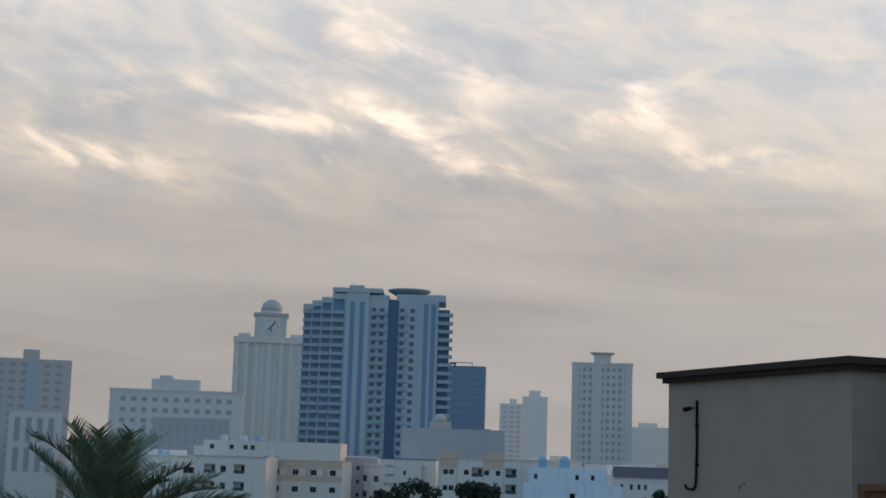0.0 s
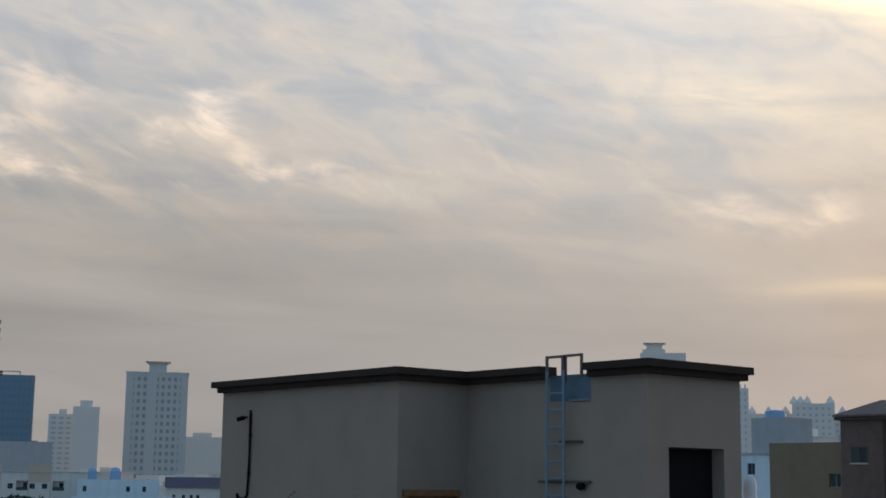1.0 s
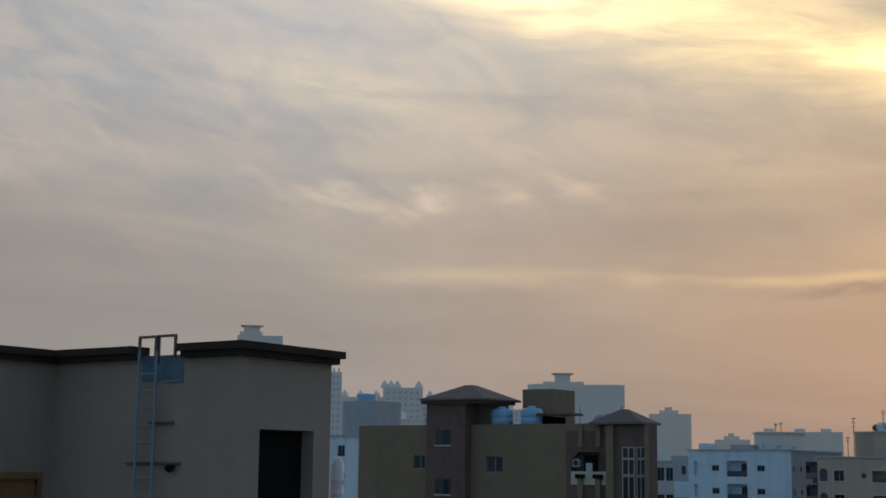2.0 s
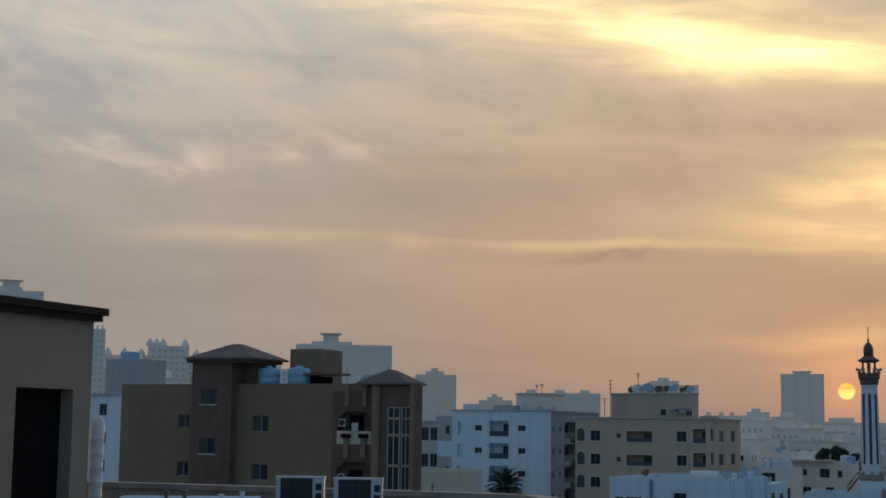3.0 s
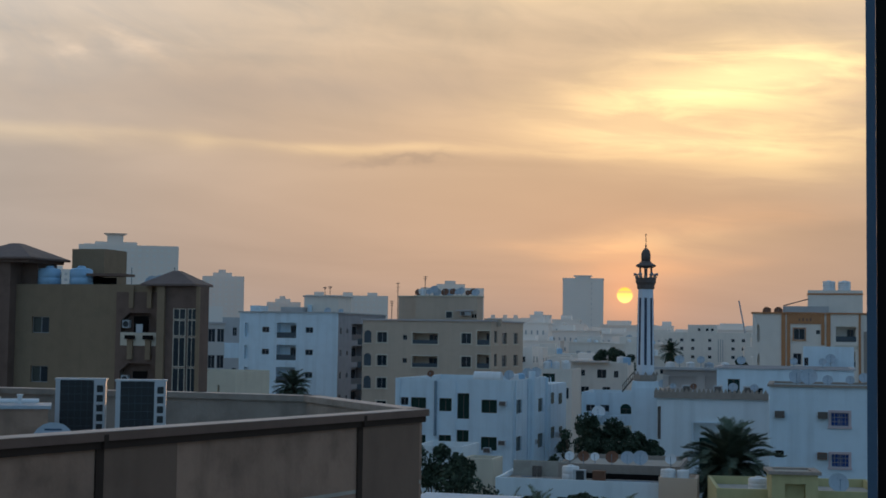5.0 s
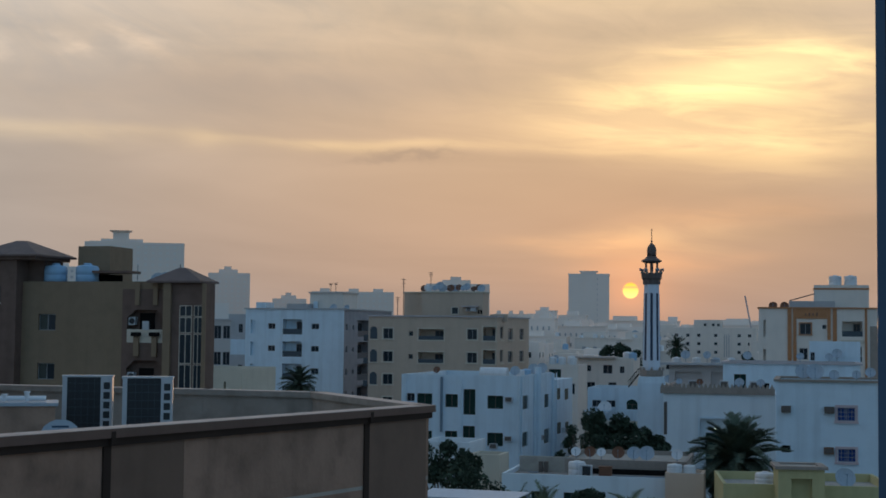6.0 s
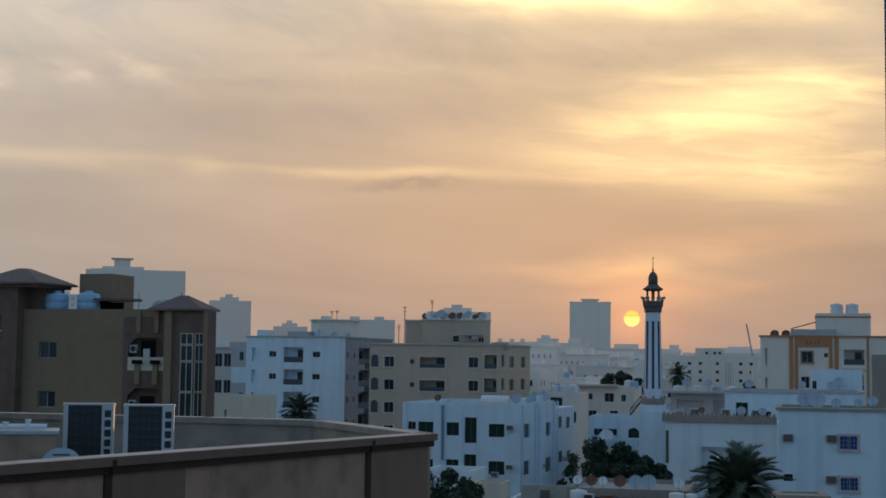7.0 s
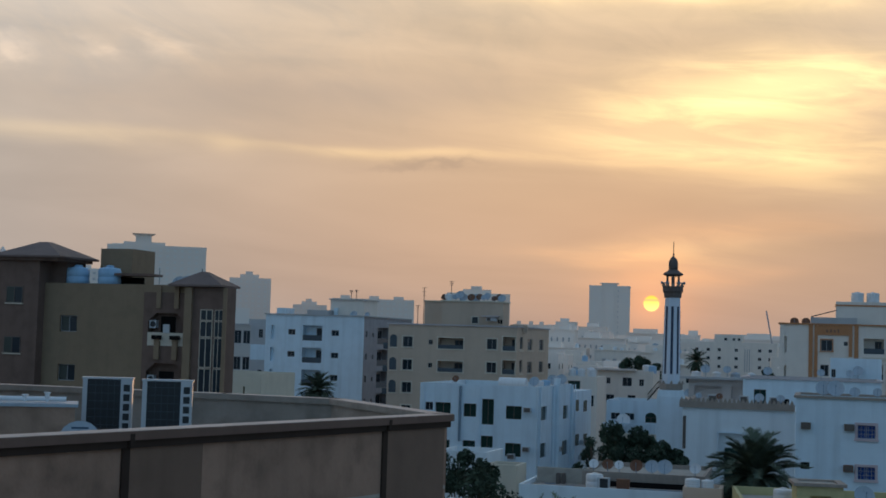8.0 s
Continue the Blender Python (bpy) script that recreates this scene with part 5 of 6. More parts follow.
for u in (8.7, 10.45):
    tank(on_roof(orange, u, 5.0, 22.05), 0.74, 1.2, "tankwhite", "white roof tank on the top storey")
for u in (1.6, 2.9):
    dish(on_roof(orange, u, 0.8, 18.78), 0.5, "rust", tall=0.7)
upper, uw = block("roof_annex", "pale blue-white box house before the ochre block", "building", 15.3, 17.2, 146, -15, 5.0, 15.5, "whiteb", [(0.1, 0.5, 13.6, 14.4, "w")], (), parapet=0.2)
dish(on_roof(upper, 2.6, -0.6, 13.4), 0.5)

# ---- low roofs before the mosque ----
low1, l1w = block("low_house", "low pale house with a dish-lined roof edge", "building", 3.3, 11.2, 96, -14, 11.0, 6.55, "white", [(2.0, 3.1, 4.2, 5.4, "g"), (4.2, 5.2, 4.2, 5.4, "g")], (), parapet=0.3, roof="stone")
low2, l2w = block("low_house", "brown-edged low house behind the dish row", "building", 5.8, 10.6, 101, -14, 9.0, 7.2, "stone", (), (), parapet=0.3)
for u, r, mt in ((0.7, 0.35, "tankwhite"), (1.7, 0.4, "rust"), (2.5, 0.32, "tankwhite"), (3.7, 0.45, "rust"), (4.8, 0.48, "dish"), (5.7, 0.54, "dish"), (7.8, 0.4, "tankwhite")):
    dish(on_roof(low2, u, 0.7, 6.9), r, mt, tall=0.75, label="satellite dish on the low roof edge")
tank(on_roof(low1, 4.7, 3.0, 6.25), 0.6, 1.05, "tankwhite", "white tank on the low roof", 2)
tank(on_roof(low1, 11.8, 1.5, 6.25), 0.55, 0.8, "tankwhite", "white tank on the low roof")
rng_c = random.Random(77)
part("deck_wall", boxes((0.3, 4.2, 5.2, 5.45, 6.25, 7.3)), M["roof"], low1, "dusty low deck wall")
part("skirting", boxes((5.3, 12.6, 4.6, 4.8, 6.25, 6.62)), M["black"], low1, "dark pipe trench edge")
for u, v in ((1.8, 4.4), (2.15, 4.5)):
    cond = thing("roof_condenser", "small dark condenser on the low roof", "air conditioner", on_roof(low1, u, v, 6.25), "roof condensers")
    part("casing", boxes((0, 0.28, 0, 0.3, 0.06, 0.75)), M["bronze"], cond)
    part("base_rail", boxes((0.0, 0.28, 0.02, 0.1, 0, 0.06)), M["bronze"], cond)
cond = thing("roof_condenser", "white condenser with a black fan face on the low roof", "air conditioner", on_roof(low1, 5.05, 1.6, 6.25), "roof condensers")
part("casing", boxes((0, 0.85, 0, 0.4, 0.08, 0.85)), M["acwhite"], cond)
part("fan_guard", boxes((0.2, 0.75, -0.02, 0.0, 0.16, 0.78)), M["acgrille"], cond, "black fan guard")
part("base_rail", boxes((0.05, 0.15, 0, 0.4, 0, 0.08), (0.7, 0.8, 0, 0.4, 0, 0.08)), M["bronze"], cond)
crate = thing("rusty_box", "rust-brown metal box on the low roof", "box", on_roof(low1, 6.3, 2.2, 6.25))
part("body", boxes((0, 0.85, 0, 0.6, 0, 0.68)), M["rust"], crate)
part("lid", boxes((-0.03, 0.88, -0.03, 0.63, 0.681, 0.74)), M["rust"], crate)
for k in range(9):
    u = 0.8 + rng_c.random() * 10.5
    v = 2.2 + rng_c.random() * 1.8
    bm = bmesh.new()
    ln = rng_c.uniform(0.5, 1.6)
    tube(bm, [(0, 0, 0.05), (ln, 0, 0.05), (ln, 0.4, 0.05)], 0.035, 6)
    rp = thing("roof_pipe", "short dusty water pipe lying on the low roof", "pipe", on_roof(low1, u, v, 6.25), "pipes on the low roof")
    part("pipe", bm, M["steel"], rp)
side_box, sbw = block("low_house", "beige box room at the end of the low roof", "building", 9.75, 11.25, 93.5, -14, 3.0, 7.1, "peach", (), (), parapet=0.2)
tank(on_roof(side_box, 0.55, 0.9, 6.9), 0.5, 0.75, "tankwhite", "white tank on the beige box room")
tank(on_roof(side_box, 1.5, 1.0, 6.9), 0.42, 0.7, "tankwhite", "white tank on the beige box room")
carport = thing("canvas_awning", "pale canvas awning over a yard", "awning", Matrix.Translation(spot(2.1, 62)) @ pose(0, 0, 9.0, 0, 0, -17))
bm = bmesh.new()
prism(bm, [(-2.2, -1.6), (2.2, -1.6), (2.2, 1.6), (-2.2, 1.6)], 0, 0.05)
part("canvas", bm, M["awning"], carport)
for x, y in ((-2.1, -1.5), (2.1, -1.5), (2.1, 1.5), (-2.1, 1.5)):
    part("post", lathe(bmesh.new(), [(0.05, -9.0), (0.05, 0)], 8, x, y), M["steel"], carport)
hut, huw = block("yellow_roof_hut", "yellow plastered stair hut with a flat cap", "building", 14.1, 15.85, 84, -8, 2.6, 8.55, "yellow", [(0.75, 1.9, 6.0, 7.9, "n")], (), parapet=0.05, cornice="stone")
ywall, yw = block("yellow_house", "yellow low house below the stair hut", "building", 12.0, 18.5, 86, -8, 8.0, 7.35, "yellow", (), (), parapet=0.5)
tank(Matrix.Translation(spot(13.6, 87.5)) @ pose(0, 0, 6.85), 0.6, 1.1, "tankwhite", "white tank on the yellow house")
dish(Matrix.Translation(spot(16.6, 87.0)) @ pose(0, 0, 6.85), 0.6)
cblk, cbw = block("low_house", "pale yellow low house behind the parapet", "building", -9.6, -7.1, 135, -17, 8.0, 12.45, "cream", [(2.2, 2.4, 9.8, 11.2, "n"), (4.7, 4.9, 10.0, 11.2, "n")], (), parapet=0.3)
tank(on_roof(cblk, 1.5, 2.0, 12.15), 0.7, 1.3, "tankwhite", "white tank on the pale yellow house")
sl, slw = block("apartment_building", "grey-beige slim apartment block with paired windows", "building", -9.4, -7.58, 165, 8, 9.0, 17.2, "sandstone", [(u, u + 0.8, z, z + 1.5, "w") for u in (3.4, 4.4) for z in (15.0, 12.0, 9.0)], (), parapet=0.3, cornice="mauve")
part("roof_room", boxes((2.2, 5.0, 1.0, 5.0, 16.8, 19.1)), M["haze_a"], sl, "pale roof room")
sg, sgw = block("apartment_building", "blue-grey block between its taller neighbours", "building", -7.95, -6.8, 235, 7, 9.0, 18.6, "grey", [(2.8, 3.5, z, z + 1.4, "w") for z in (15.6, 12.3, 9.0)], (), parapet=0.3)
part("pale_band", boxes((-0.02, sgw + 0.02, -0.02, 0.0, 12.0, 14.5)), M["whiteb"], sg)
lb, lbw = block("apartment_building", "blue-white block beyond the brown building", "building", -22.6, -19.4, 170, -17, 12.0, 19.8, "white", [(u, u + 1.1, z, z + 1.3, "w") for u in (1.0, 4.2, 6.6) for z in (17.4, 14.2, 11.0)], (), cornice="grey")
part("roof_room", boxes((5.0, 10.0, 3.0, 8.0, 19.0, 24.0)), M["grey"], lb, "grey roof room")
tank(on_roof(lb, 7.0, 5.0, 24.0), 1.2, 1.0, "tank", "wide blue roof tank")

# roof clutter round the mosque
random.seed(21)
for u, v, r, mt in ((1.2, 2.0, 0.28, "dish"), (3.0, 1.6, 0.3, "rust"), (6.4, 1.4, 0.42, "dish"), (8.2, 1.4, 0.36, "dish")):
    dish(on_roof(hall, u, v, 10.65), r, mt, tall=1.25, label="satellite dish on the mosque roof")
for u, v in ((1.9, 3.0), (4.6, 3.4), (7.2, 3.0)):
    cond = thing("roof_condenser", "grey condenser box on the mosque roof", "air conditioner", on_roof(hall, u, v, 10.65), "roof condensers")
    part("casing", boxes((0, 0.8, 0, 0.6, 0.1, 1.35)), M["acwhite"], cond)
    part("fan_guard", boxes((0.1, 0.7, -0.02, 0.0, 0.55, 1.25)), M["bronze"], cond, "dark fan guard")
    part("base_rail", boxes((0.02, 0.12, 0, 0.6, 0, 0.1), (0.68, 0.78, 0, 0.6, 0, 0.1)), M["bronze"], cond)
for u, v, r in ((0.6, 2.0, 0.6), (2.6, 3.0, 0.55), (4.6, 2.0, 0.6), (6.2, 3.0, 0.5)):
    tank(on_roof(back, u, v, 12.6), r * 0.85, 1.1, random.choice(["tankwhite", "tankwhite", "dish"]), "plastic tank on the veranda house")
for u, v, r, mt in ((1.6, 1.4, 0.5, "dish"), (3.8, 1.6, 0.42, "dish")):
    dish(on_roof(back, u, v, 12.6), r, mt, tall=1.3)
for u, v, r, mt in ((2.2, 1.0, 0.42, "dish"), (7.0, 1.0, 0.36, "dish"), (9.6, 1.2, 0.36, "dish")):
    dish(on_roof(long_w, u, v, 13.2), r, mt, tall=0.9)
for u, v, r, mt in ((4.3, 1.2, 0.4, "dish"), (8.6, 1.4, 0.5, "rust"), (6.0, 2.6, 0.35, "dish")):
    dish(on_roof(rw, u, v, 12.25), r, mt, tall=0.8)
part("ochre_band", boxes((11.85, 12.1, -0.12, 0.02, 11.0, 19.15)), M["ochre"], orange, "ochre painted band")
part("brown_panel", boxes((12.4, 14.4, -0.08, 0.02, 11.0, 17.2)), M["stone"], orange, "brown wall panel")
part("lower_band", boxes((9.2, 11.8, -0.1, 0.02, 15.2, 15.6)), M["trim"], orange)
hs1, hs1w = block("house", "cream two-storey house with a projecting roof slab", "building", 6.3, 8.5, 215, -15, 9.0, 12.4, "pale", [(1.4, 2.0, 10.4, 11.3, "w"), (3.8, 5.2, 10.1, 11.4, "w"), (6.3, 7.0, 10.2, 11.2, "w"), (1.4, 2.6, 7.6, 8.8, "w"), (4.6, 5.8, 7.6, 8.8, "w")], (), parapet=0.3)
part("roof_slab", boxes((-0.3, hs1w * 0.7, -0.8, 1.5, 12.4, 12.65)), M["sandstone"], hs1, "projecting roof slab")
tank(on_roof(hs1, 7.2, 2.0, 12.1), 0.7, 1.3, "tankwhite", "white tank on the cream house")
tank(on_roof(hs1, 8.1, 1.5, 12.1), 0.6, 1.2, "tank", "blue tank on the cream house")
hs2, hs2w = block("house", "grey-mauve house with a flat roof", "building", 4.9, 6.3, 185, -15, 8.0, 12.0, "pale", [(0.8, 2.4, 10.2, 11.4, "g"), (3.4, 4.2, 8.2, 9.6, "w"), (1.0, 1.8, 7.8, 9.2, "w")], (), parapet=0.3)
for u in (1.0, 2.2, 3.6):
    tank(on_roof(hs2, u, 2.0, 11.7), 0.5, 1.3, "tankwhite", "white tank on the grey-mauve house")
# ---- far towers ----
BOXES = {}


def shared_box(w, d, h, mat):
    key = (round(w, 2), round(d, 2), round(h, 2), mat)
    if key not in BOXES:
        BOXES[key] = mesh_of("window", boxes((0, w, 0, d, 0, h)), M[mat])
    return BOXES[key]


def tower_block(name, label, b1, b2, dist, rot, depth, top, wall, glass, step, bays, win=(0.5, 0.45), z_low=8.0, group="", right=0, margin=0.06, cap=0.0):
    """A plain tall block with a grid of windows on its front, and on its right side if right bays are given."""
    o, w = front_line(b1, b2, dist, rot)
    root = thing(name, label, "building", Matrix.Translation(o) @ pose(0, 0, 0, 0, 0, rot) @ Matrix.Diagonal((1, 1, taller((b1 + b2) / 2, dist, top), 1)), group)
    part("wall", boxes((0, w, 0, depth, 0, top)), M[wall], root)
    if cap:
        part("roof_rim", boxes((-0.3, w + 0.3, -0.3, depth + 0.3, top, top + cap)), M[wall], root)
    pitch = w * (1 - 2 * margin) / bays
    z = top - step
    me = shared_box(pitch * win[0], 0.12, step * win[1], glass)
    while z > z_low:
        for k in range(bays):
            put("window", me, root, w * margin + pitch * (k + 0.5 - win[0] / 2), -0.06, z)
        if right:
            rp = depth / right
            for k in range(right):
                put("window", me, root, w + 0.06, rp * (k + 0.3), z, 90)
        z -= step
    return root, w


def pagoda(root, x0, x1, y0, y1, z, ht, mat):
    part("roof_lantern", boxes((x0, x1, y0, y1, z, z + ht * 0.75)), M[mat], root)
    bm = bmesh.new()
    w = x1 - x0
    lo = [bm.verts.new(p) for p in ((x0, y0, z + ht * 0.75), (x1, y0, z + ht * 0.75), (x1, y1, z + ht * 0.75), (x0, y1, z + ht * 0.75))]
    e = w * 0.22
    hi = [bm.verts.new(p) for p in ((x0 - e, y0 - e, z + ht), (x1 + e, y0 - e, z + ht), (x1 + e, y1 + e, z + ht), (x0 - e, y1 + e, z + ht))]
    for i in range(4):
        bm.faces.new((lo[i], lo[(i + 1) % 4], hi[(i + 1) % 4], hi[i]))
    bm.faces.new(hi)
    part("flared_cap", bm, M[mat], root, "flared flat cap")


# twin blue residential tower
o, BTW = front_line(-56.25, -50.2, 560, 50)
blue = thing("residential_tower", "blue-grey twin residential tower with glass stripes and balconies", "building", Matrix.Translation(o) @ pose(0, 0, 0, 0, 0, 50) @ Matrix.Diagonal((1, 1, taller(-53.0, 560, 82.0, 0.08), 1)))
k = BTW / 265.0                      # the front divides into 265 even modules
STEP = 3.2


def bx(m0, m1, y0, y1, z0, z1):
    return (m0 * k, m1 * k, y0, y1, z0, z1)


part("core", boxes(bx(14, 258, 6, 26, 0, 72)), M["towergrey"], blue)
WINGS = ((2, 17, 3.2, 75.0), (18, 34, 2.4, 76.3), (35, 53, 1.7, 77.7), (54, 76, 1.0, 79.2))
for m0, m1, y0, top in WINGS:
    part("left_wing", boxes(bx(m0 - 1, m1, y0 + 0.6, 20, 0, top - 2.2)), M["towerblue"], blue, "blue glazed balcony wing")
    part("wing_pier", boxes(bx(m1 - 3, m1, y0 - 0.3, y0 + 0.7, 0, top - 2.2)), M["towergrey"], blue)
    part("wing_crown", boxes(bx(m0 - 2, m1 + 0.9, y0 - 0.6, 20, top - 2.2, top)), M["towergrey"], blue)
part("left_pier", boxes(bx(76, 118, 0.0, 20, 0, 80.0)), M["towergrey"], blue)
part("left_bay", boxes(bx(118, 151, 0.8, 20, 0, 79.0)), M["towergrey"], blue)
part("dark_slot", boxes(bx(148, 170, 1.6, 20, 0, 77.5)), M["towerdark"], blue, "deep blue glass recess")
part("right_bay", boxes(bx(170, 207, 0.8, 20, 0, 79.0)), M["towergrey"], blue)
part("right_pier", boxes(bx(207, 240, 0.0, 20, 0, 78.6)), M["towergrey"], blue)
part("right_wing", boxes(bx(240, 260, 1.4, 20, 0, 74.0)), M["towerdark"], blue, "glazed right wing")
for m0 in (84, 101, 214, 227):
    part("glass_stripe", boxes(bx(m0, m0 + 8, -0.12, 0.0, 6, 76)), M["towerblue"], blue, "blue glass stripe")
part("crown", boxes(bx(52, 140, -0.4, 21, 79.7, 81.4)), M["towergrey"], blue)
part("crown", boxes(bx(165, 252, 1.0, 22, 77, 79.6)), M["towergrey"], blue)
part("mast_room", boxes(bx(80, 106, 4.0, 16, 81.6, 83.0)), M["towergrey"], blue)
part("helipad", lathe(bmesh.new(), [(6.0, 80.2), (8.6, 81.6), (8.6, 82.1)], 28, 186 * k, 10), M["slab"], blue, "round roof platform")
slabs = {}
z, n_fl = 4.0, 0
while z < 71.5:
    for key, (m0, m1, y0, y1) in {"a": (0, 15, 2.0, 3.7), "b": (17, 31, 1.2, 2.9), "f": (34, 50, 0.5, 2.2), "g": (53, 73, -0.2, 1.5), "c": (124, 150, -0.3, 0.9), "d": (171, 186, -0.2, 0.9), "e": (241, 266, -0.5, 1.6)}.items():
        if key not in slabs:
            slabs[key] = mesh_of("balcony", boxes(bx(m0, m1, y0, y1, 0, 0.28), bx(m0, m1, y0, y0 + 0.12, 0.28, 1.35)), M["slab"])
        put("balcony", slabs[key], blue, 0, 0, z)
    for m0 in (122, 136, 172, 190):
        put("window", shared_box(8 * k, 0.12, 1.7, "towerdark"), blue, m0 * k, 0.72, z + 1.15)
    z += STEP
part("hoist_arm", boxes(bx(262, 274, 4, 4.6, 53.5, 54.1), bx(270, 273, 4, 4.6, 52.2, 53.5)), M["bronze"], blue, "small hoist arm")

clock, CW = tower_block("clock_tower", "pale clock tower with a domed top", -58.9, -55.9, 800, 56, 26, 79, "pale", "haze_l", 3.4, 14, (0.45, 0.55), 20)
for f0, f1 in ((0.0, 0.07), (0.14, 0.20), (0.27, 0.33), (0.44, 0.50), (0.60, 0.66), (0.73, 0.79), (0.90, 1.0)):
    part("pier", boxes((CW * f0, CW * f1, -1.0, 0, 0, 77)), M["pale"], clock)
part("crown_band", boxes((-0.4, CW + 0.4, -1.3, 0, 77.001, 80.2)), M["pale"], clock, "pale crown band")
for f0, f1 in ((0.05, 0.20), (0.74, 0.92)):
    part("crown_block", boxes((CW * f0, CW * f1, 0, 12, 80.2, 82.0)), M["pale"], clock)
part("clock_stage", boxes((CW * 0.26, CW * 0.68, -0.8, 16, 79, 92.0)), M["haze_l"], clock, "square clock stage")
part("stage_cornice", boxes((CW * 0.24, CW * 0.70, -1.6, 17, 92, 93.4)), M["sandstone"], clock)
part("dome_drum", lathe(bmesh.new(), [(6.4, 93.4), (6.2, 95.0)], 20, CW * 0.47, 7), M["haze_l"], clock)
part("dome", lathe(bmesh.new(), [(6.0, 95.0), (5.9, 97), (5.0, 99.2), (3.2, 100.8), (1.0, 101.6)], 24, CW * 0.47, 7), M["sandstone"], clock, "sand-coloured dome", smooth=True)
face = part("clock_face", boxes((CW * 0.47 - 5.6, CW * 0.47 + 5.6, -1.1, -0.81, 80.2, 91.2)), M["pale"], clock, "square white clock face")
for i in range(12):
    a = radians(30 * i)
    part("hour_mark", boxes((CW * 0.47 + 4.1 * math.sin(a) - 0.35, CW * 0.47 + 4.1 * math.sin(a) + 0.35, -1.2, -1.1, 85.6 + 4.1 * math.cos(a) - 0.35, 85.6 + 4.1 * math.cos(a) + 0.35)), M["haze_d"], face)
for a, ln in ((40, 3.9), (235, 2.2), (170, 2.8)):
    bm = bmesh.new()
    tube(bm, [(CW * 0.47, -1.25, 85.6), (CW * 0.47 + ln * math.sin(radians(a)), -1.25, 85.6 + ln * math.cos(radians(a)))], 0.3, 6)
    part("clock_hand", bm, M["towerdark"], face)

lt, ltw = tower_block("residential_tower", "sand and blue residential tower", -69.5, -65.1, 650, 66, 20, 53.0, "sandstone", "haze_d", 3.4, 9, (0.55, 0.45), 10)
for f0, f1 in ((0.12, 0.22), (0.62, 0.72)):
    part("glass_stripe", boxes((ltw * f0, ltw * f1, -0.4, 0, 5, 52)), M["towergrey"], lt, "blue-grey glazed stripe")
part("roof_room", boxes((ltw * 0.58, ltw * 0.72, 2, 8, 53, 57)), M["sandstone"], lt)
lt2, lt2w = tower_block("residential_block", "pale block with tall arched slots", -67.3, -65.4, 480, 64, 14, 26.5, "haze_l", "haze_d", 9.0, 4, (0.5, 0.8), 6)
gm, gmw = tower_block("apartment_building", "grey apartment block with rows of windows", -63.6, -58.45, 500, 57, 18, 35.8, "haze_l", "haze_d", 3.5, 11, (0.5, 0.42), 10, cap=0.6)
part("roof_storey", boxes((gmw * 0.30, gmw * 0.66, 3, 14, 35.8, 40.0)), M["haze_l"], gm)
part("roof_storey", boxes((gmw * 0.36, gmw * 0.45, 3, 14, 40.0, 41.2)), M["haze_l"], gm)
sk, skw = tower_block("apartment_building", "blue-grey block under construction", -61.9, -58.9, 430, 57, 14, 25.5, "grey", "haze_d", 3.5, 8, (0.4, 0.4), 8)
u2, u2w = tower_block("glass_tower", "blue glass tower under construction", -50.6, -48.8, 720, 48, 18, 63.5, "netting", "towerblue", 3.6, 9, (0.7, 0.45), 10)
part("roof_rail", boxes((u2w * 0.2, u2w * 0.7, 1, 1.4, 64.9, 65.4), (u2w * 0.2, u2w * 0.22, 1, 1.4, 63.5, 64.9), (u2w * 0.68, u2w * 0.7, 1, 1.4, 63.5, 64.9)), M["towergrey"], u2)
part("hoist_arm", boxes((u2w, u2w + 3.0, 3, 4, 32, 32.8)), M["bronze"], u2)
# haze on the pale towers below sits in their material colours
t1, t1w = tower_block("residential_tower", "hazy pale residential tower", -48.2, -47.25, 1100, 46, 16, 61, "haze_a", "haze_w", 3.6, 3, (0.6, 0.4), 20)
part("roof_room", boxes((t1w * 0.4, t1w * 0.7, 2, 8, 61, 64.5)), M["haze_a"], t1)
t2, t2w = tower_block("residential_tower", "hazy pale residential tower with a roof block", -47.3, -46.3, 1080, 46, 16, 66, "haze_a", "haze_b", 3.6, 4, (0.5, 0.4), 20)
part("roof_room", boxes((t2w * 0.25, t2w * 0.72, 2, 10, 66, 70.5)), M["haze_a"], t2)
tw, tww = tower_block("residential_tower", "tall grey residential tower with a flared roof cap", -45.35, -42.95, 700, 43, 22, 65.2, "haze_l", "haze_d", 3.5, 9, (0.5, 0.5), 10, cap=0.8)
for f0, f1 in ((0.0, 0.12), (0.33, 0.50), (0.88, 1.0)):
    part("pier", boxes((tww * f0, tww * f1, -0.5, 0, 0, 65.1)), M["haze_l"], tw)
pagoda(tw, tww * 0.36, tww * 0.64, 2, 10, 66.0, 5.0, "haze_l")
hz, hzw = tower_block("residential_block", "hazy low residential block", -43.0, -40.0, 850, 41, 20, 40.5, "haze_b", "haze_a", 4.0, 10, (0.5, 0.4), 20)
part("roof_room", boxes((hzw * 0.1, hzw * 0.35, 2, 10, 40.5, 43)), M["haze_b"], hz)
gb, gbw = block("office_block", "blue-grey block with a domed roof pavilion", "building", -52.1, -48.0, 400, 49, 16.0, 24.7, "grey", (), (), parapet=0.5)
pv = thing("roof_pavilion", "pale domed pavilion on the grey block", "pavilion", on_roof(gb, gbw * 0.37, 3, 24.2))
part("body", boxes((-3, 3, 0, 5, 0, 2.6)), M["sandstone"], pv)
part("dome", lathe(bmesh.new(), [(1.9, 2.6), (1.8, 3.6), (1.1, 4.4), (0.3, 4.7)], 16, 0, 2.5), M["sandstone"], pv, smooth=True)

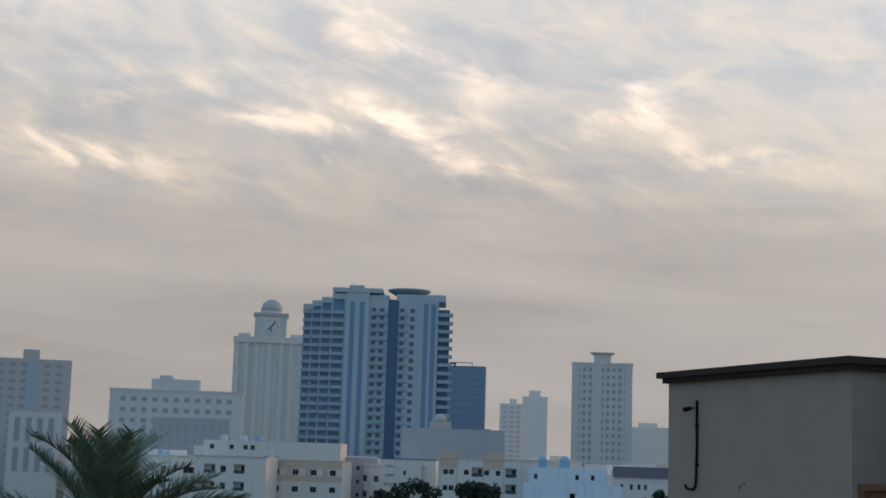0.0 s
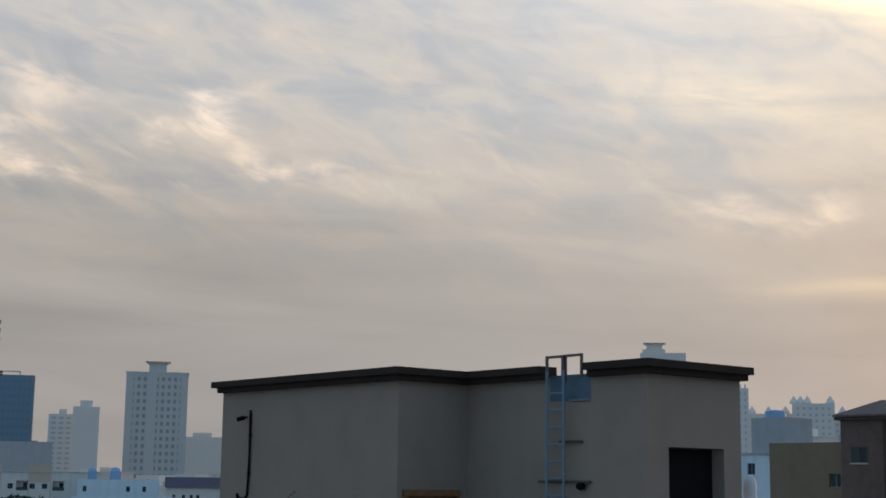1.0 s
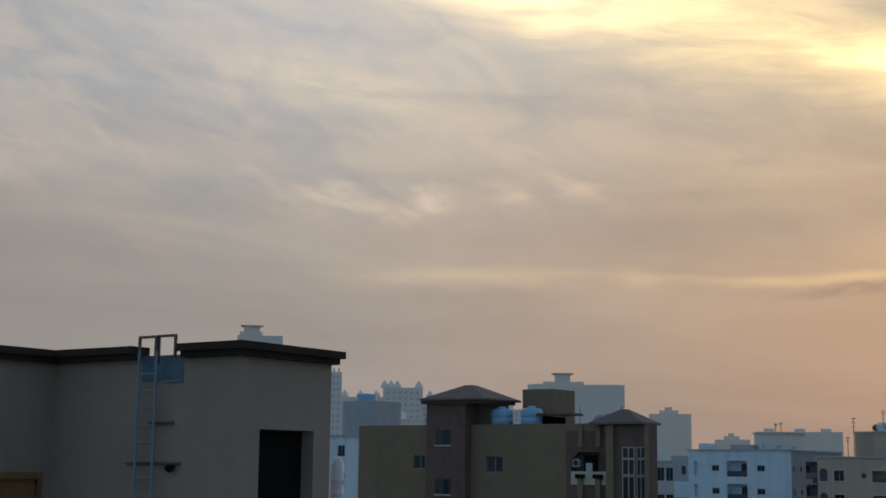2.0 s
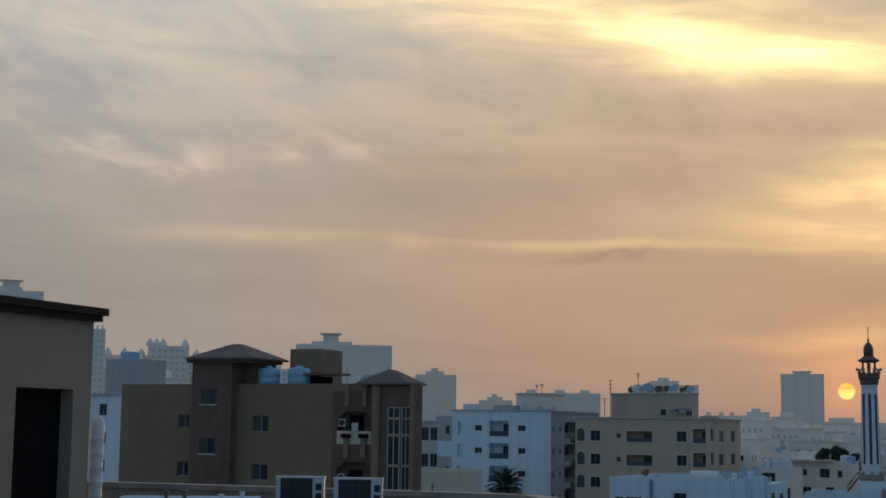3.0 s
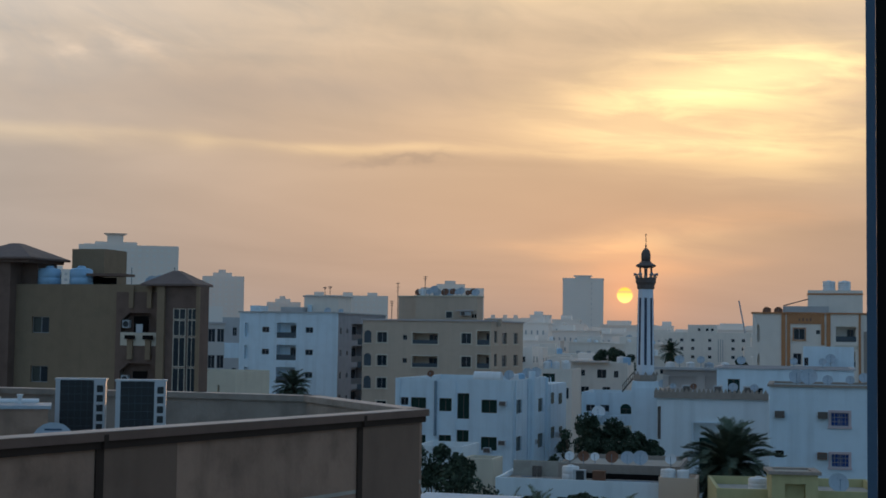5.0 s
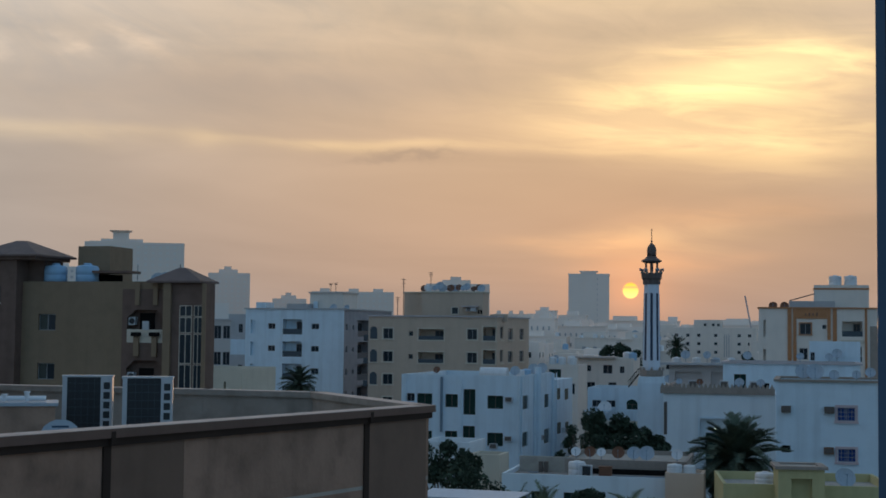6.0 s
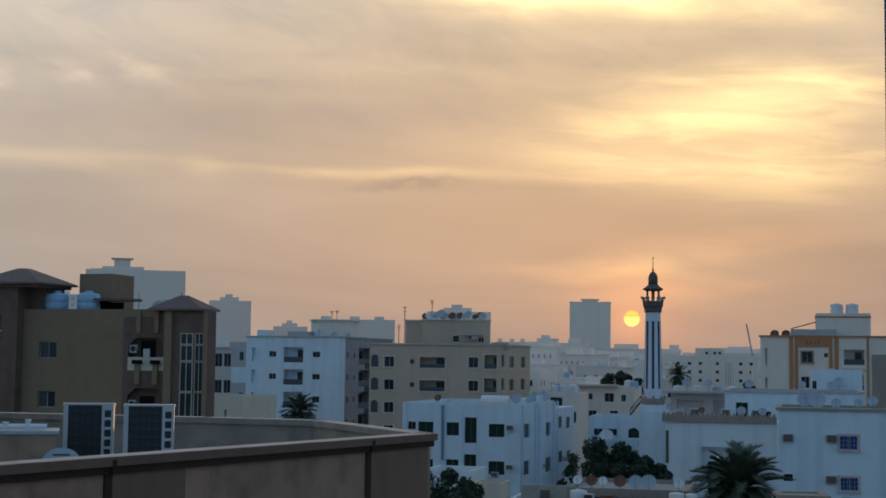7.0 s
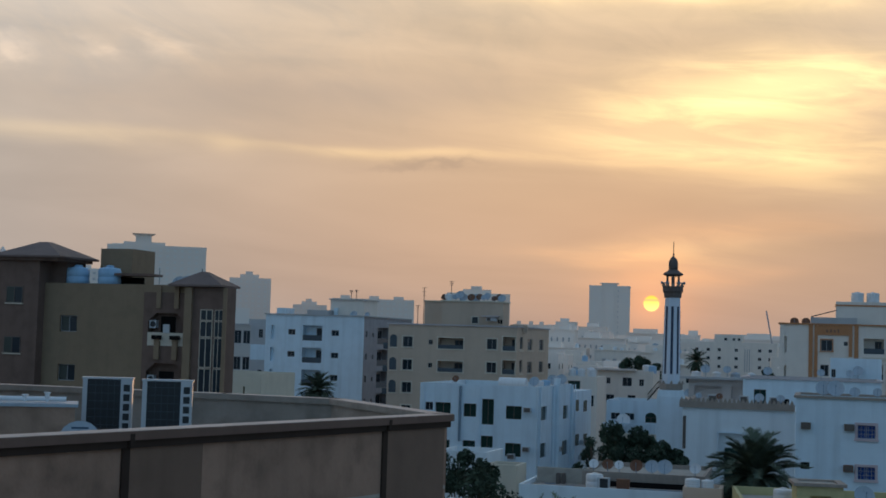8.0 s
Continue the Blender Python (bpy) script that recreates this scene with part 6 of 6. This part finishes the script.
# towers left of and under the sun, hazed through their base colours
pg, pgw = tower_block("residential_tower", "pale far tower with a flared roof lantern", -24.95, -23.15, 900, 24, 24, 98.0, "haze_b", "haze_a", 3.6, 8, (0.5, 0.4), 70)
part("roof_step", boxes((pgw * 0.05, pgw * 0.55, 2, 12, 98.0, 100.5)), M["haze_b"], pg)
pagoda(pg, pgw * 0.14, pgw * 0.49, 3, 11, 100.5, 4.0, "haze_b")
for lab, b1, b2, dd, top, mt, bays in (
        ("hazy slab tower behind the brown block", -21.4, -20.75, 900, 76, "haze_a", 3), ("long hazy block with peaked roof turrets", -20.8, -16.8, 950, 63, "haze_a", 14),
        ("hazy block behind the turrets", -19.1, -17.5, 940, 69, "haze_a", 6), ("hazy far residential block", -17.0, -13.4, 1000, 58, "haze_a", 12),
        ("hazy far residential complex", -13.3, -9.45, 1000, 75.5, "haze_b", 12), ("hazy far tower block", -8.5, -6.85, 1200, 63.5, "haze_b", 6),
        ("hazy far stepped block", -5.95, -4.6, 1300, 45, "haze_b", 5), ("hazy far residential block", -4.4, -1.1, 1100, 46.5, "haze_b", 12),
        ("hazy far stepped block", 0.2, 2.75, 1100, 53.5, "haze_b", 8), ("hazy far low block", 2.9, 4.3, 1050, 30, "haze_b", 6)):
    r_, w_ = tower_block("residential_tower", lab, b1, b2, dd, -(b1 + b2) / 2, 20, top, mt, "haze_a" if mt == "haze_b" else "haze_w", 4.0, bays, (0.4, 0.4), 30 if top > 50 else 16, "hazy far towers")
    if "turrets" in lab:
        for f in (0.04, 0.2, 0.36, 0.90):
            part("turret", lathe(bmesh.new(), [(2.6, top), (2.6, top + 1.5), (0.2, top + 5.0)], 8, w_ * f, 5), M[mt], r_)
    elif "complex" in lab:
        pagoda(r_, w_ * 0.28, w_ * 0.44, 2, 11, top + 2.2, 5.8, mt)
        part("roof_step", boxes((w_ * 0.16, w_ * 0.58, 2, 14, top, top + 2.2)), M[mt], r_)
        part("roof_step", boxes((w_ * 0.05, w_ * 0.16, 2, 14, top - 6.0, top + 0.6)), M[mt], r_)
    elif "stepped" in lab or "far tower" in lab:
        part("roof_step", boxes((w_ * 0.25, w_ * 0.7, 2, 12, top, top + 3.0)), M[mt], r_)
        part("roof_step", boxes((w_ * 0.38, w_ * 0.55, 2, 12, top + 3, top + 5.5)), M[mt], r_)
    else:
        for f in (0.1, 0.45, 0.75):
            part("roof_room", boxes((w_ * f, w_ * (f + 0.12), 2, 10, top, top + 2.4)), M[mt], r_)
st, stw = tower_block("residential_tower", "grey slab tower silhouetted beside the sun", 5.91, 7.53, 1000, -8, 22, 57.2, "haze_a", "haze_w", 3.6, 6, (0.25, 0.4), 12, cap=0.8)
for f0, f1 in ((0.02, 0.30), (0.40, 0.62), (0.72, 0.98)):
    part("pier", boxes((stw * f0, stw * f1, -0.6, 0, 0, 57.1)), M["haze_a"], st)
part("roof_cap", boxes((stw * 0.3, stw * 0.68, 2, 12, 58, 59.4)), M["haze_a"], st)
part("roof_cap", boxes((stw * 0.26, stw * 0.72, 1, 13, 59.4, 60.0)), M["haze_a"], st)

crane = thing("crane_boom", "thin leaning crane boom over the far roofs", "crane", Matrix.Translation(spot(13.0, 400)) @ pose(0, 0, 0, 0, 0, -13))
bm = bmesh.new()
tube(bm, [(1.0, 0, 0), (0.8, 0, 17.0), (-1.05, 0, 26.9)], 0.22, 6)
part("boom", bm, M["mauve"], crane)

# ---- low buildings under the towers ----
pe, pew = block("apartment_building", "white and peach apartment block", "building", -57.9, -54.4, 300, 46, 14.0, 14.9, "pale",
    [(u, u + 1.3, z, z + 1.1, "w") for u in (1.5, 4.2, 8.2, 12.0, 16.0) for z in (12.0, 8.7, 5.4)], (), cornice="trim")
part("peach_band", boxes((2.9, pew - 0.02, -0.06, -0.002, 13.3, 14.6), (2.9, pew - 0.02, -0.06, -0.002, 10.8, 11.9)), M["peach"], pe, "peach painted storey")
for u in (2.95, 7.0, 11.0, 14.6):
    part("peach_pier", boxes((u, u + 1.0, -0.06, -0.002, 11.901, 13.299)), M["peach"], pe)
pf, pfw = block("apartment_building", "white apartment block with stacked balconies", "building", -60.2, -57.4, 290, 46, 12.0, 15.2, "pale", [(u, u + 2.2, z, z + 1.7, "l") for u in (2.0, 8.0) for z in (12.0, 8.8, 5.6)] + [(5.3, 6.4, z, z + 1.2, "w") for z in (12.2, 9.0, 5.8)], (), cornice="trim")
pr, prw = block("apartment_building", "pale roof storey behind the peach block", "building", -59.9, -54.5, 325, 46, 10.0, 18.7, "pale", [(u, u + 1.0, 16.8, 17.8, "w") for u in (1.5, 6.0, 9.2, 10.8)], (), parapet=0.3)
mv, mvw = block("apartment_building", "mauve apartment block with small windows", "building", -54.4, -53.0, 330, 46, 10.0, 15.9, "mauve", [(u, u + 0.8, z, z + 0.9, "w") for u in (1.5, 3.2, 5.0) for z in (13.2, 10.2, 7.4)], (), parapet=0.3)
wv, wvw = block("apartment_building", "white house with slanted dark openings", "building", -52.9, -50.7, 310, 46, 12.0, 16.0, "pale", [(1.0, 3.0, z, z + 0.6, "n") for z in (14.0, 12.2, 10.4)] + [(8.9, 10.0, 9.5, 14.6, "n"), (5.0, 5.6, 12.6, 13.6, "w")], (), parapet=0.3, cornice="violet")
or2, or2w = block("apartment_building", "white and sand apartment block with balconies", "building", -50.6, -46.6, 290, 46, 14.0, 16.6, "pale",
    [(u, u + 1.0, z, z + 1.0, "w") for u in (1.0, 2.2, 5.2, 9.3, 11.6) for z in (13.4, 10.3, 7.2)] + [(u, u + 2.2, z - 0.3, z + 1.5, "l") for u in (6.8, 13.6) for z in (13.4, 10.3, 7.2)], (), cornice="trim")
for u0, u1 in ((0.4, 3.9), (9.05, 13.3)):
    part("sand_band", boxes((u0, u1, -0.07, -0.002, 14.7, 18.0), (u0 + 0.001, u0 + 0.2, -0.07, -0.002, 6, 14.699), (u1 - 0.2, u1 - 0.001, -0.07, -0.002, 6, 14.699)), M["peach"], or2, "sand-orange portal band")
ar, arw = block("villa", "white villa with blue glazed pavilions on its roof", "building", -47.0, -43.9, 280, 46, 12.0, 15.4, "white", [(u, u + 0.7, 13.2, 14.2, "w") for u in (1.0, 9.0, 12.0)], (), parapet=0.3)
for u, ww_ in ((1.8, 1.7), (5.9, 2.0)):
    pvb = part("blue_pavilion", boxes((u, u + ww_, 1.0, 3.0, 15.1, 16.9)), M["tank"], ar, "blue glazed pavilion")
    part("arch_top", lathe(bmesh.new(), [(ww_ * 0.5, 16.9), (ww_ * 0.4, 17.4), (ww_ * 0.1, 17.7)], 12, u + ww_ / 2, 2.0), M["tank"], pvb)
ar2, ar2w = block("villa", "long white garden house", "building", -47.2, -43.3, 250, 46, 8.0, 12.6, "white", [(8.0, 8.9, 9.3, 11.2, "d")], (), parapet=0.3)
vi, viw = block("shop_house", "low house with violet roof cladding and small windows", "building", -43.65, -40.0, 270, 46, 10.0, 14.5, "pale", [(u, u + 0.55, 12.2, 13.2, "w") for u in (1.2, 3.0, 4.4, 5.6)], (), parapet=0.3)
part("violet_fascia", boxes((-0.2, viw, -0.5, 0.0, 14.5, 16.4)), M["violet"], vi, "violet fascia")
part("violet_room", boxes((viw * 0.62, viw, 2.0, 6.0, 16.4, 18.6)), M["violet"], vi)
part("violet_base", boxes((0.3, viw, -0.1, 0.0, 6.0, 10.6)), M["violet"], vi)
for u, t in ((4.0, "tankwhite"), (8.5, "tankwhite"), (12.0, "tank")):
    tank(on_roof(pr, u, 3.0, 18.4), 0.8, 1.5, t, "roof tank on the pale storey")
for u, v in ((2.0, 3), (4.0, 4)):
    dish(on_roof(pe, u, v, 14.2), 0.6)

# ---- houses filling the city between ----
random.seed(7)
taken = [(spot(b, d_).x, spot(b, d_).y, r) for b, d_, r in ((4, 120, 14), (12, 132, 16), (17, 118, 16), (16, 170, 22), (9, 150, 9), (0, 188, 16), (-5, 212, 16), (4.5, 160, 12), (-8, 165, 10), (-15, 98, 18), (7.4, 219, 8), (5.7, 188, 8), (4.9, 430, 14), (7.0, 480, 22), (-8, 137, 9), (-21, 172, 12), (14, 138, 10), (11.6, 400, 20))]
made = 0
tries = 0
while made < 270 and tries < 9000:
    tries += 1
    east = made < 230
    b = random.uniform(2.0, 19.5) if east else random.uniform(-67, -40)
    dd = 175 * (900 / 175) ** random.random() if east else 330 + 250 * random.random()
    if dd > 420 and east and random.random() < 0.25:
        continue
    if (9.3 < b < 14.0 and 240 < dd < 400) or (7.0 < b < 8.5 and 200 < dd < 300) or (abs(b - 10.2) < 1.0 and 180 < dd < 280):
        continue
    p = spot(b, dd)
    rad = random.uniform(5.0, 8.5) * (1 if dd < 400 else random.uniform(0.8, 1.2))
    if any((p.x - x) ** 2 + (p.y - y) ** 2 < (rad + r) ** 2 for x, y, r in taken):
        continue
    taken.append((p.x, p.y, rad))
    made += 1
    half = math.degrees(rad / dd)
    if east:
        top = random.uniform(6.5, 11.5) if dd < 280 else (random.uniform(9, 15.5) if dd < 450 else random.uniform(13, 21.5))
    else:
        top = random.uniform(12, 17.5)
    # past 250 m some walls, past 380 m windows, take haze-tinted colours
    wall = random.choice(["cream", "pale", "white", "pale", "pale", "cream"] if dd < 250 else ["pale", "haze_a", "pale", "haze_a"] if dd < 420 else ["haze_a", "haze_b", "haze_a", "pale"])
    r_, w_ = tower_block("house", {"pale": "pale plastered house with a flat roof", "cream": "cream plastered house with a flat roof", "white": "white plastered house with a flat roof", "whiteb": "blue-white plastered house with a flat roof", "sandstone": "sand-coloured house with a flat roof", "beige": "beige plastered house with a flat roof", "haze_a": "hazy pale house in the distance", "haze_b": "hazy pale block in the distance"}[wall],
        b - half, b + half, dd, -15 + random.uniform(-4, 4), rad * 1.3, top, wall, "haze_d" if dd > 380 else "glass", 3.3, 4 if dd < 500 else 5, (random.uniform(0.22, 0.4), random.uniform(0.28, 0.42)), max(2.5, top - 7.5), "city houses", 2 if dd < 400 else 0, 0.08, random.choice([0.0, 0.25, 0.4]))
    part("roof_room", boxes((w_ * 0.15, w_ * random.uniform(0.4, 0.75), 1.5, rad, top, top + random.uniform(1.2, 2.8))), M[wall], r_)
    if dd < 420:
        for j in range(random.randint(1, 3)):
            u = random.uniform(0.1, 0.9) * w_
            if random.random() < 0.5:
                tank(on_roof(r_, u, 0.9, top), random.uniform(0.5, 0.8), random.uniform(0.9, 1.5), random.choice(["tankwhite", "tankwhite", "tank"]), "plastic tank on a house roof")
            else:
                dish(on_roof(r_, u, 0.9, top), random.uniform(0.5, 1.0))
ws, wsw = block("apartment_building", "white low apartment block with square windows", "building", 9.9, 13.3, 400, -15, 12.0, 18.0, "pale", [(u, u + 0.9, z, z + 0.85, "w") for u in (1.6, 4.7, 7.7, 12.3, 18.6, 21.4) for z in (15.5, 13.2, 10.9)], (), parapet=0.4)
part("roof_room", boxes((wsw * 0.28, wsw * 0.6, 2, 8, 17.4, 20.2)), M["pale"], ws)
for u in (9.4, 11.6, 13.0):
    part("roof_window", boxes((u, u + 0.7, 1.96, 2.0, 18.5, 19.2)), M["glass"], ws)
for u in (15.0, 15.6, 16.2):
    part("stair_slot", boxes((u, u + 0.22, -0.03, 0.0, 10.0, 16.2)), M["haze_d"], ws)

# ---- trees ----
def leaf_tree(name, label, m, height, rad, seed, leaves=2600, size=0.22, low=0.35):
    rng = random.Random(seed)
    t = thing(name, label, "tree", m, "street trees")
    bm = bmesh.new()
    lathe(bm, [(0.22, 0), (0.17, height * 0.3), (0.12, height * 0.55)], 10)
    clumps = []
    for k in range(46):
        a, e = rng.uniform(0, 2 * math.pi), rng.random()
        r = rad * rng.uniform(0.25, 0.95) * math.sqrt(1 - (2 * abs(e - 0.45)) ** 2 * 0.6)
        c = Vector((r * math.cos(a), r * math.sin(a), height * (low + (0.93 - low) * e)))
        clumps.append((c, rng.uniform(0.14, 0.30) * rad))
        mid = Vector((c.x * 0.4, c.y * 0.4, height * 0.3 + c.z * 0.35))
        tube(bm, [(0, 0, height * 0.28), mid, c], 0.04, 5)
    part("trunk", bm, M["trunk"], t)
    verts, faces = [], []
    for k in range(leaves):
        c, r = rng.choice(clumps)
        d = Vector((rng.gauss(0, 1), rng.gauss(0, 1), rng.gauss(0, 0.8))).normalized() * r * rng.random() ** 0.4
        p = c + d
        u = Vector((rng.gauss(0, 1), rng.gauss(0, 1), rng.gauss(0, 1))).normalized()
        v = u.cross(Vector((rng.gauss(0, 1), rng.gauss(0, 1), rng.gauss(0, 1)))).normalized()
        s = size * rng.uniform(0.6, 1.3)
        i = len(verts)
        verts += [p - u * s, p + v * s * 0.45, p + u * s, p - v * s * 0.45]
        faces.append((i, i + 1, i + 2, i + 3))
    me = bpy.data.meshes.new("crown")
    me.from_pydata(verts, [], faces)
    me.materials.append(M["leaf"])
    part("crown", me, None, t)
    return t


def palm_tree(label, m, height, reach, seed, fronds=30, leaflets=34, mat="palm", fall=128, sag=1.0):
    rng = random.Random(seed)
    t = thing("palm_tree", label, "palm tree", m, "date palms")
    prof, z = [(0.30, 0)], 0.2
    while z < height:
        prof += [(0.21, z), (0.25, z + 0.1), (0.205, z + 0.18)]
        z += 0.3
    prof.append((0.3, height + 0.2))
    part("trunk", lathe(bmesh.new(), prof, 12), M["trunk"], t)
    for k in range(fronds):
        a = 2 * math.pi * (k * 0.381966) + rng.uniform(-0.2, 0.2)
        lift = radians(84 - fall * (k / fronds) + rng.uniform(-12, 12))
        ln = reach * rng.uniform(0.85, 1.1)
        droop = rng.uniform(0.25, 0.6) * sag
        spine = []
        for j in range(11):
            s = j / 10
            e = lift - droop * 2.0 * s * s
            if j == 0:
                p = Vector((0, 0, 0))
            else:
                p = spine[-1] + Vector((math.cos(e), 0, math.sin(e))) * ln / 10
            spine.append(p)
        verts, faces = [], []

        def quad(p, q, wid, side_v):
            i = len(verts)
            verts.extend([p - side_v * wid, p + side_v * wid, q + side_v * wid * 0.15, q - side_v * wid * 0.15])
            faces.append((i, i + 1, i + 2, i + 3))
        for j in range(10):
            quad(spine[j], spine[j + 1], 0.03 * (1 - 0.08 * j), Vector((0, 1, 0)))
            quad(spine[j], spine[j + 1], 0.03 * (1 - 0.08 * j), Vector((0, 0, 1)))
        for j in range(leaflets):
            s = 0.14 + 0.86 * j / leaflets
            i0 = min(int(s * 10), 9)
            p = spine[i0].lerp(spine[i0 + 1], s * 10 - i0)
            d = (spine[i0 + 1] - spine[i0]).normalized()
            n = Vector((-d.z, 0, d.x))
            ll = ln * 0.20 * (0.55 + 1.2 * s * (1 - s) * 1.6) * rng.uniform(0.85, 1.1)
            for sg_ in (-1, 1):
                out = (d * 0.75 + Vector((0, sg_, 0)) * 0.8 + n * rng.uniform(0.1, 0.5)).normalized()
                quad(p, p + out * ll, 0.014 + 0.004 * reach, d.cross(out).cross(out).normalized())
        me = bpy.data.meshes.new("frond")
        me.from_pydata(verts, [], faces)
        me.materials.append(M[mat])
        f = part("frond", me, None, t)
        f.matrix_local = pose(0, 0, height + 0.1, 0, 0, math.degrees(a))
    return t


palm_tree("date palm with dense grey-green fronds beside the street", Matrix.Translation(spot(-63.4, 42)), 13.0, 4.1, 3, 56, 70, fall=112, sag=0.85)
palm_tree("date palm with drooping fronds before the mosque", Matrix.Translation(spot(12.55, 98)), 7.45, 3.4, 5, 120, 90, mat="palmdark", fall=140, sag=1.05)
palm_tree("small date palm in a yard", Matrix.Translation(spot(-4.85, 170)), 9.5, 2.5, 8, 80, 60, mat="palmdark", fall=110, sag=1.2)
for b, dd, hh, sd_ in ((3.95, 90, 4.5, 12), (5.0, 89, 4.7, 13), (8.35, 90, 4.5, 14)):
    palm_tree("young date palm by the low house", Matrix.Translation(spot(b, dd)), hh, 2.1, sd_, 24, 40)
palm_tree("small dark palm among the white houses", Matrix.Translation(spot(10.2, 260)), 13.7, 2.3, 15, 70, 40, mat="leaf", fall=150)
leaf_tree("tree", "leafy dark tree beside the parapet corner", Matrix.Translation(spot(1.0, 70)), 11.5, 3.0, 1, 15000, 0.14, 0.15)
leaf_tree("tree", "broad dark tree before the minaret base", Matrix.Translation(spot(7.75, 113)), 10.1, 3.3, 2, 30000, 0.16, 0.05)
leaf_tree("tree", "dark tree beside the mosque wall", Matrix.Translation(spot(9.0, 114)), 9.2, 2.6, 21, 22000, 0.16, 0.05)
leaf_tree("tree", "dark tree in the lane behind the white block", Matrix.Translation(spot(6.4, 133)), 8.2, 2.0, 22, 4000, 0.2, 0.1)
leaf_tree("tree", "small leafy tree by the low roof", Matrix.Translation(spot(6.75, 88)), 6.9, 1.5, 23, 7000, 0.13, 0.3)
leaf_tree("tree", "small tree by the yellow house", Matrix.Translation(spot(16.9, 80)), 7.2, 1.6, 24, 900, 0.2, 0.3)
leaf_tree("tree", "round dark tree among far houses", Matrix.Translation(spot(7.95, 280)), 14.6, 5.0, 25, 9000, 0.4, 0.3)
for b, dd, hh, rr, sd_ in ((-51.5, 108, 15.3, 3.1, 31), (-49.0, 112, 15.3, 2.9, 32), (-52.6, 110, 14.6, 2.2, 34), (-42.2, 92, 15.6, 2.0, 33), (5.6, 260, 12.0, 2.0, 35), (13.0, 255, 13.6, 1.6, 36)):
    leaf_tree("tree", "dark leafy street tree between houses", Matrix.Translation(spot(b, dd)), hh, rr, sd_, 9500, 0.2 if dd < 150 else 0.4, 0.4)

# ---- where the camera stands ----
home = thing("viewing_house", "plain house below the viewing terrace", "building", Matrix(), kind="structure")
part("wall", boxes((-2.5, 4.0, -6.0, 2.6, 0, 14.3)), M["beige"], home)
part("terrace_floor", boxes((-2.5, 4.0, -6.0, 2.6, 14.302, 14.42)), M["roof"], home)
post = thing("door_post", "dark navy painted steel door post on the terrace", "post", Matrix.Translation(spot(17.76, 2.0)) @ pose(0, 0, 14.42, 0, 0, -17.76))
part("face_strip", boxes((0, 0.013, 0, 0.05, 0, 3.0)), M["navy"], post, "navy painted edge")
part("jamb", boxes((0.0135, 0.16, 0.012, 0.08, 0, 3.0)), M["black"], post, "near-black steel jamb")

# pale blocks under the sun, the haze being in their colour
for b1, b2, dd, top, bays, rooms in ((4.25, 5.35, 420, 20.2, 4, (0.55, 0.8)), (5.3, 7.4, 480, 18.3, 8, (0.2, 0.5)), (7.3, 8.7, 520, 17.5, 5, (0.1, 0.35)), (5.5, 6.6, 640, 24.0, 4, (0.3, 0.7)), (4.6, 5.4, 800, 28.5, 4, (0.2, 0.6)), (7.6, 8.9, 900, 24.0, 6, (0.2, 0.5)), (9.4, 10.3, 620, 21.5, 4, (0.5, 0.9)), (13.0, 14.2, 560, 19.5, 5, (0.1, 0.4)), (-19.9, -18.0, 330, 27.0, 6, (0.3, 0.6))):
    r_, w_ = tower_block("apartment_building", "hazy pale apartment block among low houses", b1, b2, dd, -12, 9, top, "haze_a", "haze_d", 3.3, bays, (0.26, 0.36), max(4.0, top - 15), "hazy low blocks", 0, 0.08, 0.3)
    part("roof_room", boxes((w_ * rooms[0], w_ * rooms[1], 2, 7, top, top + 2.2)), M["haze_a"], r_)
